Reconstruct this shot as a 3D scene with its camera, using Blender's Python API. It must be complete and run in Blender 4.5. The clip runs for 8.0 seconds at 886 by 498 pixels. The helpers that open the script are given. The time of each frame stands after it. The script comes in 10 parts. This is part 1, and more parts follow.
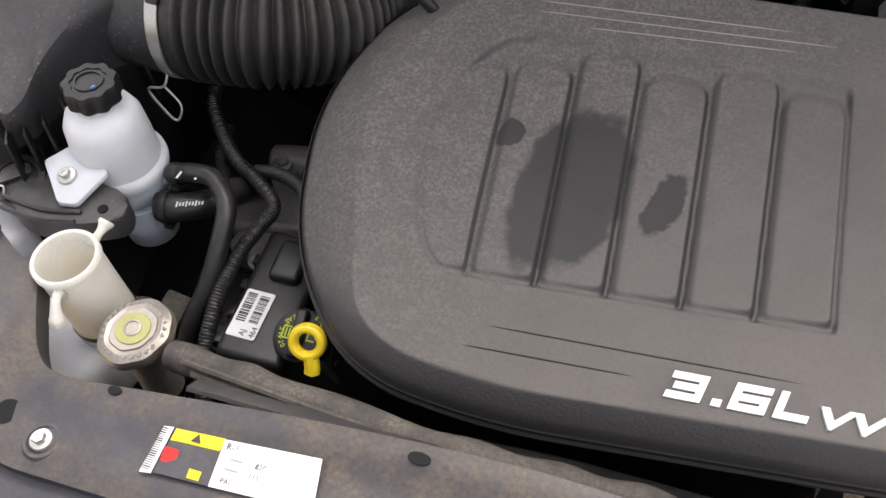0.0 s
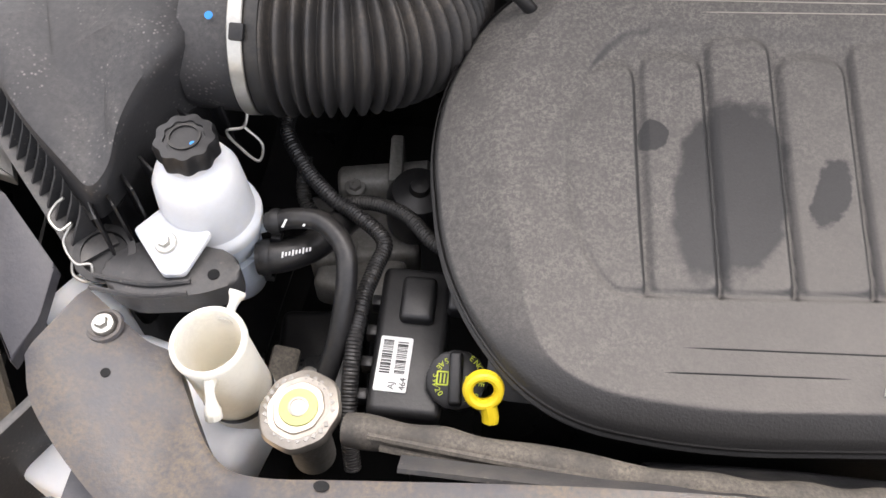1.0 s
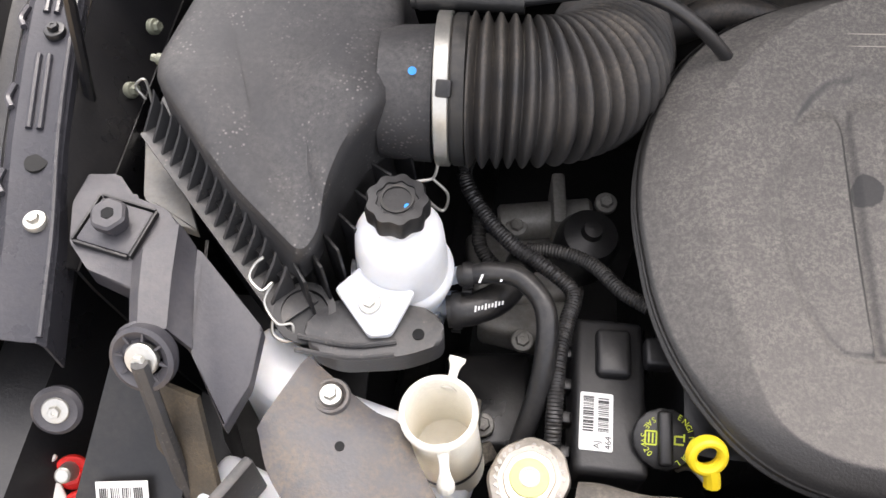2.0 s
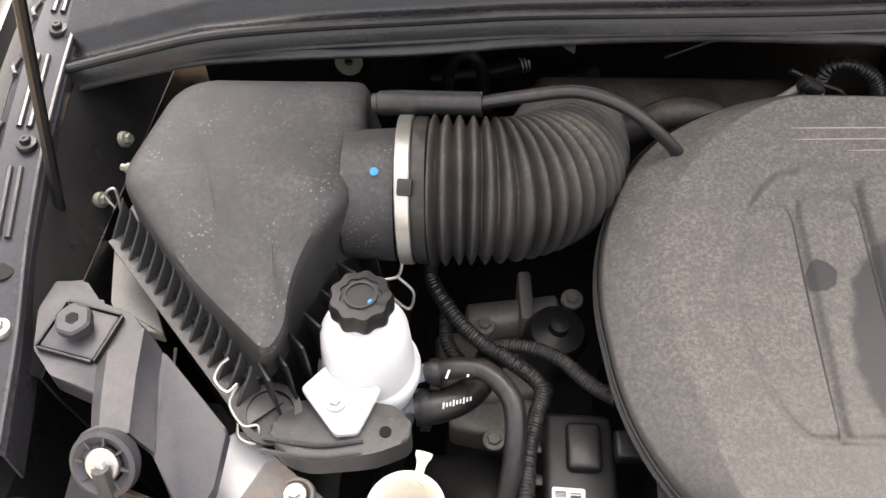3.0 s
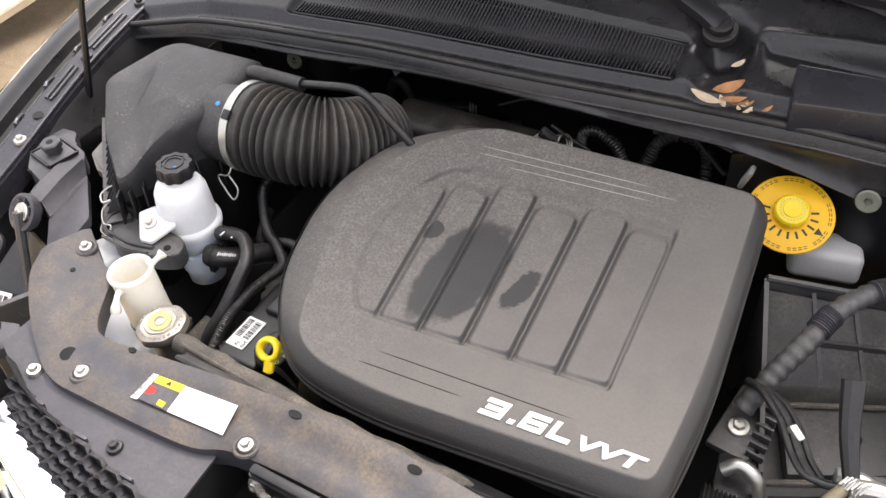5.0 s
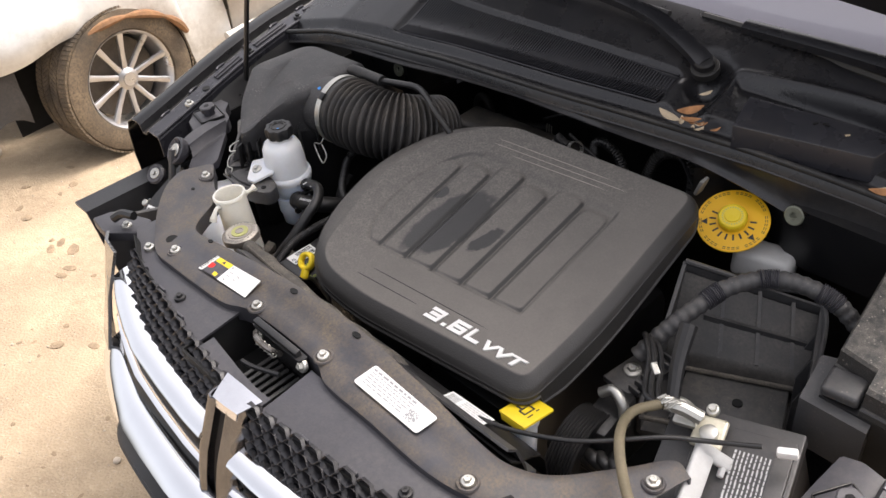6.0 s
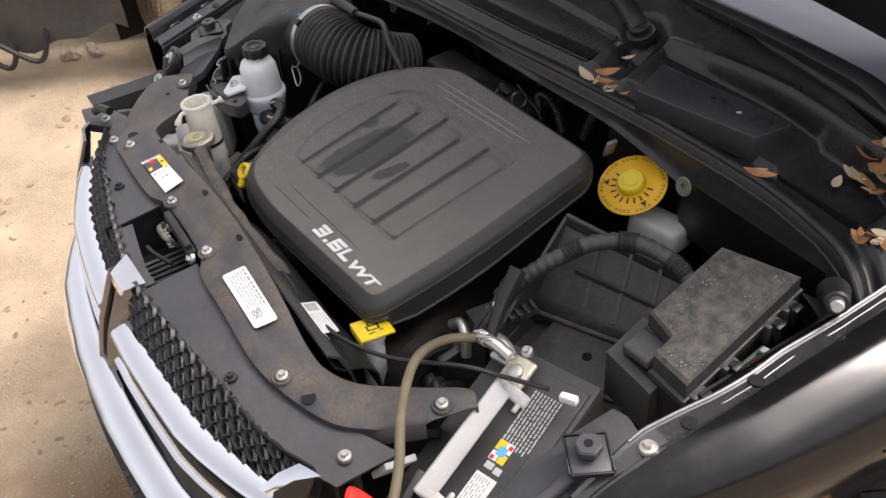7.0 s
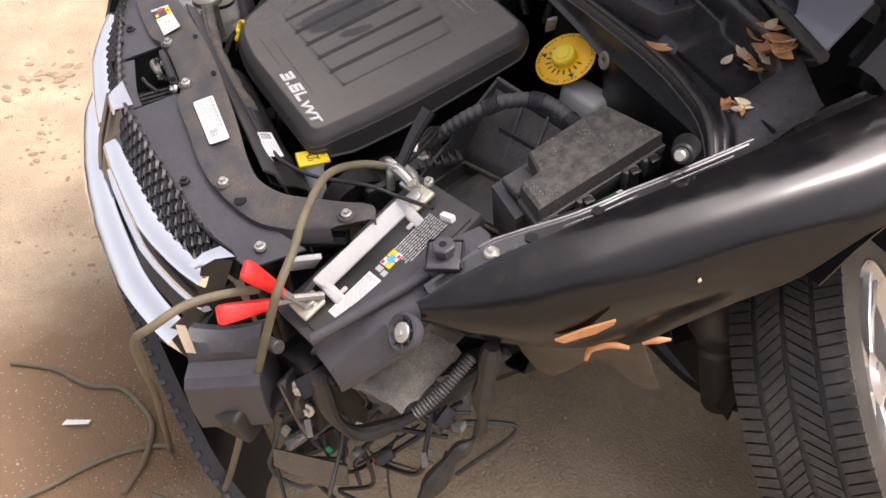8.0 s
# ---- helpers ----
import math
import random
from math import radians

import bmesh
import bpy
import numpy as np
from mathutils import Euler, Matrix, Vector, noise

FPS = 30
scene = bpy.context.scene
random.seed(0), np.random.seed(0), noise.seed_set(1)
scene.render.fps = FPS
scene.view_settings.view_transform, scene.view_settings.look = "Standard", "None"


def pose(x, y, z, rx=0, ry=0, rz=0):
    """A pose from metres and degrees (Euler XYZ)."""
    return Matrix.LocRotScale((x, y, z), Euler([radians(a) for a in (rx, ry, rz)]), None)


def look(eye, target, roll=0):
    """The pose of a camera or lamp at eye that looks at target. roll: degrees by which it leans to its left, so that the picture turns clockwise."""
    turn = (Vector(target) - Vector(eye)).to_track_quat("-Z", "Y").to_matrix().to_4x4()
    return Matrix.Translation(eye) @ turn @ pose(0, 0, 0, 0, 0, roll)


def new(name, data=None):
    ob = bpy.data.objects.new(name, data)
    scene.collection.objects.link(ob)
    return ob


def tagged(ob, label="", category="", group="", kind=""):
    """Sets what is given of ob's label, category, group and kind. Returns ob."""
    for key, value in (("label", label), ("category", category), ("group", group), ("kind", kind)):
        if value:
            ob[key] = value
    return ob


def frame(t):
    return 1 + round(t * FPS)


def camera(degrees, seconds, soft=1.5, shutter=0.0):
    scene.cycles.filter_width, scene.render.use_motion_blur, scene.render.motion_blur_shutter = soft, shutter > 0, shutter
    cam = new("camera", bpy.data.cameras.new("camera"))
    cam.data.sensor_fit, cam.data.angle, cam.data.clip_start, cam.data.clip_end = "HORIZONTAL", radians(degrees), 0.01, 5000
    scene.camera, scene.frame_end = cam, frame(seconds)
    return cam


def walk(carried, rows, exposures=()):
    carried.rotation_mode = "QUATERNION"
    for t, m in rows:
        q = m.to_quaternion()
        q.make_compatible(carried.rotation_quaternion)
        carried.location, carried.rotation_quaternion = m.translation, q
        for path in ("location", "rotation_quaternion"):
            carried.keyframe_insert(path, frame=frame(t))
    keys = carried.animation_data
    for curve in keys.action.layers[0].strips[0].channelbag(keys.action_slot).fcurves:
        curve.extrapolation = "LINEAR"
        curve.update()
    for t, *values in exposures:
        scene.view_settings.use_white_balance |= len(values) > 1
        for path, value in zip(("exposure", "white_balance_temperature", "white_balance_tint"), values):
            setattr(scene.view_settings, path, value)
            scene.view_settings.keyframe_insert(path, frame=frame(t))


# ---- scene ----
cam = camera(53.4, 8.0)
PATH = [
    (0, (0.006, -0.166, 1.588), (-0.359, 0.962, -0.022), -1.2),
    (0.5, (-0.089, -0.147, 1.605), (-0.288, 0.983, -0.034), 0.4),
    (1, (-0.239, -0.127, 1.582), (-0.371, 0.966, -0.088), -0.1),
    (1.5, (-0.407, -0.098, 1.583), (-0.491, 0.984, -0.098), 1.5),
    (1.7, (-0.42, -0.079, 1.616), (-0.557, 0.954, -0.091), -1.0),
    (2.8, (-0.453, -0.079, 1.601), (-0.58, 1.134, 0.016), -0.9),
    (3, (-0.411, -0.1, 1.609), (-0.529, 1.167, 0.066), -0.8),
    (3.5, (-0.157, -0.173, 1.69), (-0.324, 1.112, 0.167), -2.2),
    (4, (0.048, -0.292, 1.729), (-0.191, 1.025, 0.243), -1.8),
    (4.5, (0.193, -0.332, 1.746), (-0.302, 1.019, 0.357), -4.5),
    (4.7, (0.254, -0.313, 1.767), (-0.35, 0.976, 0.363), -4.3),
    (5.8, (0.809, -0.438, 1.858), (-0.36, 0.589, 0.601), -5.7),
    (6, (0.9, -0.42, 1.879), (-0.315, 0.573, 0.639), -6.8),
    (6.5, (1.064, -0.284, 1.861), (-0.205, 0.603, 0.595), -5.4),
    (7, (1.22, -0.162, 1.874), (-0.123, 0.552, 0.575), -5.8),
    (7.5, (1.455, -0.09, 1.874), (0.101, 0.459, 0.509), -4.9),
    (8, (1.585, -0.034, 1.88), (0.235, 0.444, 0.483), -5.9),
]
EXPOSURES = [(t, e + 1.25, 6700 + 600 * max(0.0, 1 - abs(t - 3.6) / 1.4), 14 + 5 * max(0.0, t - 6.5) / 1.5) for t, e in ((0.0, -0.35), (0.5, -0.1), (1.0, 0.27), (1.5, 0.38), (3.0, 0.54), (3.5, 0.97), (4.0, 0.70), (4.5, 0.56), (6.0, -0.52), (6.5, -0.75), (7.0, -0.75), (8.0, -0.6))]
walk(cam, [(t, look(eye, target, roll)) for t, eye, target, roll in PATH], EXPOSURES)

# ---- daylight: hazy sun from behind the car, bright sky ----
SUN_TO = Vector((0.14, 0.65, 1.0)).normalized()
world = bpy.data.worlds.new("sky")
scene.world = world
world.use_nodes = True
wn = world.node_tree.nodes
sky = wn.new("ShaderNodeTexSky")
sky.sky_type = "NISHITA"
sky.sun_disc = False
sky.sun_elevation = math.asin(SUN_TO.z)
sky.sun_rotation = math.atan2(SUN_TO.x, SUN_TO.y)
sky.air_density, sky.dust_density, sky.ozone_density = 1.0, 7.0, 1.0
wn["Background"].inputs["Strength"].default_value = 0.15
haze = wn.new("ShaderNodeHueSaturation")
haze.inputs["Saturation"].default_value, haze.inputs["Value"].default_value = 0.28, 1.62
world.node_tree.links.new(sky.outputs["Color"], haze.inputs["Color"])
world.node_tree.links.new(haze.outputs["Color"], wn["Background"].inputs["Color"])
sun = new("sun", bpy.data.lights.new("sun", "SUN"))
sun.data.energy, sun.data.angle, sun.data.color = 1.05, radians(14.0), (1.0, 0.95, 0.87)
sun.matrix_world = look(SUN_TO * 20, (0, 0, 0))


# ---- materials ----
def surf(name, base, rough=0.6, metal=0.0, var=0.2, scale=9.0, grain=260.0, bump=0.12, relief=0.0006, dust=0.0, dust_col=(0.27, 0.235, 0.19),
         dust_scale=7.0, speck=0.0, coat=0.0, upward=False, tint=None):
    """A weathered surface: base colour varied at two scales, fine relief, and road dust lying on it in patches and specks."""
    m = bpy.data.materials.new(name)
    m.use_nodes = True
    nt = m.node_tree
    nd, lk = nt.nodes, nt.links
    bsdf = nd["Principled BSDF"]
    co = nd.new("ShaderNodeTexCoord").outputs["Object"]

    def noise_tex(s, detail=4.0, rgh=0.55):
        n = nd.new("ShaderNodeTexNoise")
        n.inputs["Scale"].default_value, n.inputs["Detail"].default_value, n.inputs["Roughness"].default_value = s, detail, rgh
        lk.new(co, n.inputs["Vector"])
        return n.outputs["Fac"]

    def span(v, a, b, c=0.0, d=1.0):
        r = nd.new("ShaderNodeMapRange")
        for k, x in zip(("From Min", "From Max", "To Min", "To Max"), (a, b, c, d)):
            r.inputs[k].default_value = x
        lk.new(v, r.inputs["Value"])
        return r.outputs["Result"]

    def mul(a, b):
        r = nd.new("ShaderNodeMath")
        r.operation = "MULTIPLY"
        for i, x in enumerate((a, b)):
            if isinstance(x, float):
                r.inputs[i].default_value = x
            else:
                lk.new(x, r.inputs[i])
        return r.outputs[0]

    def mix(f, a, b):
        r = nd.new("ShaderNodeMix")
        r.data_type = "RGBA"
        if isinstance(f, float):
            r.inputs["Factor"].default_value = f
        else:
            lk.new(f, r.inputs["Factor"])
        for k, x in (("A", a), ("B", b)):
            sock = [i for i in r.inputs if i.name == k and i.type == "RGBA"][0]
            if isinstance(x, tuple):
                sock.default_value = (*x, 1)
            else:
                lk.new(x, sock)
        return [o for o in r.outputs if o.type == "RGBA"][0]

    big, small = noise_tex(scale), noise_tex(grain, 3.0)
    lo, hi = tuple(c * (1 - var) for c in base), tuple(min(1.0, c * (1 + var)) for c in (tint or base))
    col = mix(span(big, 0.3, 0.7), lo, hi)
    col = mix(span(small, 0.35, 0.75, 0.0, var), col, tuple(min(1.0, c * 1.6 + 0.01) for c in base))
    rgh = span(big, 0.3, 0.7, max(0.02, rough - 0.08), min(1.0, rough + 0.08))
    if dust > 0:
        patch = mul(span(noise_tex(dust_scale, 6.0, 0.65), 0.36, 0.66), span(noise_tex(dust_scale * 14, 5.0, 0.7), 0.3, 0.62))
        mask = mul(patch, dust)
        if upward:
            sep = nd.new("ShaderNodeSeparateXYZ")
            lk.new(nd.new("ShaderNodeNewGeometry").outputs["Normal"], sep.inputs[0])
            mask = mul(mask, span(sep.outputs["Z"], 0.1, 0.85))
        col = mix(mask, col, dust_col)
        rgh2 = nd.new("ShaderNodeMix")
        lk.new(mask, rgh2.inputs["Factor"])
        lk.new(rgh, rgh2.inputs["A"])
        rgh2.inputs["B"].default_value = 0.9
        rgh = rgh2.outputs["Result"]
    if speck > 0:
        v = nd.new("ShaderNodeTexVoronoi")
        v.inputs["Scale"].default_value = 210.0
        lk.new(co, v.inputs["Vector"])
        dots = mul(span(v.outputs["Distance"], 0.08, 0.34, 1.0, 0.0), span(noise_tex(24.0, 5.0, 0.7), 0.50, 0.66))
        col = mix(mul(dots, speck), col, tuple(min(1.0, c * 1.7) for c in dust_col))
    lk.new(col, bsdf.inputs["Base Color"])
    lk.new(rgh, bsdf.inputs["Roughness"])
    bsdf.inputs["Metallic"].default_value = metal
    bsdf.inputs["Coat Weight"].default_value = coat
    bsdf.inputs["Coat Roughness"].default_value = 0.04
    if bump > 0:
        b = nd.new("ShaderNodeBump")
        b.inputs["Strength"].default_value, b.inputs["Distance"].default_value = min(1.0, bump * 3), relief
        lk.new(small, b.inputs["Height"])
        lk.new(b.outputs["Normal"], bsdf.inputs["Normal"])
    return m


M_BLACK = surf("black_plastic", (0.010, 0.010, 0.011), 0.40, dust=0.08, upward=True)
M_COWL = surf("satin_cowl_plastic", (0.013, 0.013, 0.015), 0.27, dust=0.07, dust_scale=5.0, upward=True)
M_DULL = surf("dusty_black_plastic", (0.042, 0.042, 0.044), 0.42, dust=0.28, upward=True, speck=0.3)
M_GREYP = surf("grey_black_plastic", (0.040, 0.039, 0.046), 0.42, dust=0.20, upward=True, dust_col=(0.2, 0.18, 0.16))
M_AIRBOX = surf("airbox_plastic", (0.030, 0.0295, 0.031), 0.56, dust=0.30, dust_scale=14.0, speck=0.5, upward=True, dust_col=(0.20, 0.185, 0.17))
M_RUBBER = surf("rubber", (0.013, 0.013, 0.013), 0.5, dust=0.2, upward=True)
M_BELLOWS = surf("dusty_rubber", (0.022, 0.021, 0.021), 0.5, dust=0.55, dust_scale=16.0, upward=True, dust_col=(0.2, 0.165, 0.125))
M_HOSE = surf("hose_rubber", (0.013, 0.013, 0.014), 0.34, dust=0.15, upward=True)
M_DUSTHOSE = surf("dirt_covered_hose", (0.05, 0.045, 0.04), 0.75, dust=0.8, dust_scale=22.0, dust_col=(0.22, 0.19, 0.15))
M_SUPPORT = surf("painted_steel_dusty", (0.040, 0.039, 0.045), 0.45, dust=0.42, dust_scale=16.0, dust_col=(0.26, 0.19, 0.10), upward=True)
M_PAINT = surf("black_car_paint", (0.004, 0.004, 0.005), 0.15, var=0.1, bump=0.0, coat=0.0, dust=0.04, dust_scale=3.0, upward=True)
M_BODY = surf("black_body_steel", (0.006, 0.006, 0.007), 0.33, dust=0.04, upward=True)
M_CHROME = surf("chrome", (0.84, 0.85, 0.87), 0.06, 1.0, var=0.03, bump=0.0)
M_STEEL = surf("zinc_steel", (0.55, 0.54, 0.5), 0.38, 0.9, var=0.15, dust=0.2)
M_ALU = surf("cast_aluminium", (0.30, 0.29, 0.27), 0.55, 0.6, var=0.3, dust=0.4, dust_col=(0.16, 0.13, 0.10))
M_CAPALU = surf("cap_aluminium", (0.42, 0.38, 0.33), 0.42, 0.75, var=0.15, dust=0.25)
M_WHITE = surf("white_polyethylene", (0.74, 0.75, 0.765), 0.42, var=0.05, scale=20.0, bump=0.05, dust=0.1)
M_BLUEW = surf("bluish_polyethylene", (0.60, 0.66, 0.74), 0.38, var=0.06, bump=0.05)
M_CREAM = surf("aged_cream_plastic", (0.80, 0.76, 0.66), 0.45, var=0.06, bump=0.05, dust=0.18, dust_scale=20.0)
M_YELLOW = surf("yellow_plastic", (0.80, 0.58, 0.02), 0.42, var=0.06, bump=0.05)
M_BRKYEL = surf("yellow_card", (0.86, 0.47, 0.01), 0.5, var=0.05, bump=0.04)
M_LABEL = surf("white_label", (0.76, 0.76, 0.74), 0.55, var=0.04, bump=0.0, dust=0.2, dust_scale=30.0)
M_INK = surf("black_ink", (0.03, 0.03, 0.03), 0.6, var=0.1, bump=0.0)
M_GREYINK = surf("grey_ink", (0.32, 0.32, 0.32), 0.6, var=0.1, bump=0.0)
M_LIMEINK = surf("lime_ink", (0.55, 0.62, 0.05), 0.6, var=0.05, bump=0.0)
M_BADGE = surf("silver_badge", (0.72, 0.71, 0.68), 0.4, 0.15, var=0.05, bump=0.0)
M_RED = surf("red_vinyl", (0.72, 0.02, 0.015), 0.4, var=0.1, bump=0.03)
M_CABLE = surf("dirty_cable_jacket", (0.12, 0.10, 0.06), 0.7, var=0.25, scale=30.0, dust=0.4, dust_col=(0.25, 0.2, 0.14))
M_GREYPL = surf("light_grey_plastic", (0.36, 0.37, 0.37), 0.5, var=0.1, dust=0.15)
M_BATT = surf("battery_case", (0.040, 0.039, 0.040), 0.42, dust=0.15, upward=True)
M_FOAM = surf("gritty_felt", (0.075, 0.071, 0.064), 0.95, var=0.45, scale=40.0, grain=420.0, bump=0.33, relief=0.003, dust=0.6, dust_scale=18.0)
M_LEAF = surf("dry_leaf", (0.36, 0.17, 0.07), 0.7, var=0.35, scale=60.0, bump=0.1)
M_LEAFP = surf("pale_leaf", (0.55, 0.44, 0.30), 0.7, var=0.2, scale=60.0, bump=0.1)
M_TYRE = surf("tyre_rubber", (0.014, 0.0137, 0.0135), 0.6, dust=0.18, dust_scale=9.0)
M_MUDTYRE = surf("muddy_tyre", (0.07, 0.055, 0.04), 0.9, var=0.4, dust=1.0, dust_scale=7.0, dust_col=(0.24, 0.18, 0.115), bump=0.3, relief=0.004)
M_RIM = surf("silver_alloy", (0.55, 0.55, 0.56), 0.3, 0.85, var=0.1, dust=0.25)
M_SILVER = surf("silver_paint", (0.66, 0.65, 0.62), 0.35, 0.2, var=0.08, dust=0.4, dust_scale=3.0)
M_TAUPE = surf("taupe_paint", (0.40, 0.365, 0.32), 0.4, var=0.12, dust=0.4, dust_scale=3.0)
M_RUST = surf("rusty_edge", (0.22, 0.115, 0.055), 0.85, var=0.4, scale=30.0)
M_ORANGE = surf("raw_orange_plastic", (0.48, 0.22, 0.09), 0.6, var=0.25, scale=40.0)
M_LINER = surf("gritty_liner", (0.05, 0.042, 0.032), 0.6, var=0.3, dust=0.6, dust_scale=25.0, dust_col=(0.17, 0.13, 0.08), bump=0.2, relief=0.002)
M_GREEN = surf("green_plastic", (0.02, 0.35, 0.18), 0.45, bump=0.0)
M_BLUE = surf("blue_marker", (0.02, 0.25, 0.70), 0.5, bump=0.0)
M_BLUETAG = surf("blue_print", (0.10, 0.42, 0.66), 0.5, bump=0.0)
M_DUSTLINE = surf("settled_dust", (0.30, 0.27, 0.235), 0.9, bump=0.0)
M_STONE = surf("gravel", (0.40, 0.34, 0.27), 0.9, var=0.4, scale=50.0)
M_LIME = surf("lime_translucent_insert", (0.45, 0.45, 0.16), 0.45, var=0.15, bump=0.0)

M_MESH = surf("black_mesh_plastic", (0.014, 0.014, 0.018), 0.45, bump=0.0, dust=0.08, upward=True)
M_LID = surf("satin_black_lid", (0.020, 0.020, 0.024), 0.26, dust=0.06, upward=True, grain=600.0)
M_SKIRT = surf("satin_black_skirt", (0.022, 0.022, 0.024), 0.36, dust=0.22, dust_scale=9.0, dust_col=(0.19, 0.165, 0.14))
M_ARM = surf("satin_black_arm", (0.010, 0.010, 0.012), 0.28, bump=0.0)
M_GLOSSB = surf("glossy_black_flange", (0.020, 0.020, 0.022), 0.28, coat=1.0, dust=0.10, upward=True)
# chrome darkened in its base colour to carry dark reflections
M_CHROMED = surf("chrome_dark_reflection", (0.17, 0.17, 0.18), 0.16, 1.0, var=0.3, bump=0.0)
# paler half-metal grey that paints the sky's glint along black edges
M_EDGE = surf("edge_highlight_grey", (0.16, 0.16, 0.17), 0.30, 0.5, var=0.3, scale=30.0, bump=0.0, dust=0.1)
M_BOARD = surf("dark_green_board", (0.02, 0.10, 0.06), 0.4, var=0.3, scale=60.0, bump=0.0, dust=0.2)
M_MAROON = surf("maroon_plastic", (0.16, 0.015, 0.02), 0.45, bump=0.0)
M_CLOD = surf("brown_clod", (0.24, 0.178, 0.115), 0.95, var=0.4, scale=30.0, bump=0.3, relief=0.004)
M_CHROMEW = surf("brushed_chrome", (0.80, 0.80, 0.83), 0.20, 0.9, var=0.05, bump=0.0, dust=0.1)
M_GROM = surf("dull_zinc", (0.20, 0.21, 0.16), 0.5, 0.3, var=0.2, dust=0.2)
M_ZINC = surf("cream_zinc", (0.62, 0.58, 0.46), 0.42, 0.55, var=0.2, scale=40.0, dust=0.2)

M_VALVE = surf("valve_cover_plastic", (0.010, 0.010, 0.011), 0.40, dust=0.05, upward=True)
M_GREASE = surf("greasy_steel", (0.16, 0.15, 0.14), 0.3, 0.8, var=0.4, scale=60.0, bump=0.0)
M_FLANGE = surf("black_painted_flange", (0.030, 0.030, 0.036), 0.30, dust=0.04, upward=True)
M_TORN = surf("torn_bumper_plastic", (0.035, 0.035, 0.038), 0.5, var=0.3, dust=0.15, dust_scale=6.0)
M_DULLG = surf("dusty_grey_plastic", (0.15, 0.15, 0.145), 0.55, var=0.3, scale=30.0, dust=0.5, dust_scale=20.0)

M_TRAY = surf("dust_greyed_plastic", (0.030, 0.029, 0.028), 0.36, dust=0.45, dust_scale=14.0, dust_col=(0.19, 0.17, 0.15))
M_TAN = surf("tan_plastic", (0.36, 0.29, 0.20), 0.6, var=0.2, dust=0.2)
M_HANDLE = surf("pale_grey_plastic", (0.50, 0.50, 0.49), 0.5, var=0.1, dust=0.2)
M_LABELINK = surf("pale_print", (0.50, 0.50, 0.49), 0.6, var=0.1, bump=0.0)
M_DISC = surf("dull_brake_disc", (0.10, 0.085, 0.07), 0.6, 0.5, var=0.4, scale=20.0, dust=0.3)
M_PAINT.node_tree.nodes["Principled BSDF"].inputs["Specular IOR Level"].default_value = 0.36
M_FLANGE.node_tree.nodes["Principled BSDF"].inputs["Specular IOR Level"].default_value = 0.3


def glass_material():
    m = bpy.data.materials.new("windscreen_glass")
    m.use_nodes = True
    b = m.node_tree.nodes["Principled BSDF"]
    b.inputs["Base Color"].default_value = (0.20, 0.20, 0.235, 1)
    b.inputs["Roughness"].default_value, b.inputs["Transmission Weight"].default_value, b.inputs["IOR"].default_value = 0.06, 0.30, 1.5
    return m


M_GLASS = glass_material()


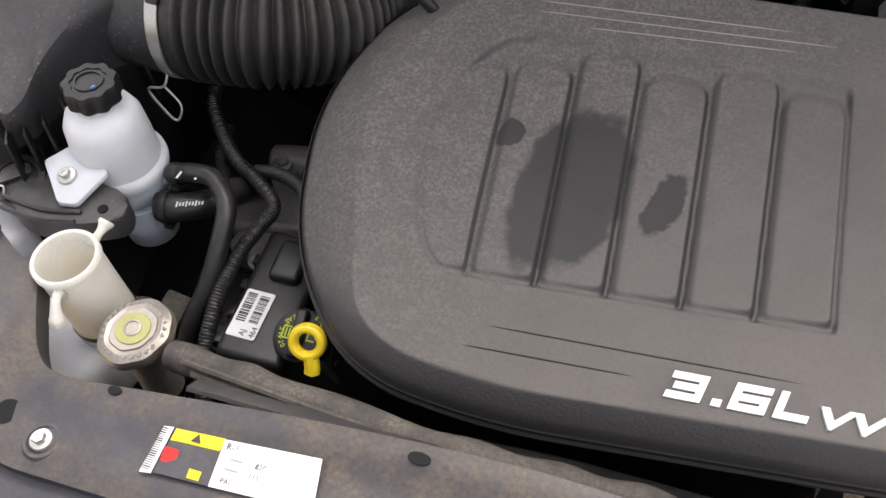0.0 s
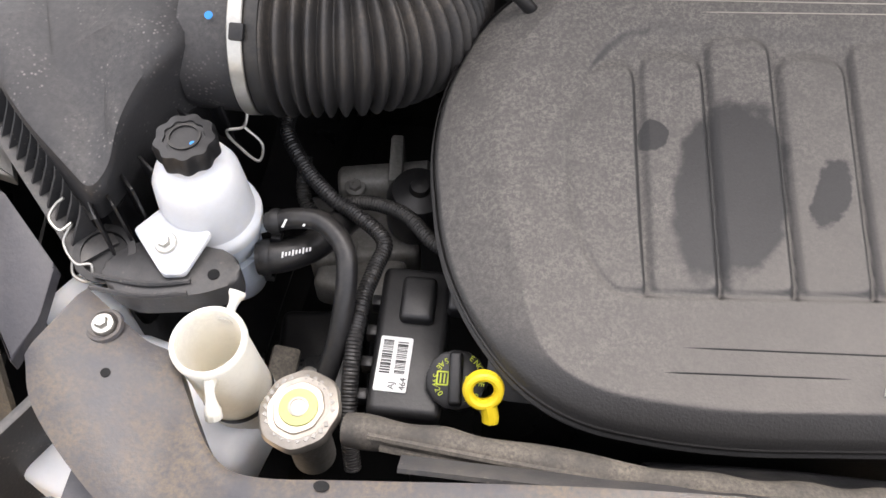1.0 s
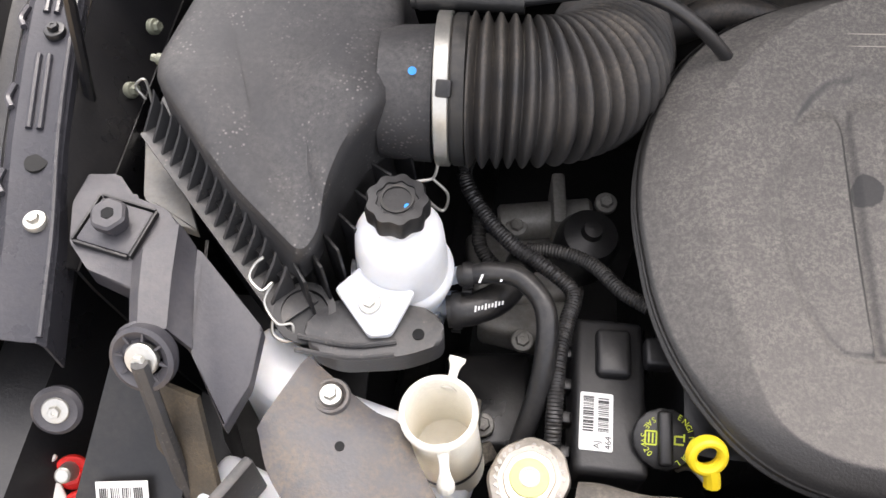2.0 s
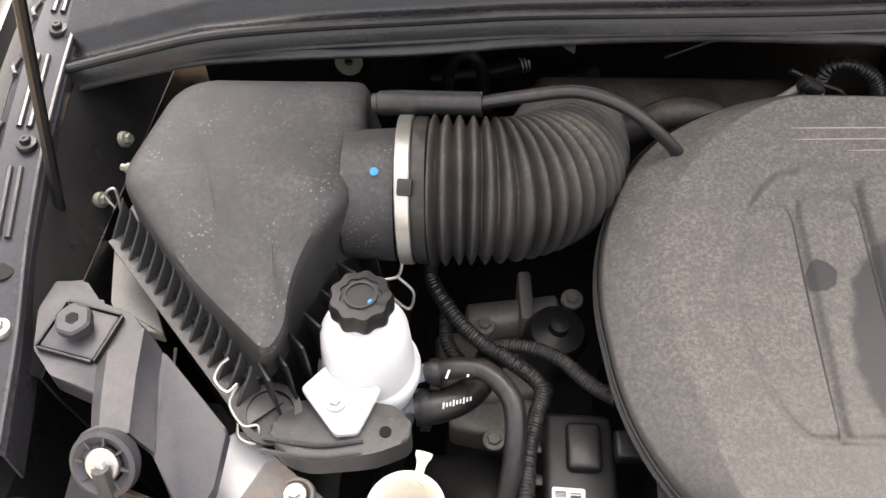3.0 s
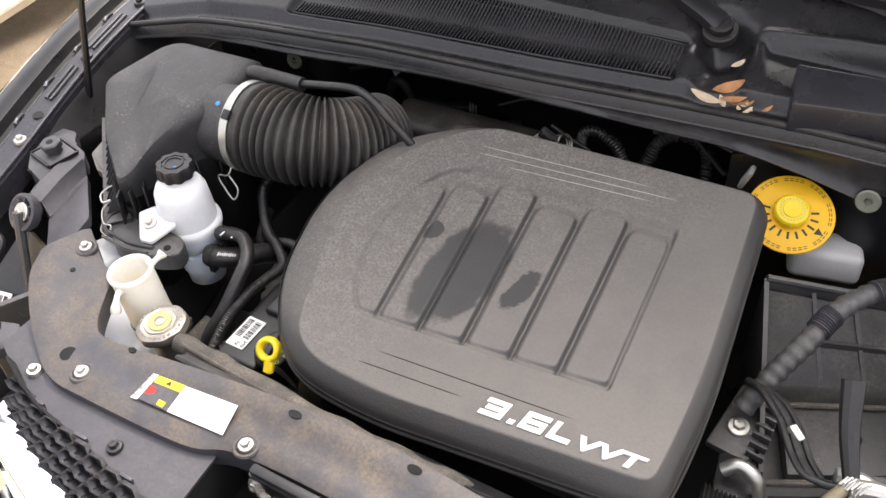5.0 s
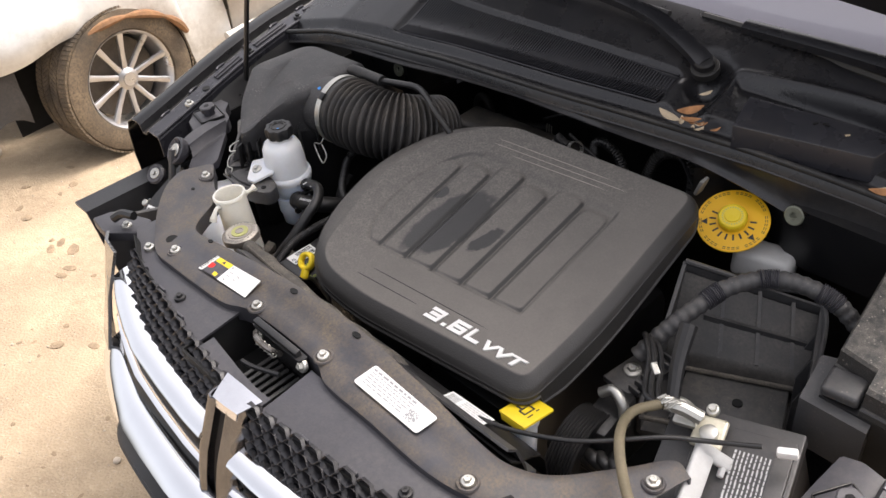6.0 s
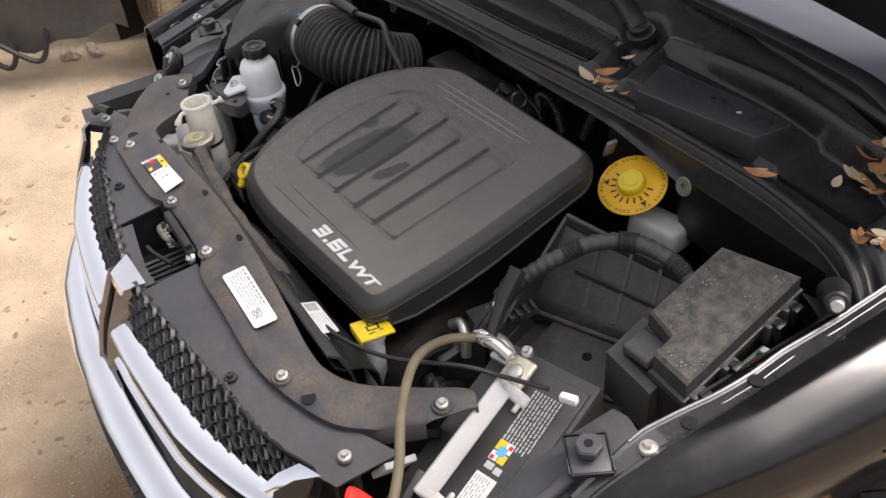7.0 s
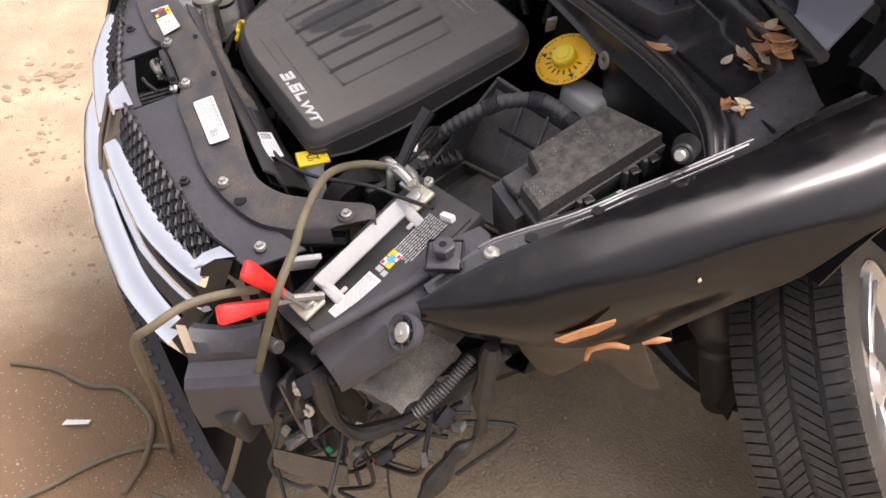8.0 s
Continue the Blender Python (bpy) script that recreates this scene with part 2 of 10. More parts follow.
def cover_material():
    """Black engine-cover plastic under a film of grey-tan dust, coarser towards the belt side, with two dark oily stains."""
    m = surf("engine_cover_plastic", (0.024, 0.023, 0.0225), 0.62, dust=0.0, grain=420.0, bump=0.2, relief=0.0008)
    nt = m.node_tree
    nd, lk = nt.nodes, nt.links
    bsdf = nd["Principled BSDF"]
    under = bsdf.inputs["Base Color"].links[0].from_socket
    co = nd.new("ShaderNodeTexCoord").outputs["Object"]
    sep = nd.new("ShaderNodeSeparateXYZ")
    lk.new(co, sep.inputs[0])

    def noise_tex(s, detail=5.0, rgh=0.6):
        n = nd.new("ShaderNodeTexNoise")
        n.inputs["Scale"].default_value, n.inputs["Detail"].default_value, n.inputs["Roughness"].default_value = s, detail, rgh
        lk.new(co, n.inputs["Vector"])
        return n.outputs["Fac"]

    def op(kind, a, b=0.0, c=0.0):
        r = nd.new("ShaderNodeMath")
        r.operation = kind
        for i, x in enumerate((a, b, c)):
            if isinstance(x, (int, float)):
                r.inputs[i].default_value = x
            else:
                lk.new(x, r.inputs[i])
        return r.outputs[0]

    def span(v, a, b, c=0.0, d=1.0):
        r = nd.new("ShaderNodeMapRange")
        r.interpolation_type = "SMOOTHSTEP"
        for k, x in zip(("From Min", "From Max", "To Min", "To Max"), (a, b, c, d)):
            r.inputs[k].default_value = x
        lk.new(v, r.inputs["Value"])
        return r.outputs["Result"]

    def blob(x, y, rx, ry, lean, wobble):
        """1 inside an uneven upright patch, 0 outside."""
        dx = op("DIVIDE", op("SUBTRACT", op("SUBTRACT", sep.outputs["X"], x), op("MULTIPLY", op("SUBTRACT", sep.outputs["Y"], y), lean)), rx)
        dy = op("DIVIDE", op("SUBTRACT", sep.outputs["Y"], y), ry)
        d = op("SQRT", op("ADD", op("POWER", op("ABSOLUTE", dx), 2.6), op("POWER", op("ABSOLUTE", dy), 2.6)))
        d = op("ADD", d, op("MULTIPLY", op("SUBTRACT", noise_tex(30.0, 5.0), 0.5), wobble))
        return span(d, 0.86, 1.10, 1.0, 0.0)

    coarse = op("MULTIPLY", span(noise_tex(250.0, 6.0, 0.85), 0.40, 0.63), span(noise_tex(48.0, 4.0), 0.3, 0.62, 0.45, 1.0))
    where = op("ADD", op("ADD", op("MULTIPLY", sep.outputs["X"], -2.4), op("MULTIPLY", sep.outputs["Y"], 2.2)), op("MULTIPLY", noise_tex(9.0), 0.8))
    rough_zone = span(where, 0.75, 1.75)
    film = op("MULTIPLY", span(noise_tex(7.0, 6.0, 0.65), 0.25, 0.75, 0.72, 1.0), span(noise_tex(240.0, 3.0), 0.2, 0.8, 0.86, 1.0))
    amount = nd.new("ShaderNodeMix")
    lk.new(rough_zone, amount.inputs["Factor"])
    lk.new(film, amount.inputs["A"])
    lk.new(op("ADD", op("MULTIPLY", coarse, 0.80), 0.42), amount.inputs["B"])
    dust = amount.outputs["Result"]
    wet = op("MAXIMUM", blob(-0.043, 0.371, 0.050, 0.087, 0.12, 0.75), blob(0.043, 0.376, 0.016, 0.032, 0.25, 1.6))
    wet = op("MAXIMUM", wet, blob(-0.112, 0.42, 0.011, 0.016, 0.0, 2.4))
    geo = nd.new("ShaderNodeNewGeometry")
    nz = nd.new("ShaderNodeSeparateXYZ")
    lk.new(geo.outputs["Normal"], nz.inputs[0])
    lies = span(nz.outputs["Z"], 0.72, 0.965, 0.08, 1.0)
    dust = op("MULTIPLY", op("MULTIPLY", dust, lies), op("SUBTRACT", 1.0, op("MULTIPLY", wet, 0.97)))
    mix = nd.new("ShaderNodeMix")
    mix.data_type = "RGBA"
    lk.new(op("MULTIPLY", dust, 0.68), mix.inputs["Factor"])
    a, b = [i for i in mix.inputs if i.type == "RGBA"]
    lk.new(under, a)
    b.default_value = (0.232, 0.212, 0.190, 1)
    lk.new([o for o in mix.outputs if o.type == "RGBA"][0], bsdf.inputs["Base Color"])
    lk.new(op("ADD", 0.5, op("MULTIPLY", dust, 0.4)), bsdf.inputs["Roughness"])
    return m


M_COVER = cover_material()


def ground_material():
    """Sandy dirt, with browner dirt and painted-in shade in an uneven patch by the front of the car."""
    m = surf("sandy_dirt", (0.36, 0.280, 0.188), 0.95, var=0.34, scale=2.6, grain=130.0, bump=0.33, relief=0.007, dust=0.72, dust_scale=2.2, dust_col=(0.25, 0.185, 0.12))
    nt = m.node_tree
    nd, lk = nt.nodes, nt.links
    bsdf = nd["Principled BSDF"]
    old = bsdf.inputs["Base Color"].links[0].from_socket
    co = nd.new("ShaderNodeTexCoord").outputs["Object"]
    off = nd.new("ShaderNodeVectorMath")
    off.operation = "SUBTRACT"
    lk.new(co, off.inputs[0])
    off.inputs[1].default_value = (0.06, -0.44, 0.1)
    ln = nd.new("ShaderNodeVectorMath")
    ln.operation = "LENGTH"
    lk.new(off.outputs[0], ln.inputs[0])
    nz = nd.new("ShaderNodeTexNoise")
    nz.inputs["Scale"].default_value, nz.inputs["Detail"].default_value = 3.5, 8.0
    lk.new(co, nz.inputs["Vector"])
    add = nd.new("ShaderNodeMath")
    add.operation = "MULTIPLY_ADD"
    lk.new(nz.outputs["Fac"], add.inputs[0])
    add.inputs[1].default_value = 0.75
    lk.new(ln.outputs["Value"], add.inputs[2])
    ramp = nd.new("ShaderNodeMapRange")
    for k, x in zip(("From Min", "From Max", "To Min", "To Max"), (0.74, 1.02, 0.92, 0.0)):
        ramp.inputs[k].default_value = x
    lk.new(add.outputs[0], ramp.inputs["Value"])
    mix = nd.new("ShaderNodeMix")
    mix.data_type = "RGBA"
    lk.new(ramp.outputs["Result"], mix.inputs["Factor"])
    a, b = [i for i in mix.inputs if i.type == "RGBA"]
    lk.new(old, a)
    # brown dirt colour that also carries the shade before the bumper
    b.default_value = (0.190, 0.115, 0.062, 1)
    # pale grit over everything
    v = nd.new("ShaderNodeTexVoronoi")
    v.inputs["Scale"].default_value = 85.0
    lk.new(co, v.inputs["Vector"])
    dot = nd.new("ShaderNodeMapRange")
    for k, x in zip(("From Min", "From Max", "To Min", "To Max"), (0.14, 0.26, 0.60, 0.0)):
        dot.inputs[k].default_value = x
    lk.new(v.outputs["Distance"], dot.inputs["Value"])
    few = nd.new("ShaderNodeMath")
    few.operation = "MULTIPLY"
    lk.new(dot.outputs["Result"], few.inputs[0])
    sel = nd.new("ShaderNodeMapRange")
    for k, x in zip(("From Min", "From Max", "To Min", "To Max"), (0.40, 0.48, 0.0, 1.0)):
        sel.inputs[k].default_value = x
    sep = nd.new("ShaderNodeSeparateColor")
    lk.new(v.outputs["Color"], sep.inputs[0])
    lk.new(sep.outputs[0], sel.inputs["Value"])
    lk.new(sel.outputs["Result"], few.inputs[1])
    grit = nd.new("ShaderNodeMix")
    grit.data_type = "RGBA"
    lk.new(few.outputs[0], grit.inputs["Factor"])
    a, b = [i for i in grit.inputs if i.type == "RGBA"]
    lk.new([o for o in mix.outputs if o.type == "RGBA"][0], a)
    b.default_value = (0.44, 0.375, 0.30, 1)
    lk.new([o for o in grit.outputs if o.type == "RGBA"][0], bsdf.inputs["Base Color"])
    return m


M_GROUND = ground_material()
for mm in (M_WHITE, M_CREAM, M_BLUEW):
    bs = mm.node_tree.nodes["Principled BSDF"]
    bs.inputs["Subsurface Weight"].default_value = 0.6
    bs.inputs["Subsurface Radius"].default_value = (1.0, 0.9, 0.75)
    bs.inputs["Subsurface Scale"].default_value = 0.02


# ---- building blocks: all coordinates are world metres ----
def thing(name, base, label, category, group="", kind=""):
    ob = new(name)
    ob.empty_display_size = 0.05
    ob.location = base
    return tagged(ob, label, category, group, kind)


def link_mesh(name, bm, material, angle=35):
    me = bpy.data.meshes.new(name)
    bmesh.ops.recalc_face_normals(bm, faces=bm.faces)
    bm.to_mesh(me)
    bm.free()
    for m in material if isinstance(material, (list, tuple)) else (material,):
        me.materials.append(m)
    me.shade_smooth()
    me.set_sharp_from_angle(angle=radians(angle))
    return new(name, me)


def part(name, bm, material, parent, label="", angle=35):
    ob = link_mesh(name, bm, material, angle)
    ob.parent = parent
    if parent.type == "EMPTY":
        ob.matrix_parent_inverse = Matrix.Translation(parent.location).inverted()
    return tagged(ob, label)


def solo(name, bm, material, label, category, group="", kind="", angle=35):
    return tagged(link_mesh(name, bm, material, angle), label, category, group, kind)


def B():
    return bmesh.new()


def frame_of(axis):
    z = Vector(axis).normalized()
    x = z.orthogonal().normalized() if abs(z.z) > 0.95 else Vector((0, 0, 1)).cross(z).normalized()
    return Matrix((x, z.cross(x), z)).transposed()


def a_box(bm, c, s, rot=(0, 0, 0), bev=0.0, seg=2, m=None):
    """A box of size s round c, turned by rot degrees (or by a 3x3 m), with rounded edges."""
    r = bmesh.ops.create_cube(bm, size=1.0)
    vs = r["verts"]
    turn = m if m is not None else Euler([radians(a) for a in rot]).to_matrix()
    for v in vs:
        v.co = Vector((v.co.x * s[0], v.co.y * s[1], v.co.z * s[2]))
    if bev > 0:
        es = list({e for v in vs for e in v.link_edges})
        g = bmesh.ops.bevel(bm, geom=es, offset=min(bev, 0.48 * min(s)), segments=seg, affect="EDGES", profile=0.5)
        vs = list({v for f in g["faces"] for v in f.verts} | {v for v in vs if v.is_valid})
    for v in vs:
        v.co = turn @ v.co + Vector(c)
    return bm


def a_lathe(bm, prof, base, axis=(0, 0, 1), seg=32, wave=None, cap=True):
    """A turned shape: prof lists (radius, height along the axis). wave(angle): factor on the radius."""
    fr = frame_of(axis)
    rings = []
    for r, h in prof:
        ring = []
        for i in range(seg):
            a = 2 * math.pi * i / seg
            k = wave(a) if wave else 1.0
            ring.append(bm.verts.new(Vector(base) + fr @ Vector((r * k * math.cos(a), r * k * math.sin(a), h))))
        rings.append(ring)
    for p, q in zip(rings, rings[1:]):
        for i in range(seg):
            bm.faces.new((p[i], p[(i + 1) % seg], q[(i + 1) % seg], q[i]))
    for ring, ok in ((rings[0], cap and prof[0][0] > 1e-4), (rings[-1], cap and prof[-1][0] > 1e-4)):
        if ok:
            bm.faces.new(ring)
    return bm


def a_cyl(bm, p0, p1, r0, r1=None, seg=20, bev=0.0):
    d = Vector(p1) - Vector(p0)
    h, r1 = d.length, r0 if r1 is None else r1
    prof = [(r0, 0), (r1, h)] if not bev else [(r0 - bev, 0), (r0, bev), (r1, h - bev), (r1 - bev, h)]
    return a_lathe(bm, prof, p0, d, seg)


def spline(pts, n):
    """n + 1 points along a smooth curve through pts."""
    p = [Vector(q) for q in pts]
    p = [2 * p[0] - p[1], *p, 2 * p[-1] - p[-2]]
    out, spans = [], len(p) - 3
    for k in range(n + 1):
        u = min(k / n * spans, spans - 1e-6)
        i, t = int(u), u - int(u)
        a, b, c, d = p[i : i + 4]
        out.append(0.5 * (2 * b + (c - a) * t + (2 * a - 5 * b + 4 * c - d) * t * t + (3 * b - a - 3 * c + d) * t**3))
    return out


def a_tube(bm, pts, r, seg=12, n=40, smooth=True, cap=True):
    """A tube along pts; r is a radius or a function of the share 0..1 of the way and the length in metres."""
    c = spline(pts, n) if smooth else [Vector(q) for q in pts]
    long, t0, rings = [0.0], None, []
    for a, b in zip(c, c[1:]):
        long.append(long[-1] + (b - a).length)
    for i, q in enumerate(c):
        t = (c[min(i + 1, len(c) - 1)] - c[max(i - 1, 0)]).normalized()
        if t0 is None:
            u = t.orthogonal().normalized()
        else:
            u = (t0.rotation_difference(t) @ u).normalized()
        t0, w = t, t.cross(u)
        k = r(i / (len(c) - 1), long[i]) if callable(r) else r
        rings.append([bm.verts.new(q + k * (math.cos(2 * math.pi * j / seg) * u + math.sin(2 * math.pi * j / seg) * w)) for j in range(seg)])
    for p, q in zip(rings, rings[1:]):
        for j in range(seg):
            bm.faces.new((p[j], p[(j + 1) % seg], q[(j + 1) % seg], q[j]))
    if cap:
        bm.faces.new(rings[0])
        bm.faces.new(rings[-1])
    return bm


def ribbed(r, depth, pitch, sharp=1.0):
    return lambda s, d: r + depth * (0.5 + 0.5 * math.cos(2 * math.pi * d / pitch)) ** sharp


def a_slab(bm, poly, top, thick, bev=0.0, down=(0, 0, -1)):
    """A plate over the outline poly [(x, y), ...]; top is a height or a function of x and y; thick metres deep."""
    f = top if callable(top) else (lambda x, y: top)
    up = [bm.verts.new((x, y, f(x, y))) for x, y in poly]
    lo = [bm.verts.new(v.co + thick * Vector(down)) for v in up]
    ft = bm.faces.new(up)
    bm.faces.new(lo[::-1])
    sides = [bm.faces.new((up[i - 1], up[i], lo[i], lo[i - 1])) for i in range(len(up))]
    if bev > 0:
        bmesh.ops.bevel(bm, geom=list(ft.edges), offset=bev, segments=2, affect="EDGES", profile=0.5)
    return bm


def a_sheet(bm, rows, thick=0.0, normal_up=True):
    """A skin through rows of points (each row as long), with thickness towards its back."""
    g = [[bm.verts.new(p) for p in row] for row in rows]
    fs = []
    for a, b in zip(g, g[1:]):
        for i in range(len(a) - 1):
            fs.append(bm.faces.new((a[i], a[i + 1], b[i + 1], b[i])))
    if thick:
        bm.normal_update()
        bmesh.ops.solidify(bm, geom=fs, thickness=thick)
    return bm


def rounded(poly, radii, n=6):
    """The outline poly with each corner rounded by its radius."""
    out = []
    for i, p in enumerate(poly):
        p, a, b = Vector(p), Vector(poly[i - 1]), Vector(poly[(i + 1) % len(poly)])
        r = radii[i] if isinstance(radii, (list, tuple)) else radii
        da, db = (a - p), (b - p)
        k = min(r, 0.49 * da.length, 0.49 * db.length)
        s, e = p + da.normalized() * k, p + db.normalized() * k
        for j in range(n + 1):
            t = j / n
            q = (1 - t) ** 2 * s + 2 * t * (1 - t) * p + t * t * e
            out.append((q.x, q.y))
    return out


def hex_bolt(pos, axis=(0, 0, 1), r=0.007, washer=0.012):
    bm = B()
    pos, axis = Vector(pos), Vector(axis).normalized()
    a_lathe(bm, [(washer, -0.004), (washer, 0.0008), (washer * 0.92, 0.0022), (r * 0.9, 0.003)], pos, axis, 20)
    a_lathe(bm, [(r, 0.002), (r, 0.0065), (r * 0.86, 0.008), (r * 0.4, 0.008), (r * 0.35, 0.0072)], pos, axis, 6)
    return bm


def patch(bm, p, ux, uy, w, h, lift=0.0006):
    """A thin flat rectangle (print on a label): centre p, side directions ux and uy."""
    ux, uy = Vector(ux).normalized(), Vector(uy).normalized()
    n = ux.cross(uy).normalized() * lift
    q = [Vector(p) + n + sx * w / 2 * ux + sy * h / 2 * uy for sx, sy in ((-1, -1), (1, -1), (1, 1), (-1, 1))]
    v = [bm.verts.new(c) for c in q] + [bm.verts.new(c - n * 0.9) for c in q]
    bm.faces.new(v[:4])
    bm.faces.new(v[7:3:-1])
    for i in range(4):
        bm.faces.new((v[i], v[(i + 1) % 4], v[4 + (i + 1) % 4], v[4 + i]))
    return bm


def lettering(name, text, size, m, material, parent, depth=0.0008, shear=0.0, width=1.0, fit=0.0, bold=0.0):
    """Raised words in the built-in font, turned into a mesh, at the pose m."""
    cu = bpy.data.curves.new(name, "FONT")
    cu.body, cu.size, cu.extrude, cu.shear, cu.bevel_depth = text, size, depth, shear, bold
    tmp = bpy.data.objects.new(name, cu)
    me = bpy.data.meshes.new_from_object(tmp)
    bpy.data.objects.remove(tmp)
    if fit:
        xs = [v.co.x for v in me.vertices]
        width = fit / (max(xs) - min(xs))
    me.transform(m @ Matrix.Diagonal((width, 1, 1, 1)))
    me.materials.clear()
    me.materials.append(material)
    ob = new(name, me)
    ob.parent = parent
    if parent.type == "EMPTY":
        ob.matrix_parent_inverse = Matrix.Translation(parent.location).inverted()
    return ob


def plane_pose(p, ux, uy):
    """A pose at p whose x runs along ux and whose y lies towards uy."""
    x = Vector(ux).normalized()
    z = x.cross(Vector(uy)).normalized()
    m = Matrix((x, z.cross(x), z)).transposed().to_4x4()
    m.translation = p
    return m


def nose_top(x):
    """Front edge of the panel over the grille."""
    return float(np.interp(abs(x), [0.0, 0.05, 0.2, 0.33, 0.42, 0.48, 0.56], [-0.100, -0.096, -0.077, -0.054, -0.041, -0.022, 0.018]))


# ---- ground ----
def ground_z(x, y):
    """The yard slopes gently under the car and levels out around it."""
    cx, cy = 2.2 * math.tanh(x / 2.2), 1.5 * math.tanh(y / 1.5)
    z = 0.07 + 0.105 * cx - 0.125 * cy
    return z + 0.012 * noise.noise(Vector((x * 1.7, y * 1.7, 0))) + 0.03 * noise.noise(Vector((x * 0.3, y * 0.3, 4)))


def build_ground():
    bm = B()
    steps = [0.0]
    while steps[-1] < 900:
        steps.append(steps[-1] + max(0.05, 0.09 * steps[-1]) if steps[-1] < 4 else steps[-1] * 1.22)
    axis = sorted({-s for s in steps} | set(steps))
    g = [[bm.verts.new((x - 0.5, y - 0.2, ground_z(x - 0.5, y - 0.2))) for x in axis] for y in axis]
    for a, b in zip(g, g[1:]):
        for i in range(len(a) - 1):
            bm.faces.new((a[i], a[i + 1], b[i + 1], b[i]))
    solo("ground", bm, M_GROUND, "sandy dirt yard with tyre-worn patches, small stones and brown painted-in shade", "ground", kind="structure")
    bm = B()
    rng = random.Random(3)
    for _ in range(900):
        x, y = rng.uniform(-3.5, 1.3), rng.uniform(-1.6, 1.1)
        r = rng.uniform(0.0015, 0.006) * (2.2 if rng.random() < 0.03 else 1)
        base = len(bm.verts)
        m = Matrix.Translation((x, y, ground_z(x, y) + r * 0.3)) @ Euler([rng.uniform(0, 6) for _ in "xyz"]).to_matrix().to_4x4() @ Matrix.Diagonal((1, rng.uniform(0.6, 1), rng.uniform(0.5, 0.8), 1))
        bmesh.ops.create_icosphere(bm, subdivisions=1, radius=r, matrix=m)
    solo("gravel", bm, M_STONE, "loose pale gravel scattered over the dirt", "gravel", kind="stuff", angle=20)
    for k in range(16):
        x, y = (-3.33 + 0.10 * rng.random() - 0.05, 0.18 + 0.16 * rng.random()) if k < 6 else (rng.uniform(-3.6, -0.9), rng.uniform(-1.2, 0.3))
        bm = B()
        r = rng.uniform(0.02, 0.05) if k < 6 else rng.uniform(0.010, 0.022)
        bmesh.ops.create_icosphere(bm, subdivisions=2, radius=r, matrix=Matrix.Translation((x, y, ground_z(x, y) + r * 0.4)) @ Matrix.Diagonal((1.0, 0.7, 0.6, 1)))
        for v in bm.verts:
            v.co += Vector((1, 1, 0.5)) * (r * 0.35 * noise.noise(v.co * 40))
        solo("rubble_piece", bm, M_STONE, "small pale stone lying on the dirt", "stone", group="stones on the dirt", angle=25)
    return None


build_ground()


# ---- engine cover ----
COVER_OUT = rounded([(0.304, 0.186), (0.311, 0.34), (0.285, 0.654), (-0.160, 0.645), (-0.272, 0.580), (-0.322, 0.44), (-0.288, 0.272), (-0.196, 0.166), (-0.06, 0.153)],
                    [0.035, 0.10, 0.045, 0.085, 0.09, 0.12, 0.10, 0.065, 0.06], 12)


def cover_top(x, y):
    return 0.934 + 0.175 * (y - 0.2) + 0.018 * x


# seams between the panel's bars: top and bottom ends
COLS = [(-0.131, 0.507, -0.113, 0.262), (-0.068, 0.525, -0.051, 0.266), (-0.004, 0.528, 0.011, 0.271), (0.064, 0.531, 0.075, 0.276), (0.129, 0.530, 0.137, 0.281), (0.192, 0.525, 0.200, 0.290)]
COL_TOP = [0.500, 0.515, 0.541, 0.523, 0.545, 0.530]


def sstep(a, b, v):
    t = np.clip((v - a) / (b - a), 0, 1)
    return t * t * (3 - 2 * t)


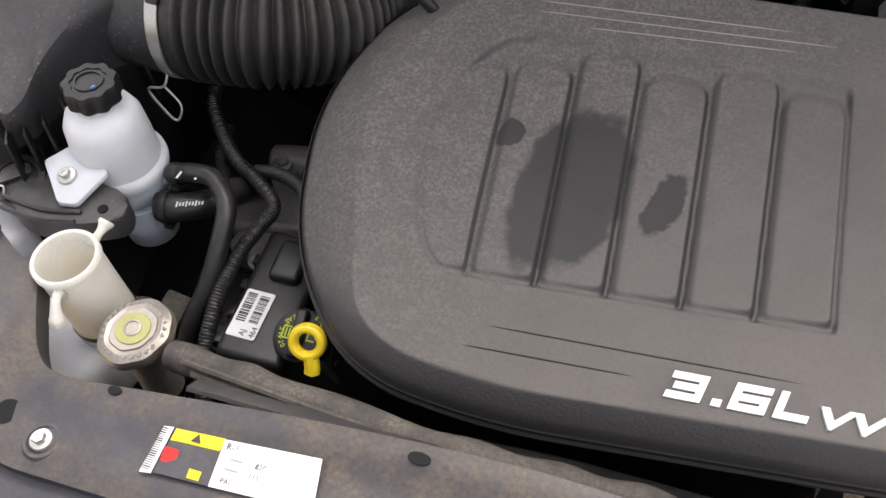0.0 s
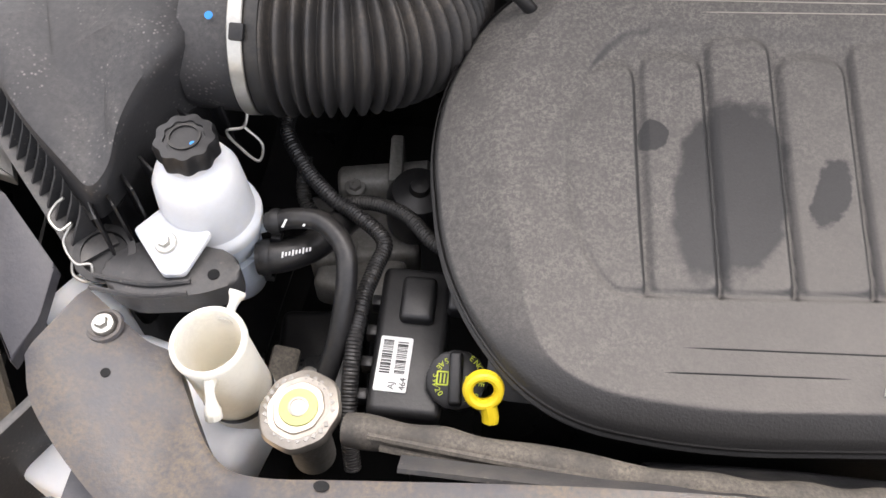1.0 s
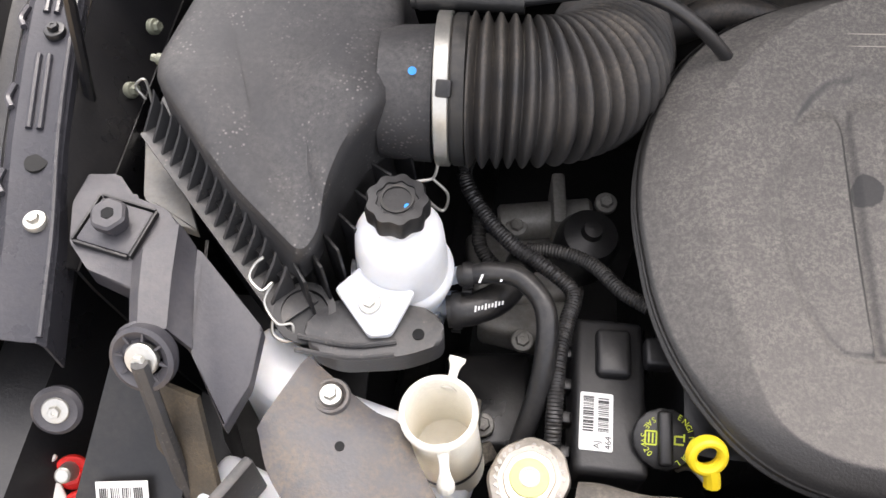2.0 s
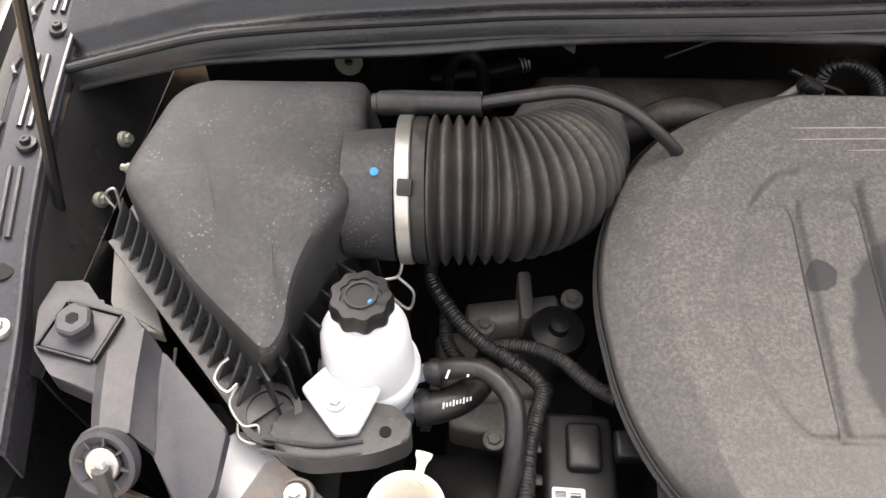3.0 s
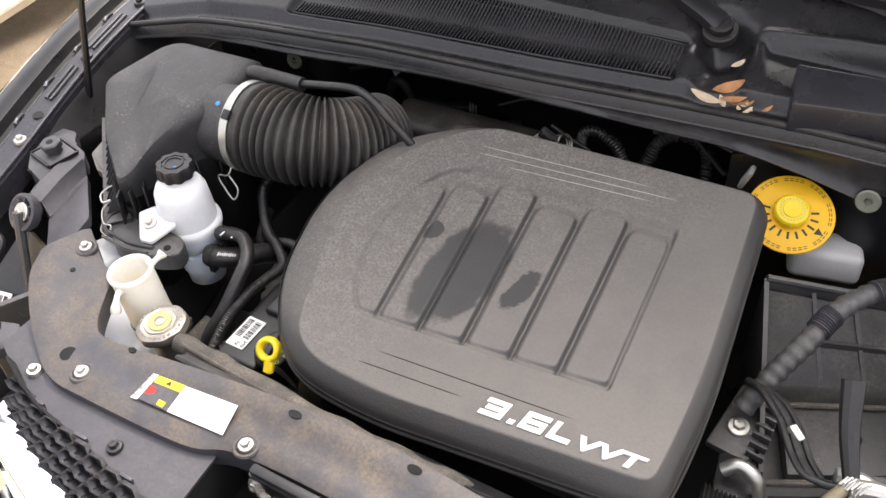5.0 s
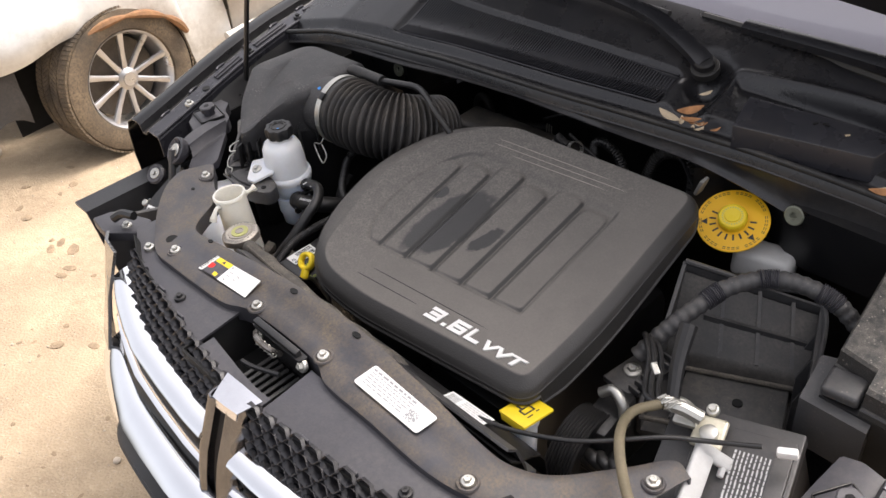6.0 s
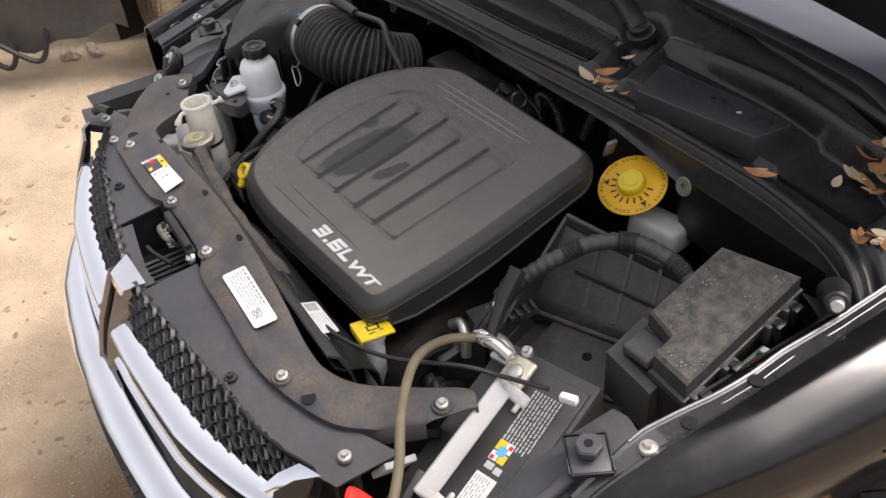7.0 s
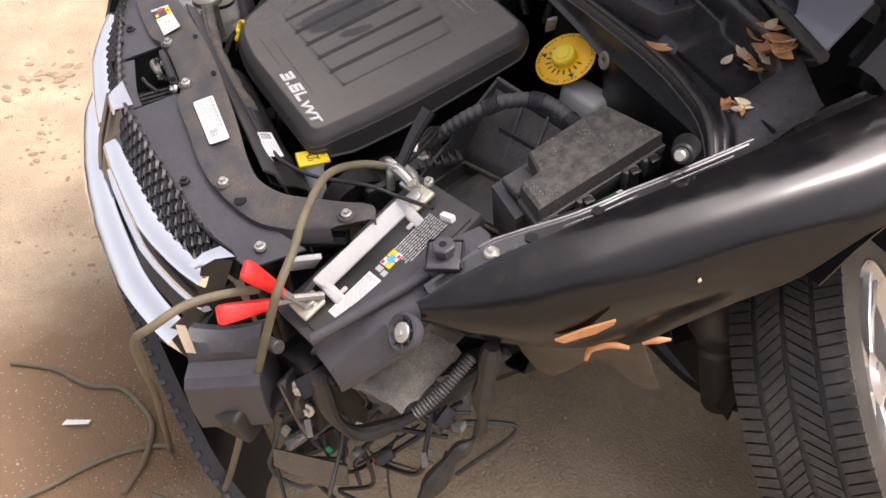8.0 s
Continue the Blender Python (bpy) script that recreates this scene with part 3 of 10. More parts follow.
def cover_height(X, Y, D):
    """Height of the cover's skin: a tilted top, a bevelled rim, wider at the belt end, and a shallow panel with six lapped bars."""
    Z = 0.934 + 0.175 * (Y - 0.2) + 0.018 * X
    wide = 0.020 + 0.040 * sstep(-0.10, -0.26, X) * sstep(0.17, 0.30, Y)
    fall = np.clip(1 - D / wide, 0, 1)
    Z -= (0.020 + 0.15 * (wide - 0.020)) * (fall - 0.06 * np.sin(np.pi * fall)) + 0.006 * np.clip(1 - D / 0.005, 0, 1) ** 2
    # panel outline: an arc at one end, straight sides elsewhere
    low = 0.266 + (X + 0.05) * 0.075
    left = -0.118 - 0.073 * np.sqrt(np.clip(1 - ((Y - 0.398) / 0.136) ** 2, 0, 1))
    rho = np.hypot((X + 0.118) / 0.073, (Y - 0.398) / 0.146)
    arc = np.where(X < -0.118, sstep(0.0, 0.11, 1 - rho), 1.0)
    right = 0.196 - (Y - 0.40) * 0.034
    inside = arc * sstep(0.0, 0.008, Y - low) * (1 - sstep(-0.006, 0.004, X - right)) * (1 - sstep(-0.016, 0.008, Y - 0.545))
    bars = np.zeros_like(X)
    edges = [left] + [x0 + (Y - y0) * (x1 - x0) / (y1 - y0) for x0, y0, x1, y1 in COLS]
    high = sstep(0.25, 0.50, Y)
    for i in range(6):
        a, b = edges[i], edges[i + 1]
        u = np.clip((X - a) / np.maximum(b - a, 1e-4), 0, 1)
        here = ((X >= a) & (X < b)).astype(float)
        top = 1 - sstep(-0.016, 0.005, Y - COL_TOP[i] + 0.022 * np.abs(2 * u - 1) ** 4)
        foot = sstep(0.002, 0.012, Y - low - 0.008 * np.abs(2 * u - 1) ** 6)
        pillow = 0.0066 * sstep(0.0, 0.16, u) * (1 - sstep(0.90, 1.0, u)) * (0.62 + 0.38 * u) * foot
        gap = np.exp(-(((X - b) / 0.0028) ** 2)) * (0.0023 - 0.0008 * high) + np.exp(-(((X - a) / 0.0016) ** 2)) * 0.0014 * (i > 1)
        pit = np.exp(-(((X - b) / 0.0035) ** 2 + ((Y - low - 0.006) / 0.006) ** 2)) * 0.0016
        bars += here * (pillow * top - (gap * (Y < COL_TOP[i] + 0.002) + pit) * (0.35 if i == 0 else 1.0))
    Z += inside * (-0.0054 + bars)
    return Z


def build_cover():
    root = thing("engine_cover", (0, 0.4, 0.86), "dusty black plastic engine cover with dark oily stains", "engine cover")
    out = np.array(COVER_OUT)
    ys = np.unique(np.concatenate([np.linspace(out[:, 1].min() + 1e-4, out[:, 1].max() - 1e-4, 210)]))
    nx = 300
    X, Y = np.zeros((len(ys), nx)), np.zeros((len(ys), nx))
    p, q = out, np.roll(out, -1, 0)
    for j, y in enumerate(ys):
        hit = (p[:, 1] - y) * (q[:, 1] - y) <= 0
        d = q[hit, 1] - p[hit, 1]
        t = np.where(np.abs(d) < 1e-9, 0, (y - p[hit, 1]) / np.where(np.abs(d) < 1e-9, 1, d))
        xs = p[hit, 0] + t * (q[hit, 0] - p[hit, 0])
        X[j], Y[j] = np.linspace(xs.min(), xs.max(), nx), y
    D = np.full(X.shape, 9.0)
    for a, b in zip(p, q):
        e = b - a
        L = max(e @ e, 1e-12)
        t = np.clip(((X - a[0]) * e[0] + (Y - a[1]) * e[1]) / L, 0, 1)
        D = np.minimum(D, np.hypot(X - a[0] - t * e[0], Y - a[1] - t * e[1]))
    Z = cover_height(X, Y, D)
    idx = np.arange(X.size).reshape(X.shape)
    faces = np.stack([idx[:-1, :-1], idx[:-1, 1:], idx[1:, 1:], idx[1:, :-1]], -1).reshape(-1, 4)
    me = bpy.data.meshes.new("cover_skin")
    me.from_pydata(np.stack([X, Y, Z], -1).reshape(-1, 3).tolist(), [], faces.tolist())
    me.materials.append(M_COVER)
    me.shade_smooth()
    ob = new("cover_skin", me)
    ob.parent = root
    ob.matrix_parent_inverse = Matrix.Translation(root.location).inverted()
    # the skirt hangs from the rim and ends in a small outward lip
    bm = B()
    rings = []
    cen = Vector((0.0, 0.41))
    for grow, drop in ((0.0, 0.0255), (0.0012, 0.0270), (0.0006, 0.0305), (0.0, 0.0345), (0.0024, 0.0370), (0.0022, 0.0395), (-0.003, 0.0395), (-0.006, 0.029)):
        ring = []
        for i, (x, y) in enumerate(COVER_OUT):
            n = Vector((x, y)) - cen
            n.normalize()
            deep = drop + 0.030 * float(sstep(0.27, 0.30, x) * sstep(0.215, 0.225, y)) * (drop > 0.033)
            ring.append(bm.verts.new((x + grow * n.x, y + grow * n.y, cover_top(x, y) - deep)))
        rings.append(ring)
    for a, b in zip(rings, rings[1:]):
        for i in range(len(a)):
            bm.faces.new((a[i - 1], a[i], b[i], b[i - 1]))
    part("skirt", bm, M_COVER, root)
    # badge letters
    ux = Vector((1, 0.055, 0.028))
    uy = Vector((-0.055, 1, 0.175))
    big = plane_pose((0.0735, 0.1985, cover_top(0.0735, 0.1985) + 0.0012), ux, uy)
    h, w, st = 0.0240, 0.0290, 0.0064
    glyphs = [
        (0.0, [(0, 0, w, st), (0.004, (h - st) / 2, w, (h + st) / 2), (0, h - st, w, h), (w - st, 0, w, h)]),
        (0.0372, [(0, 0, 0.0078, st)]),
        (0.0505, [(0, 0, w, st), (0, (h - st) / 2, w, (h + st) / 2), (0, h - st, w, h), (0, 0, st, h), (w - st, 0, w, (h + st) / 2)]),
        (0.0855, [(0, 0, w * 0.92, st), (0, 0, st, h)]),
    ]
    for x0, bars in glyphs:
        bm = B()
        for k, (p0, q0, p1, q1) in enumerate(bars):
            lift = 0.0014 + 0.00004 * k
            ring = [bm.verts.new(big @ Vector((x0 + px + 0.30 * py, py, z))) for z in (-0.001, lift) for px, py in ((p0, q0), (p1, q0), (p1, q1), (p0, q1))]
            for f in ((4, 5, 6, 7), (0, 1, 5, 4), (1, 2, 6, 5), (2, 3, 7, 6), (3, 0, 4, 7)):
                bm.faces.new([ring[i] for i in f])
        part("badge_letter", bm, M_BADGE, root, "raised silver badge letter")
    small = plane_pose((0.1905, 0.2046, cover_top(0.1905, 0.2046) + 0.0012), ux, uy)
    lettering("badge", "VVT", 0.0245, small, M_BADGE, root, depth=0.0010, shear=0.25, fit=0.080, bold=0.0010)
    # fine dark grooves and pale dust lines across the top
    for x0, x1, y0, sl, mat in ((-0.090, 0.195, 0.2225, 0.056, M_BLACK), (-0.102, 0.055, 0.2005, 0.062, M_BLACK), (-0.130, 0.190, 0.5700, 0.055, M_DUSTLINE), (-0.075, 0.15, 0.5590, 0.065, M_DUSTLINE), (-0.130, 0.150, 0.5840, 0.050, M_DUSTLINE)):
        bm = B()
        pts = [(x0 + (x1 - x0) * t, y0 + (x1 - x0) * t * sl, cover_top(x0 + (x1 - x0) * t, y0 + (x1 - x0) * t * sl) - 0.0002) for t in [i / 12 for i in range(13)]]
        a_tube(bm, pts, lambda s, d: 0.0008 * min(1.0, 6 * (1 - s), 8 * s + 0.1), 6, 24)
        part("fine_line", bm, mat, root)


build_cover()


# ---- radiator support, closeout panel ----
def sup_top(x, y):
    """The support's top: crowned in the middle, leaning forward."""
    return 0.966 - 0.17 * x * x + 0.30 * (y - 0.04) * max(0.0, 1 - 2.0 * abs(x)) + max(0.0, y - 0.10) * 0.17 * (1 if x > 0 else 0.1) + 0.35 * max(0.0, -0.485 - x)


def build_support():
    root = thing("radiator_support", (0, 0.04, 0.9), "dusty black steel radiator support with tan dirt streaks", "radiator support")
    back = [(0.554, 0.222), (0.524, 0.226), (0.482, 0.172), (0.43, 0.11), (0.381, 0.079), (0.326, 0.073), (0.20, 0.083), (0.024, 0.090), (-0.15, 0.087), (-0.33, 0.078),
            (-0.41, 0.076), (-0.445, 0.092), (-0.478, 0.137), (-0.50, 0.172), (-0.527, 0.182), (-0.584, 0.218)]
    front = [(-0.612, 0.150), (-0.588, 0.105), (-0.52, 0.045), (-0.44, 0.000), (-0.36, -0.008), (-0.20, -0.006), (-0.13, 0.012), (0.03, 0.014), (0.087, -0.003), (0.189, -0.004),
             (0.299, -0.005), (0.377, 0.010), (0.454, 0.042), (0.494, 0.085), (0.532, 0.150)]
    bm = B()
    rib = [(b, f) for b, f in zip(spline([(x, y, 0) for x, y in back], 90), spline([(x, y, 0) for x, y in front[::-1]], 90))]
    rows = []
    for k, shift in enumerate((-0.035, -0.004, 0.0, 0.0, 0.0, 0.0, 0.0, 0.0, -0.004, -0.035)):
        t = min(max((k - 1) / 7, 0.0), 1.0)
        row = []
        for p, q in rib:
            v = p.lerp(q, t)
            dip = 0.004 * math.sin(math.pi * t) ** 4 * (abs(v.x) < 0.33)
            row.append((v.x, v.y, sup_top(v.x, v.y) + shift - dip))
        rows.append(row)
    a_sheet(bm, rows, 0.003)
    part("panel", bm, M_SUPPORT, root, angle=50)
    for p in ((-0.391, 0.018), (0.356, 0.020), (0.524, 0.183), (-0.559, 0.185), (0.049, 0.024), (-0.125, 0.022)):
        z = sup_top(*p)
        part("bolt", hex_bolt((p[0], p[1], z + 0.002), (0, -0.05, 1), 0.0058, 0.0095), M_STEEL, root, "zinc-plated flange bolt")
        bm = B()
        a_lathe(bm, [(0.0095, -0.002), (0.0125, 0.0018), (0.0150, 0.0016), (0.0165, -0.001)], (p[0], p[1], z), (0, 0, 1), 24, cap=False)
        part("bolt_boss", bm, M_SUPPORT, root)
    # punched holes: near-black discs on the panel, the holes' shade painted in
    for x, y, rx, ry in ((-0.436, 0.034, 0.011, 0.011), (0.409, 0.035, 0.011, 0.011), (-0.094, 0.076, 0.009, 0.005), (0.064, 0.078, 0.009, 0.005), (-0.353, 0.071, 0.006, 0.004),
                         (-0.545, 0.145, 0.004, 0.004)):
        bm = B()
        z = sup_top(x, y)
        n = 18
        a = [bm.verts.new((x + rx * math.cos(k * 2 * math.pi / n), y + ry * math.sin(k * 2 * math.pi / n), sup_top(x, y) + 0.0009)) for k in range(n)]
        b = [bm.verts.new((v.co.x, v.co.y, v.co.z - 0.0012)) for v in a]
        bm.faces.new(a)
        for k in range(n):
            bm.faces.new((a[k - 1], a[k], b[k], b[k - 1]))
        part("punched_hole", bm, M_HOLE, root, "punched hole drawn as a near-black disc")
    # brace below the battery side's arm
    bm = B()
    a_tube(bm, [(0.38, 0.050, 0.875), (0.46, 0.10, 0.87), (0.51, 0.18, 0.87)], 0.016, 8, 12)
    part("lower_brace", bm, M_BODY, root)
    return root


# near-black base colour paints in cavity shade; dark leaf flecks use it too
M_HOLE = surf("black_for_shade_and_flecks", (0.004, 0.004, 0.004), 0.9, bump=0.0)
SUPPORT = build_support()


def build_closeout():
    root = thing("grille_closeout_panel", (0, -0.05, 0.9), "dusty black plastic panel closing the gap behind the grille", "closeout panel")

    def zz(x, y):
        return 0.936 - 0.12 * x * x + 0.10 * (y + 0.05)

    def front_y(x):
        return nose_top(x)

    xs = [-0.56 + 1.10 * i / 44 for i in range(45)]
    for name, keep, y_in in (("panel_side", lambda x: x < -0.145, 0), ("panel_side", lambda x: x > 0.028, 0)):
        cols = [x for x in xs if keep(x)]
        bm = B()
        a_sheet(bm, [[(x, front_y(x) + (0.004 + max(0.0, abs(x) - 0.36) * 0.55 - front_y(x)) * t, zz(x, front_y(x) * (1 - t))) for x in cols] for t in (0, 0.25, 0.5, 0.75, 1)], 0.004)
        part(name, bm, M_GREYP, root)
    bm = B()
    cols = [-0.150 + 0.182 * i / 8 for i in range(9)]
    a_sheet(bm, [[(x, front_y(x) + t * 0.030, zz(x, front_y(x))) for x in cols] for t in (0, 0.5, 1)], 0.004)
    part("panel_middle", bm, M_GREYP, root)
    for x, y in ((0.51, 0.037), (0.30, -0.04), (-0.28, -0.04), (-0.47, 0.0)):
        part("push_clip", hex_bolt((x, y, zz(x, y) + 0.003), r=0.006, washer=0.010), M_STEEL if abs(x) > 0.45 else M_BLACK, root)
    # small upright tabs along the front edge
    for k in range(10):
        x = -0.42 + k * 0.092
        if -0.17 < x < 0.05:
            continue
        bm = B()
        a_box(bm, (x, front_y(x) + 0.006, zz(x, front_y(x)) + 0.004), (0.020, 0.004, 0.010), bev=0.001)
        part("tab", bm, M_GREYP, root)
    return root


build_closeout()


def build_latch():
    root = thing("hood_latch", (-0.05, 0.0, 0.9), "dark greasy steel hood latch with bare springs in its pocket", "hood latch")
    bm = B()
    a_box(bm, (-0.045, 0.008, 0.925), (0.115, 0.012, 0.075), (8, 0, 0), 0.003)
    part("back_plate", bm, M_BLACK, root)
    bm = B()
    a_slab(bm, rounded([(-0.105, -0.004), (0.02, -0.004), (0.025, 0.012), (-0.105, 0.012)], 0.006), 0.952, 0.004)
    part("top_flange", bm, M_BLACK, root)
    bm = B()
    a_tube(bm, [(-0.085, -0.01, 0.95), (-0.06, -0.022, 0.962), (-0.035, -0.02, 0.955), (-0.03, -0.005, 0.935)], 0.005, 8, 18)
    part("claw", bm, M_GREASE, root)
    bm = B()
    pts = [(-0.075 + 0.05 * k / 40 + 0.0, -0.016 + 0.006 * math.sin(k * 1.4), 0.945 + 0.006 * math.cos(k * 1.4)) for k in range(41)]
    a_tube(bm, pts, 0.0013, 6, smooth=False)
    part("spring", bm, M_STEEL, root)
    bm = B()
    a_tube(bm, [(0.0, -0.03, 0.93), (-0.05, -0.045, 0.925), (-0.075, -0.05, 0.925)], 0.004, 8, 12)
    part("release_lever", bm, M_BLACK, root)
    for x, z in ((-0.1, 0.93), (0.02, 0.94)):
        part("bolt", hex_bolt((x, 0.0, z), (0, -1, 0.4), 0.006, 0.011), M_STEEL, root)
    # closed pocket below the latch, its shade put into a near-black colour
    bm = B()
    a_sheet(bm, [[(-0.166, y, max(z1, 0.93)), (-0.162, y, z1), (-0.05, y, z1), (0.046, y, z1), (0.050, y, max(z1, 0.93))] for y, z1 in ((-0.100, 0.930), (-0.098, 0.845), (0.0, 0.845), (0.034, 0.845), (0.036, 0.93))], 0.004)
    part("pocket", bm, M_HOLE, root, "pocket below the latch with shade painted near-black")
    # louvred air guide seen through the pocket
    guide = thing("air_guide", (-0.05, -0.03, 0.855), "ribbed black plastic air guide below the latch pocket", "air guide")
    for k in range(9):
        bm = B()
        a_box(bm, (-0.095 + k * 0.0145, -0.030, 0.872), (0.006, 0.078, 0.014), (0, 25, 0), 0.001)
        part("louvre", bm, M_DULL, guide)
    return root


build_latch()


# ---- grille and bumper ----
def gy(x, z):
    """How far forward the nose stands at a place across the car and a height."""
    mid = np.interp(z, [0.45, 0.60, 0.66, 0.74, 0.83, 0.90, 0.95], [-0.20, -0.225, -0.222, -0.205, -0.162, -0.125, -0.098])
    return float(mid) + 0.20 * x * x + 0.9 * max(0.0, abs(x) - 0.40) ** 1.7


def nose_bend(x):
    """How the nose's mouldings fall back towards the sides."""
    return float(np.interp(abs(x), [0.0, 0.1, 0.2, 0.3, 0.36, 0.42, 0.46, 0.51, 0.60], [0.0, 0.002, 0.010, 0.021, 0.036, 0.055, 0.070, 0.094, 0.145]))


def hex_net(bm, s, rows, pitch):
    """A moulded honeycomb on the leaning nose: rounded rims round deep cells, in staggered rows."""
    for r in range(rows):
        for c in range(17):
            x = s * (0.034 + (c + 0.5 * (r % 2)) * pitch)
            if abs(x) > 0.488:
                continue
            hi, lo = Vector((x, nose_top(x) - 0.002, 0.943 - 0.10 * x * x)), Vector((x, nose_bend(x) - 0.130, 0.876))
            mid = hi.lerp(lo, (r + 0.45) / rows)
            up = (hi - lo) / rows
            h, up = 0.62 * up.length, up.normalized()
            lean = Vector((0, -up.z, up.y))
            w = pitch * 0.62
            hexo = [(w, 0.0), (w * 0.5, h), (-w * 0.5, h), (-w, 0.0), (-w * 0.5, -h), (w * 0.5, -h)]

            def ring(k, kz, deep):
                return [bm.verts.new(mid + Vector((px * k, 0, 0)) + up * (pz * kz) + lean * -deep) for px, pz in hexo]

            loops = [ring(1.0, 1.0, 0.005), ring(0.92, 0.90, -0.001), ring(0.82, 0.74, 0.0), ring(0.66, 0.50, 0.009), ring(0.56, 0.38, 0.018)]
            for p, q in zip(loops, loops[1:]):
                for k in range(6):
                    j = (k + 1) % 6
                    bm.faces.new((p[k], p[j], q[j], q[k]))
            bm.faces.new(loops[-1])
    return bm


def nose_bar(bm, x0, x1, prof, n=40, rise=0.0, cap=True):
    """A moulding along the nose; prof lists (y, z) round its section in the car's middle."""
    rings = []
    for i in range(n + 1):
        x = x0 + (x1 - x0) * i / n
        rings.append([bm.verts.new((x, y + nose_bend(x), z + rise * x * x)) for y, z in prof])
    k = len(prof)
    for a, b in zip(rings, rings[1:]):
        for j in range(k):
            bm.faces.new((a[j], a[(j + 1) % k], b[(j + 1) % k], b[j]))
    if cap:
        bm.faces.new(rings[0])
        bm.faces.new(rings[-1])
    return bm


def build_grille():
    root = thing("front_grille", (0, -0.17, 0.6), "chrome crossbar grille with black honeycomb mesh", "grille")
    for s in (-1, 1):
        bm = B()
        hex_net(bm, s, 4, 0.0315)
        part("honeycomb_mesh", bm, M_MESH, root, "black honeycomb mesh", 65)
        # near-black sheet that paints the shade seen through the mesh cells
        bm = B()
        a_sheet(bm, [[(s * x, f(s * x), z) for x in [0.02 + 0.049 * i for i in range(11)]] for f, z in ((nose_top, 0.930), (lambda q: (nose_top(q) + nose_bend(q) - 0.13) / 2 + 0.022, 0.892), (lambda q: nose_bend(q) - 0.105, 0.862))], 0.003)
        part("mesh_shade_backing", bm, M_HOLE, root)
        x0, x1 = (0.032, 0.500) if s > 0 else (-0.500, -0.046)
        # wide chrome crossbar: a shelf rolling over to the front
        bm = B()
        nose_bar(bm, x0, x1, [(-0.118, 0.8745), (-0.124, 0.8785), (-0.145, 0.8772), (-0.160, 0.8732), (-0.165, 0.8675), (-0.157, 0.8570), (-0.130, 0.852)], 30, 0.02)
        part("crossbar", bm, M_CHROME, root, "polished chrome crossbar", 50)
        bm = B()
        nose_bar(bm, x0, x1, [(-0.160, 0.8140), (-0.166, 0.8165), (-0.176, 0.8130), (-0.171, 0.803), (-0.158, 0.802)], 30, 0.02)
        part("chrome_strip", bm, M_CHROME, root, "", 50)
        bm = B()
        nose_bar(bm, x0, x1, [(-0.110, 0.846), (-0.146, 0.840), (-0.152, 0.815), (-0.152, 0.800), (-0.162, 0.79), (-0.184, 0.765), (-0.10, 0.74)], 24, 0.02)
        part("dark_channel", bm, M_BLACK, root)
    # lower chrome frame in one sweep
    bm = B()
    nose_bar(bm, -0.505, 0.470, [(-0.181, 0.7765), (-0.191, 0.7795), (-0.210, 0.7735), (-0.224, 0.765), (-0.2335, 0.756), (-0.224, 0.735), (-0.205, 0.690), (-0.19, 0.70)], 50, -0.10)
    part("lower_frame", bm, M_CHROME, root, "wide chrome lower frame reflecting the sky", 50)
    # upright of the cross: two chrome cheeks round a dark channel
    zs = [0.930, 0.912, 0.885, 0.850, 0.81, 0.76, 0.71, 0.676]
    mids = [(-0.007 + 0.012 * (0.93 - z) / 0.25, float(np.interp(z, [0.66, 0.74, 0.82, 0.85, 0.93], [-0.208, -0.195, -0.172, -0.160, -0.118]))) for z in zs]
    for side in (((-0.043, 0.030), (-0.043, 0.002), (-0.040, -0.005), (-0.032, -0.007), (-0.026, -0.003), (-0.025, 0.016)),
                 ((0.002, 0.016), (0.003, 0.002), (0.006, -0.002), (0.012, 0.0), (0.019, 0.010), (0.025, 0.024), (0.030, 0.040))):
        bm = B()
        a_sheet(bm, [[(mx + dx, my + f, z) for dx, f in side] for (mx, my), z in zip(mids, zs)], 0.003)
        # cheeks take the darkened chrome, their dark reflection painted in
        part("upright_cheek", bm, M_CHROMED, root, "chrome cheek of the upright, dark reflection in its colour", 50)
    bm = B()
    a_sheet(bm, [[(mx - 0.027, my + 0.010, z), (mx - 0.012, my + 0.015, z), (mx + 0.004, my + 0.010, z)] for (mx, my), z in zip(mids, zs)], 0.003)
    part("upright_channel", bm, M_BLACK, root, "dark recessed channel")
    bm = B()
    # a folded plate: its face looks up and forward, with a lip turned down along the front and the far side
    top = [(-0.045, -0.087, 0.9475), (0.037, -0.082, 0.9400), (0.024, -0.118, 0.9345), (-0.040, -0.121, 0.9285)]
    a_sheet(bm, [[top[0], tuple(Vector(top[0]).lerp(Vector(top[1]), 0.5) + Vector((0, 0, 0.001))), top[1]],
                 [tuple(Vector(top[0]).lerp(Vector(top[3]), 0.6) + Vector((0, 0, 0.001))), (-0.006, -0.106, 0.9395), tuple(Vector(top[1]).lerp(Vector(top[2]), 0.6))],
                 [top[3], (-0.008, -0.1205, 0.9320), top[2]],
                 [(-0.041, -0.125, 0.917), (-0.008, -0.1245, 0.9210), (0.023, -0.122, 0.924)]], 0.003)
    part("upright_cap", bm, M_CHROMEW, root, "brushed chrome cap plate")
    # end mouldings: folded chrome down to the bumper
    bm = B()
    a_sheet(bm, [[(0.500, -0.020, 0.932), (0.512, -0.014, 0.934), (0.532, -0.004, 0.932)],
                 [(0.488, -0.048, 0.920), (0.496, -0.044, 0.922), (0.508, -0.034, 0.920)],
                 [(0.478, -0.076, 0.896), (0.483, -0.073, 0.898), (0.490, -0.066, 0.896)]], 0.004)
    part("end_moulding", bm, M_CHROME, root, "", 50)
    bm = B()
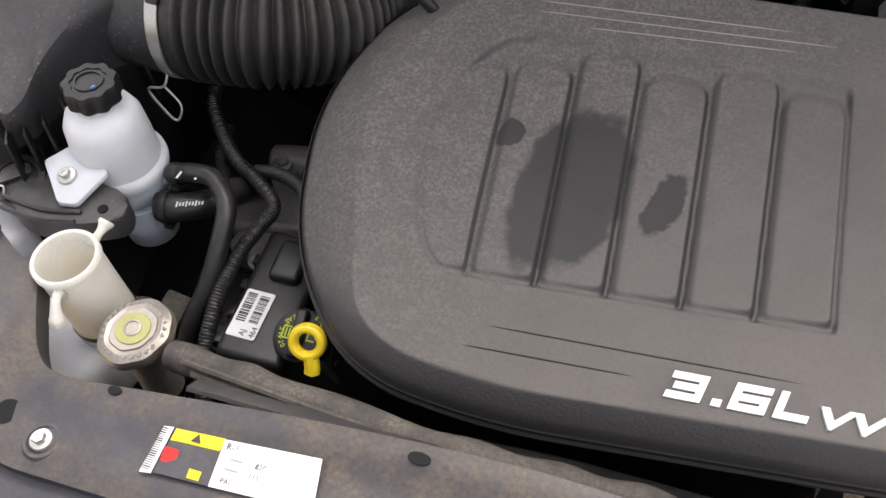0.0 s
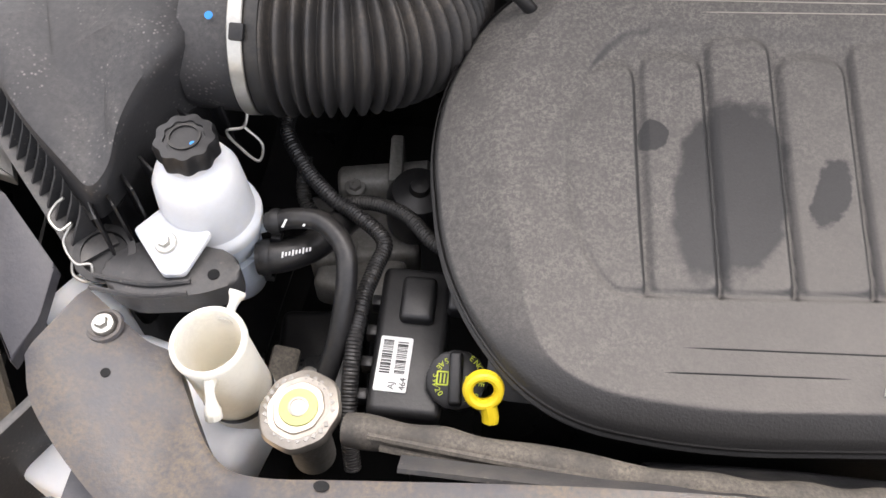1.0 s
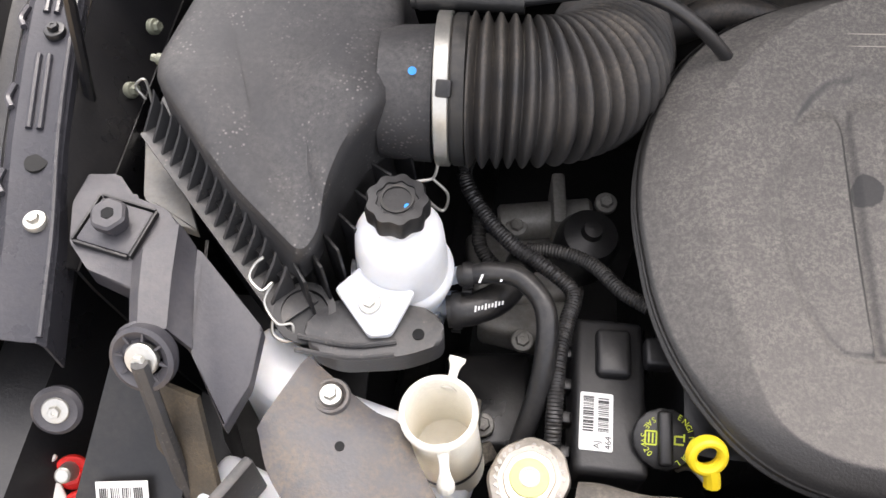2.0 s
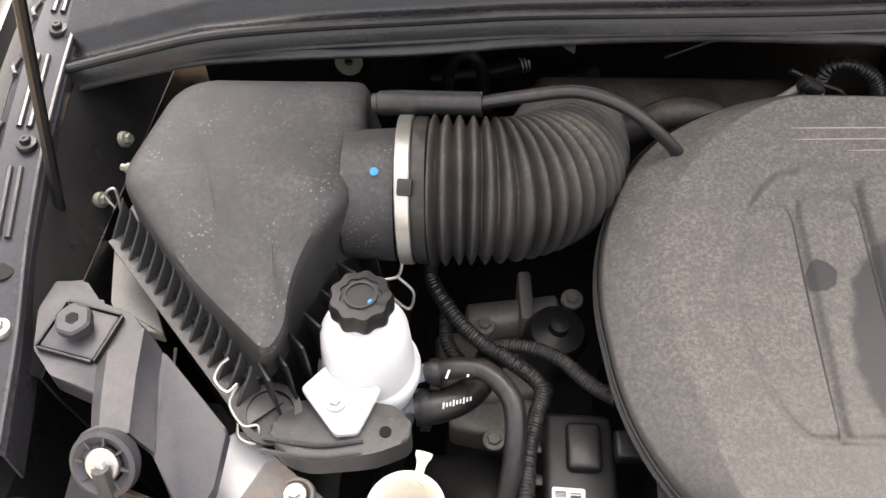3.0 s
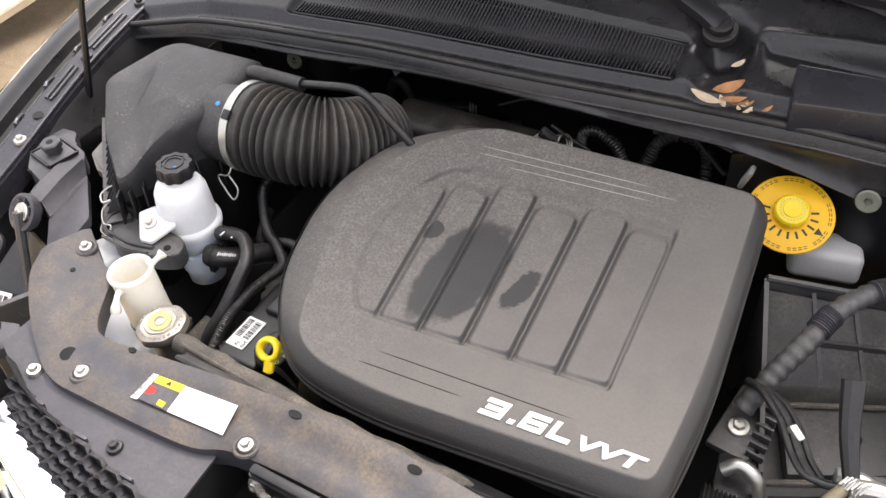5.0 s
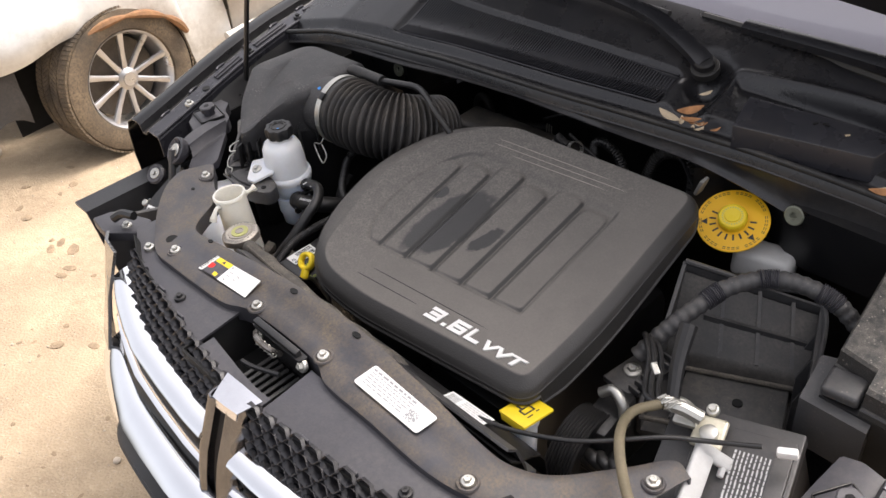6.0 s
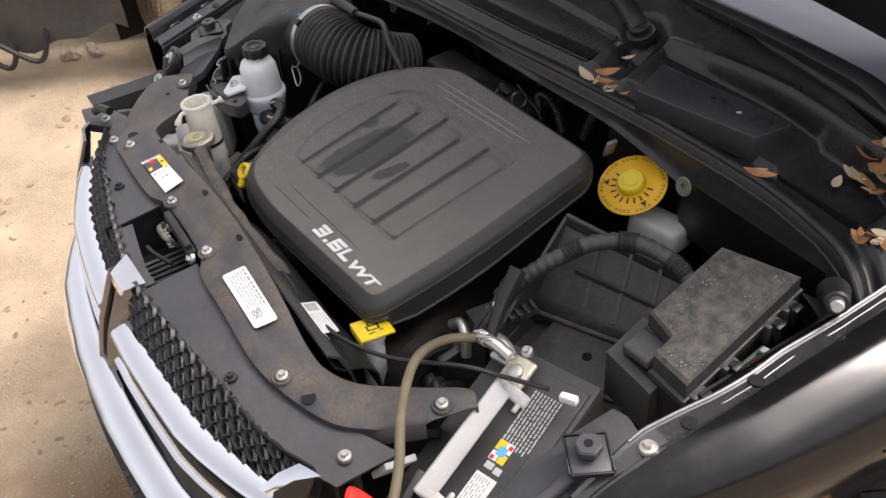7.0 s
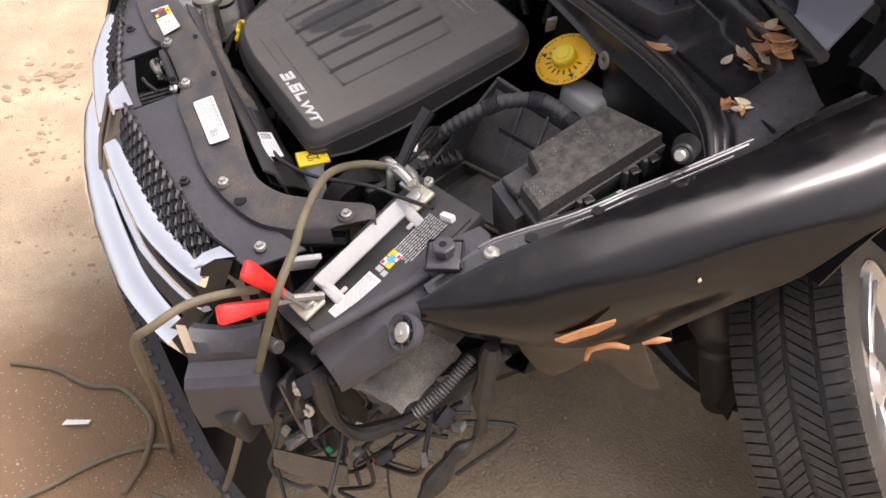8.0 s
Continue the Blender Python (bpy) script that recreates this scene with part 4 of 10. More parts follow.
    a_sheet(bm, [[(0.486, -0.052, 0.914), (0.500, -0.030, 0.912), (0.512, -0.010, 0.910)],
                 [(0.488, -0.080, 0.838), (0.499, -0.070, 0.838), (0.505, -0.045, 0.836)],
                 [(0.472, -0.115, 0.79), (0.484, -0.105, 0.788), (0.490, -0.075, 0.786)],
                 [(0.425, -0.172, 0.712), (0.440, -0.160, 0.705), (0.446, -0.13, 0.70)]], 0.004)
    part("end_closure", bm, M_BLACK, root, "", 50)
    bm = B()
    a_sheet(bm, [[(-0.60, -0.02, 0.905), (-0.56, -0.04, 0.915), (-0.50, -0.050, 0.920)], [(-0.595, -0.05, 0.82), (-0.55, -0.075, 0.83), (-0.49, -0.095, 0.84)],
                 [(-0.575, -0.085, 0.74), (-0.54, -0.115, 0.74), (-0.48, -0.135, 0.74)], [(-0.53, -0.12, 0.65), (-0.51, -0.14, 0.65), (-0.46, -0.165, 0.65)]], 0.006)
    # chrome end coloured glossy black in place of its dark reflection
    part("end_moulding", bm, M_GLOSSB, root, "", 50)
    # black hook and torn chrome flake at the far end
    bm = B()
    a_tube(bm, [(-0.60, -0.005, 0.925), (-0.585, 0.01, 0.935), (-0.555, 0.02, 0.938)], 0.009, 8, 8)
    part("end_hook", bm, M_BLACK, root)
    return root


build_grille()


def build_fascia():
    root = thing("bumper_fascia", (0, -0.2, 0.4), "torn black plastic bumper fascia with clip tabs", "bumper")
    xs = [-0.62 + 1.14 * i / 40 for i in range(41)]

    def top(x):
        return 0.655 - 0.30 * x * x - (0.75 * max(0.0, x - 0.05) if x > 0 else 0.1 * max(0, -x - 0.3))

    bm = B()
    a_sheet(bm, [[(x, gy(x, 0.62) - 0.014 + 0.06 * t * t + 0.10 * t, top(x) - t * 0.28) for x in xs] for t in (0, 0.15, 0.4, 0.7, 1)], 0.005)
    part("skin", bm, M_BLACK, root)
    bm = B()
    a_sheet(bm, [[(x, gy(x, 0.62) - 0.014 + d, top(x) + 0.002) for x in xs] for d in (0.0, 0.03)], 0.004)
    part("upper_lip", bm, M_BLACK, root)
    for k in range(17):
        x = 0.10 + k * 0.024
        bm = B()
        a_box(bm, (x, gy(x, 0.62) - 0.012, top(x) + 0.003), (0.013, 0.013, 0.010), (0, 30, 0), 0.0015)
        part("clip_tab", bm, M_GREYP, root)
    return root


build_fascia()


# ---- fenders ----
def build_fender_right():
    root = thing("crumpled_fender", (0.86, 0.7, 0.75), "glossy black front fender, crumpled and torn along its lower edge", "fender")
    # sections: y, then (x, z) from the gutter out and down to the torn edge
    sec = [
        (0.205, [(0.772, 0.955), (0.776, 0.957), (0.782, 0.955), (0.786, 0.948), (0.788, 0.938), (0.786, 0.928)]),
        (0.260, [(0.772, 0.975), (0.785, 0.978), (0.808, 0.968), (0.822, 0.940), (0.820, 0.905), (0.795, 0.872)]),
        (0.340, [(0.780, 0.998), (0.800, 1.000), (0.838, 0.985), (0.860, 0.940), (0.862, 0.890), (0.838, 0.845)]),
        (0.430, [(0.788, 1.012), (0.812, 1.016), (0.862, 1.000), (0.885, 0.952), (0.886, 0.885), (0.866, 0.815)]),
        (0.520, [(0.792, 1.022), (0.820, 1.028), (0.872, 1.008), (0.902, 0.958), (0.902, 0.880), (0.872, 0.790)]),
        (0.610, [(0.795, 1.030), (0.826, 1.037), (0.886, 1.016), (0.914, 0.966), (0.921, 0.900), (0.912, 0.832)]),
        (0.720, [(0.795, 1.036), (0.830, 1.044), (0.897, 1.025), (0.926, 0.980), (0.937, 0.930), (0.936, 0.888)]),
        (0.850, [(0.792, 1.044), (0.832, 1.052), (0.908, 1.033), (0.935, 0.998), (0.947, 0.974), (0.952, 0.952)]),
        (1.000, [(0.788, 1.054), (0.834, 1.062), (0.912, 1.046), (0.940, 1.014), (0.952, 0.990), (0.957, 0.970)]),
        (1.200, [(0.785, 1.072), (0.836, 1.078), (0.902, 1.066), (0.938, 1.048), (0.956, 1.025), (0.962, 0.990)]),
        (1.450, [(0.780, 1.092), (0.836, 1.098), (0.905, 1.080), (0.944, 1.030), (0.962, 0.950), (0.962, 0.780)]),
        (1.800, [(0.780, 1.120), (0.836, 1.125), (0.908, 1.105), (0.948, 1.050), (0.968, 0.950), (0.970, 0.400)]),
    ]
    ys = [s[0] for s in sec]
    rows = []
    for k in range(65):
        y = 0.205 + (1.8 - 0.205) * (k / 64) ** 1.25
        row = []
        for j in range(26):
            u = j / 25 * 5
            i, t = min(int(u), 4), u - min(int(u), 4)
            col = [np.interp(y, ys, [s[1][m][a] for s in sec]) for m in (i, i + 1) for a in (0, 1)]
            x, z = col[0] + (col[2] - col[0]) * t, col[1] + (col[3] - col[1]) * t
            dent = max(0.0, (u - 2.6) / 2.4) * max(0.0, 1 - abs(y - 0.55) / 0.45)
            x += dent * 0.020 * noise.noise(Vector((y * 7, z * 9, 1.3)))
            x -= 0.007 * min(1.0, max(0.0, (u - 3.5) / 0.4)) * max(0.0, 1 - abs(y - 0.46) / 0.2)
            z += dent * 0.014 * noise.noise(Vector((y * 11, z * 7, 5.1)))
            row.append((x, y, z))
        rows.append(row)
    for _ in range(2):
        rows = [[tuple((Vector(r[max(j - 1, 0)]) + 2 * Vector(r[j]) + Vector(r[min(j + 1, 25)])) / 4) for j in range(26)] for r in rows]
    bm = B()
    a_sheet(bm, rows, 0.0025)
    part("outer_skin", bm, M_PAINT, root, "glossy black outer skin", 60)
    # gutter flange with a rolled inner edge, pressed ridges and bolts
    edge = [(0.748, 0.225, 0.955), (0.744, 0.312, 0.985), (0.741, 0.335, 0.989), (0.747, 0.385, 0.994), (0.757, 0.449, 0.999), (0.760, 0.50, 1.003), (0.757, 0.56, 1.006), (0.764, 0.64, 1.016), (0.766, 0.724, 1.024), (0.766, 0.80, 1.030), (0.762, 1.20, 1.060), (0.755, 1.65, 1.090)]

    def rim_at(y):
        return float(np.interp(y, [p[1] for p in edge], [p[0] for p in edge])), float(np.interp(y, [p[1] for p in edge], [p[2] for p in edge]))

    bm = B()
    rows = []
    for k in range(48):
        y = 0.228 + 0.030 * k
        ex, ez = rim_at(y)
        sx, sz = float(np.interp(y, ys, [s[1][0][0] for s in sec])), float(np.interp(y, ys, [s[1][0][1] for s in sec]))
        rows.append([(sx + 0.004, y, sz - 0.004), (sx - 0.003, y, ez + 0.002), (sx - 0.008, y, ez - 0.003), (ex + 0.004, y, ez - 0.004), (ex, y, ez - 0.002), (ex - 0.003, y, ez - 0.005), (ex - 0.005, y, ez - 0.045)])
    a_sheet(bm, rows, 0.002)
    part("gutter_flange", bm, M_GLOSSB, root, angle=25)
    # rolled edge, its highlight put into a lighter grey
    bm = B()
    a_tube(bm, [(rim_at(y)[0], y, rim_at(y)[1]) for y in [0.318 + 0.024 * k for k in range(24)]], 0.0026, 8, 80)
    part("rolled_edge", bm, M_EDGE, root, "rolled inner edge with its bright sky glint painted grey")
    # ridges carry the same painted highlight
    for y0, y1, d in ((0.43, 0.58, 0.014), (0.61, 0.74, 0.013)):
        bm = B()
        a_tube(bm, [(rim_at(y)[0] + d, y, rim_at(y)[1] - 0.0035) for y in [y0 + (y1 - y0) * k / 8 for k in range(9)]], lambda q, d: 0.0024 * min(1.0, 8 * q + 0.2, 8 * (1 - q) + 0.2), 8, 30)
        part("pressed_ridge", bm, M_EDGE, root)
    part("bolt", hex_bolt((0.766, 0.329, 0.992), (-0.1, 0, 1)), M_STEEL, root, "zinc-plated flange bolt")
    # holes as near-black discs, with their inner shade as colour
    for x, y, z in ((0.768, 0.392, 0.9945), (0.772, 0.50, 1.0030)):
        bm = B()
        a_cyl(bm, (x, y, z - 0.002), (x, y, z + 0.0008), 0.010, seg=18)
        part("punched_hole", bm, M_HOLE, root)
    # torn orange-brown plastic along the lower edge
    bm = B()
    a_sheet(bm, [[(0.869, 0.376, 0.884), (0.883, 0.418, 0.902), (0.901, 0.456, 0.919)], [(0.873, 0.388, 0.876), (0.887, 0.433, 0.888), (0.899, 0.455, 0.909)]], 0.004)
    part("torn_edge", bm, M_ORANGE, root, "bare orange-brown torn plastic shard")
    bm = B()
    a_tube(bm, [(0.856, 0.440, 0.785), (0.860, 0.446, 0.812), (0.872, 0.470, 0.822), (0.884, 0.497, 0.812)], lambda q, d: 0.007 * (1 - 0.5 * abs(2 * q - 1)), 7, 16)
    part("torn_edge", bm, M_ORANGE, root)
    bm = B()
    a_tube(bm, [(0.893, 0.515, 0.822), (0.902, 0.535, 0.829), (0.908, 0.555, 0.826)], lambda q, d: 0.006 * (1 - 0.6 * abs(2 * q - 1)), 6, 10)
    part("torn_edge", bm, M_ORANGE, root)
    for p in ((0.9125, 0.585, 0.945),):
        bm = B()
        a_box(bm, p, (0.003, 0.006, 0.008), (20, 5, 10), 0.001)
        part("paint_chip", bm, M_LEAFP, root, "pale paint chip")
    return root


build_fender_right()


def build_liner():
    root = thing("wheel_arch_liner", (0.8, 0.5, 0.5), "gritty torn wheel-arch liner hanging below the fender", "fender liner")
    bm = B()
    rows = []
    for k in range(10):
        t = k / 9
        rows.append([(0.70 + 0.17 * u, 0.36 + 0.17 * u + 0.05 * t, 0.80 - (0.15 + 0.03 * math.sin(9 * u)) * t - 0.02 * math.sin(6 * u) + 0.012 * noise.noise(Vector((u * 4, t * 4, 2)))) for u in [i / 9 for i in range(10)]])
    a_sheet(bm, rows, 0.003)
    part("front_sheet", bm, M_LINER, root)
    bm = B()
    rows = [[(0.64, 1.15 - 0.47 * math.cos(a), 0.50 + 0.46 * math.sin(a)), (0.78, 1.15 - 0.47 * math.cos(a), 0.51 + 0.46 * math.sin(a)), (0.925, 1.15 - 0.46 * math.cos(a), 0.52 + 0.46 * math.sin(a))] for a in [0.75 + 0.16 * i for i in range(12)]]
    a_sheet(bm, rows, 0.004)
    part("arch_sheet", bm, M_BODY, root)
    st = thing("suspension_strut", (0.70, 0.95, 0.1), "dark suspension strut and arm beside the wheel", "suspension")
    bm = B()
    a_tube(bm, [(0.70, 0.80, 0.84), (0.70, 0.83, 0.60), (0.705, 0.86, 0.40), (0.71, 0.89, 0.22)], lambda q, d: 0.052 + 0.008 * math.sin(30 * q) * (q < 0.6) - 0.012 * (q > 0.6), 14, 60)
    part("boot", bm, M_RUBBER, st)
    bm = B()
    a_tube(bm, [(0.45, 0.85, 0.25), (0.62, 0.90, 0.20), (0.76, 0.97, 0.20)], 0.035, 10, 16)
    part("control_arm", bm, M_BODY, st)
    bm = B()
    a_sheet(bm, [[(0.64, 0.70, 0.86), (0.63, 0.74, 0.6), (0.62, 0.82, 0.35)], [(0.62, 1.6, 0.90), (0.6, 1.6, 0.60), (0.6, 1.6, 0.3)]], 0.004)
    part("inner_wall", bm, M_BODY, root)
    bm = B()
    a_tube(bm, [(0.815, 0.300, 0.85), (0.820, 0.280, 0.751), (0.820, 0.266, 0.650), (0.816, 0.224, 0.611), (0.82, 0.160, 0.531), (0.815, 0.150, 0.47)], lambda s, d: 0.013 + 0.005 * math.sin(11 * s) + 0.003 * math.sin(37 * s), 8, 40)
    part("torn_strip", bm, M_RUBBER, root)
    return root


build_liner()


def build_fender_left():
    root = thing("front_fender", (-0.9, 0.5, 0.8), "black front fender with bolted flange, its headlamp missing", "fender")
    ys = [0.21, 0.325, 0.383, 0.46, 0.527, 0.65, 0.80, 1.0, 1.3, 1.75]
    xi = [-0.860, -0.879, -0.895, -0.907, -0.917, -0.932, -0.945, -0.955, -0.960, -0.965]
    zi = [0.918, 0.941, 0.950, 0.966, 0.980, 0.998, 1.014, 1.034, 1.065, 1.105]

    def at(y, dx, dz):
        return (float(np.interp(y, ys, xi)) + dx, y, float(np.interp(y, ys, zi)) + dz)

    st = [0.215 + 0.048 * i for i in range(32)]
    bm = B()
    a_sheet(bm, [[at(y, dx, dz) for y in st] for dx, dz in ((0.036, -0.055), (0.036, -0.012), (0.030, -0.004), (0.012, -0.006), (-0.012, -0.004), (-0.022, -0.010))], 0.0025)
    part("upper_flange", bm, M_FLANGE, root, angle=25)
    for y0, y1 in ((0.42, 0.50), (0.55, 0.65), (0.72, 0.80)):
        bm = B()
        a_tube(bm, [at(y, 0.002, -0.004) for y in (y0, (y0 + y1) / 2, y1)], 0.0035, 8, 10)
        part("pressed_rib", bm, M_FLANGE, root)
        bm = B()
        a_tube(bm, [at(y, 0.013, -0.004) for y in (y0, (y0 + y1) / 2, y1)], 0.0035, 8, 10)
        part("pressed_rib", bm, M_FLANGE, root)
    bm = B()
    a_tube(bm, [at(y, 0.032, -0.004) for y in [0.22 + 0.1 * i for i in range(8)]], 0.0035, 8, 40)
    part("rolled_edge", bm, M_FLANGE, root)
    for y in (0.325, 0.527, 0.690):
        part("bolt", hex_bolt(at(y, 0.016, -0.002), (0, 0, 1), 0.006, 0.011), M_BODY if y > 0.4 else M_STEEL, root)
    # hole as a flat near-black disc instead of a shaded opening
    bm = B()
    a_lathe(bm, [(0.0115, -0.004), (0.0115, 0.0022), (0, 0.0022)], at(0.386, 0.014, -0.006), (0, 0, 1), 20)
    part("punched_hole", bm, M_HOLE, root, "punched hole drawn as a near-black disc")
    bm = B()
    a_sheet(bm, [[at(y, dx, dz) for y in st] for dx, dz in ((-0.022, -0.009), (-0.030, -0.020), (-0.046, -0.020), (-0.052, -0.004))], 0.002)
    part("gutter", bm, M_BODY, root, "dark gutter beside the flange", 25)
    bm = B()
    a_sheet(bm, [[at(y, dx - 0.010 * k, dz) for y in st] for k, (dx, dz) in enumerate(((-0.052, -0.004), (-0.056, 0.001), (-0.072, -0.002), (-0.090, -0.018), (-0.098, -0.05), (-0.10, -0.12), (-0.08, -0.22), (-0.05, -0.32), (-0.03, -0.42)))], 0.0025)
    part("outer_skin", bm, M_PAINT, root, angle=50)
    for y0 in [0.26 + 0.09 * i for i in range(7)]:
        bm = B()
        a_tube(bm, [at(y0, -0.018, -0.004), at(y0 + 0.012, -0.024, -0.006), at(y0 + 0.026, -0.018, -0.004)], 0.0035, 6, 8)
        part("flange_dimple", bm, M_GREYP, root)
    return root


build_fender_left()


# ---- cowl, firewall, windscreen, hood ----
def cowl_front(x):
    """Where the cowl's front ridge runs."""
    old = 0.722 + 0.045 * x - 0.10 * max(0.0, abs(x + 0.1) - 0.30) ** 1.2
    return float(np.interp(x, [-0.10, 0.07, 0.22, 0.48, 0.56, 0.66, 0.73, 0.80], [0.7175, 0.732, 0.742, 0.760, 0.762, 0.752, 0.725, 0.68])) if x > -0.10 else old


def ramp(a, b, v):
    t = np.clip((v - a) / (b - a), 0, 1)
    return t * t * (3 - 2 * t)


def cowl_ridge(x):
    """Height of the cowl's front ridge, drooping towards the outer end."""
    return float(np.interp(x, [-0.92, -0.88, -0.75, -0.64, -0.49, -0.34, -0.16, 0.0, 0.17, 0.31, 0.50, 0.80], [0.980, 0.990, 1.020, 1.028, 1.031, 1.037, 1.043, 1.048, 1.053, 1.056, 1.050, 1.026]))


def cowl_z(x, y):
    """Height of the cowl: a rolled ridge, a gutter, a rising deck with a sunk tray, a pivot hollow and the intake's bed."""
    f = cowl_front(x)
    d = y - f
    zf = cowl_ridge(x)
    z = zf - 0.006 * math.exp(-(((d - 0.024) / 0.010) ** 2)) - 0.022 * (1 - min(1.0, max(0.0, (d + 0.008) / 0.012))) ** 2
    z += 0.014 * ramp(0.030, 0.044, d) + 0.40 * max(0.0, d - 0.04)
    # sunk tray with a raised lip round it
    back = float(np.interp(x, [0.15, 0.185, 0.39, 0.44, 0.62, 0.70], [0.845, 0.872, 0.897, 0.900, 0.893, 0.860]))
    side = ramp(0.205, 0.222, x + 0.25 * (y - 0.80)) * (1 - ramp(0.665, 0.70, x))
    tray = side * ramp(0.016, 0.030, d) * (1 - ramp(-0.010, 0.006, y - back))
    floor = 1.076 - 0.075 * (x - 0.25) + 0.12 * max(0.0, y - 0.80) - 0.016 * float(ramp(0.515, 0.53, x))
    lip = 0.005 * math.exp(-(((y - back - 0.010) / 0.007) ** 2)) * float(ramp(0.17, 0.20, x) * (1 - ramp(0.66, 0.70, x)))
    z = z + lip + tray * (min(floor, z) - z)
    # hollow by the wiper pivot
    h = math.exp(-(((x - 0.150) / 0.030) ** 4)) * float(ramp(0.018, 0.032, d) * (1 - ramp(0.845, 0.90, y)))
    z -= h * (0.26 * max(0.0, d - 0.02) + 0.008)
    z -= 0.020 * math.exp(-(((x - 0.128) ** 2 + (y - 0.868) ** 2) / 0.040**2) ** 2)
    # bed under the intake slats
    bed = float(ramp(-0.59, -0.575, x) * (1 - ramp(0.086, 0.100, x)) * ramp(0.040, 0.046, d) * (1 - ramp(0.846, 0.852, y)))
    return z - 0.010 * bed - 0.03 * float(ramp(0.70, 0.79, x))


def slat_z(x, d):
    return cowl_ridge(x) + 0.012 + (0.10 * (d - 0.045) if d < 0.078 else 0.0033 + 0.48 * (d - 0.078))


def build_cowl():
    root = thing("cowl_panel", (0, 0.85, 1.0), "glossy black plastic cowl panel with a fine intake grille", "cowl")
    nx, ny = 340, 76
    verts, faces = [], []
    for i in range(nx):
        x = -0.91 + 1.70 * i / (nx - 1)
        f = cowl_front(x)
        end = 0.985 - 0.10 * (x / 0.75) ** 2
        for j in range(ny):
            y = f - 0.008 + (end - f + 0.008) * j / (ny - 1)
            verts.append((x, y, cowl_z(x, y)))
    faces = [(i * ny + j, (i + 1) * ny + j, (i + 1) * ny + j + 1, i * ny + j + 1) for i in range(nx - 1) for j in range(ny - 1)]
    me = bpy.data.meshes.new("panel")
    me.from_pydata(verts, [], faces)
    me.materials.append(M_COWL)
    me.shade_smooth()
    ob = new("panel", me)
    ob.parent = root
    ob.matrix_parent_inverse = Matrix.Translation(root.location).inverted()
    xs = [-0.91 + 1.70 * i / 60 for i in range(61)]
    # skirt below the ridge, deeper towards the outer end
    bm = B()
    rows = [[(x, cowl_front(x) - 0.008 + k * 0.006, cowl_z(x, cowl_front(x) - 0.008) + 0.002 - t * (0.011 + 0.009 * float(ramp(-0.4, 0.1, x)) + 0.075 * float(ramp(0.15, 0.55, x)) + 0.006 * math.sin(9 * x))) for x in xs] for t, k in ((0, 0), (0.1, 0.6), (0.5, 1.0), (0.9, 0.4), (1, -0.8))]
    a_sheet(bm, rows, 0.003)
    part("front_skirt", bm, M_SKIRT, root, "satin black skirt under the front ridge", 50)
    bm = B()
    a_tube(bm, [(x, cowl_front(x) - 0.001, cowl_ridge(x) + 0.0005 - 0.03 * float(ramp(0.70, 0.79, x))) for x in xs[::3]], 0.0055, 10, 80)
    part("hood_seal", bm, M_RUBBER, root, "long rubber hood seal")
    # drooping lower seal flap
    bm = B()
    rows = []
    for t in (0, 0.06, 0.35, 0.7, 0.95, 1.0):
        row = []
        for k in range(46):
            x = -0.915 + 0.585 * k / 45
            join = float(ramp(-0.53, -0.34, x))
            hi = 0.983 + 0.005 * math.sin(11 * x) + 0.020 * join
            lo = 0.952 + 0.012 * float(ramp(-0.80, -0.66, x)) + 0.040 * join
            row.append((x, 0.742 - 0.014 * t + 0.004 * math.sin(14 * x + 3 * t) - 0.008 * (t == 0), hi + (lo - hi) * t))
        rows.append(row)
    a_sheet(bm, rows, 0.003)
    part("seal_flap", bm, M_COWL, root)
    # intake: slats in two tiers, with a crease bar between them
    bm = B()
    n = 104
    for k in range(n):
        x = -0.570 + 0.655 * k / (n - 1)
        f = cowl_front(x)
        top = 0.846 - f - max(0.0, (x - 0.0) * 0.10)
        for d0, d1 in ((0.047, 0.077), (0.079, top)):
            m = (d0 + d1) / 2
            z0, z1 = slat_z(x, d0), slat_z(x, d1)
            a_box(bm, (x, f + m, (z0 + z1) / 2), (0.0026, math.hypot(d1 - d0, z1 - z0), 0.007), (math.degrees(math.atan2(z1 - z0, d1 - d0)), 0, 0))
    for d in (0.046, 0.078, 0.124):
        a_tube(bm, [(x, cowl_front(x) + min(d, 0.846 - cowl_front(x)), slat_z(x, d) - 0.001) for x in [-0.575 + 0.0664 * i for i in range(11)]], 0.0022, 6, 30)
    part("intake_grille", bm, M_MESH, root, "fine black slatted intake grille", 25)
    # flat raised lid in the tray
    bm = B()
    quad = [(0.266, 0.737), (0.480, 0.788), (0.500, 0.848), (0.252, 0.808)]
    a_slab(bm, rounded(quad, 0.004, 2), lambda x, y: 1.099 + 0.235 * (y - 0.742) - 0.075 * (x - 0.263), 0.045, 0.0025)
    part("lid", bm, M_LID, root, "flat raised satin black lid", 30)
    return root


build_cowl()


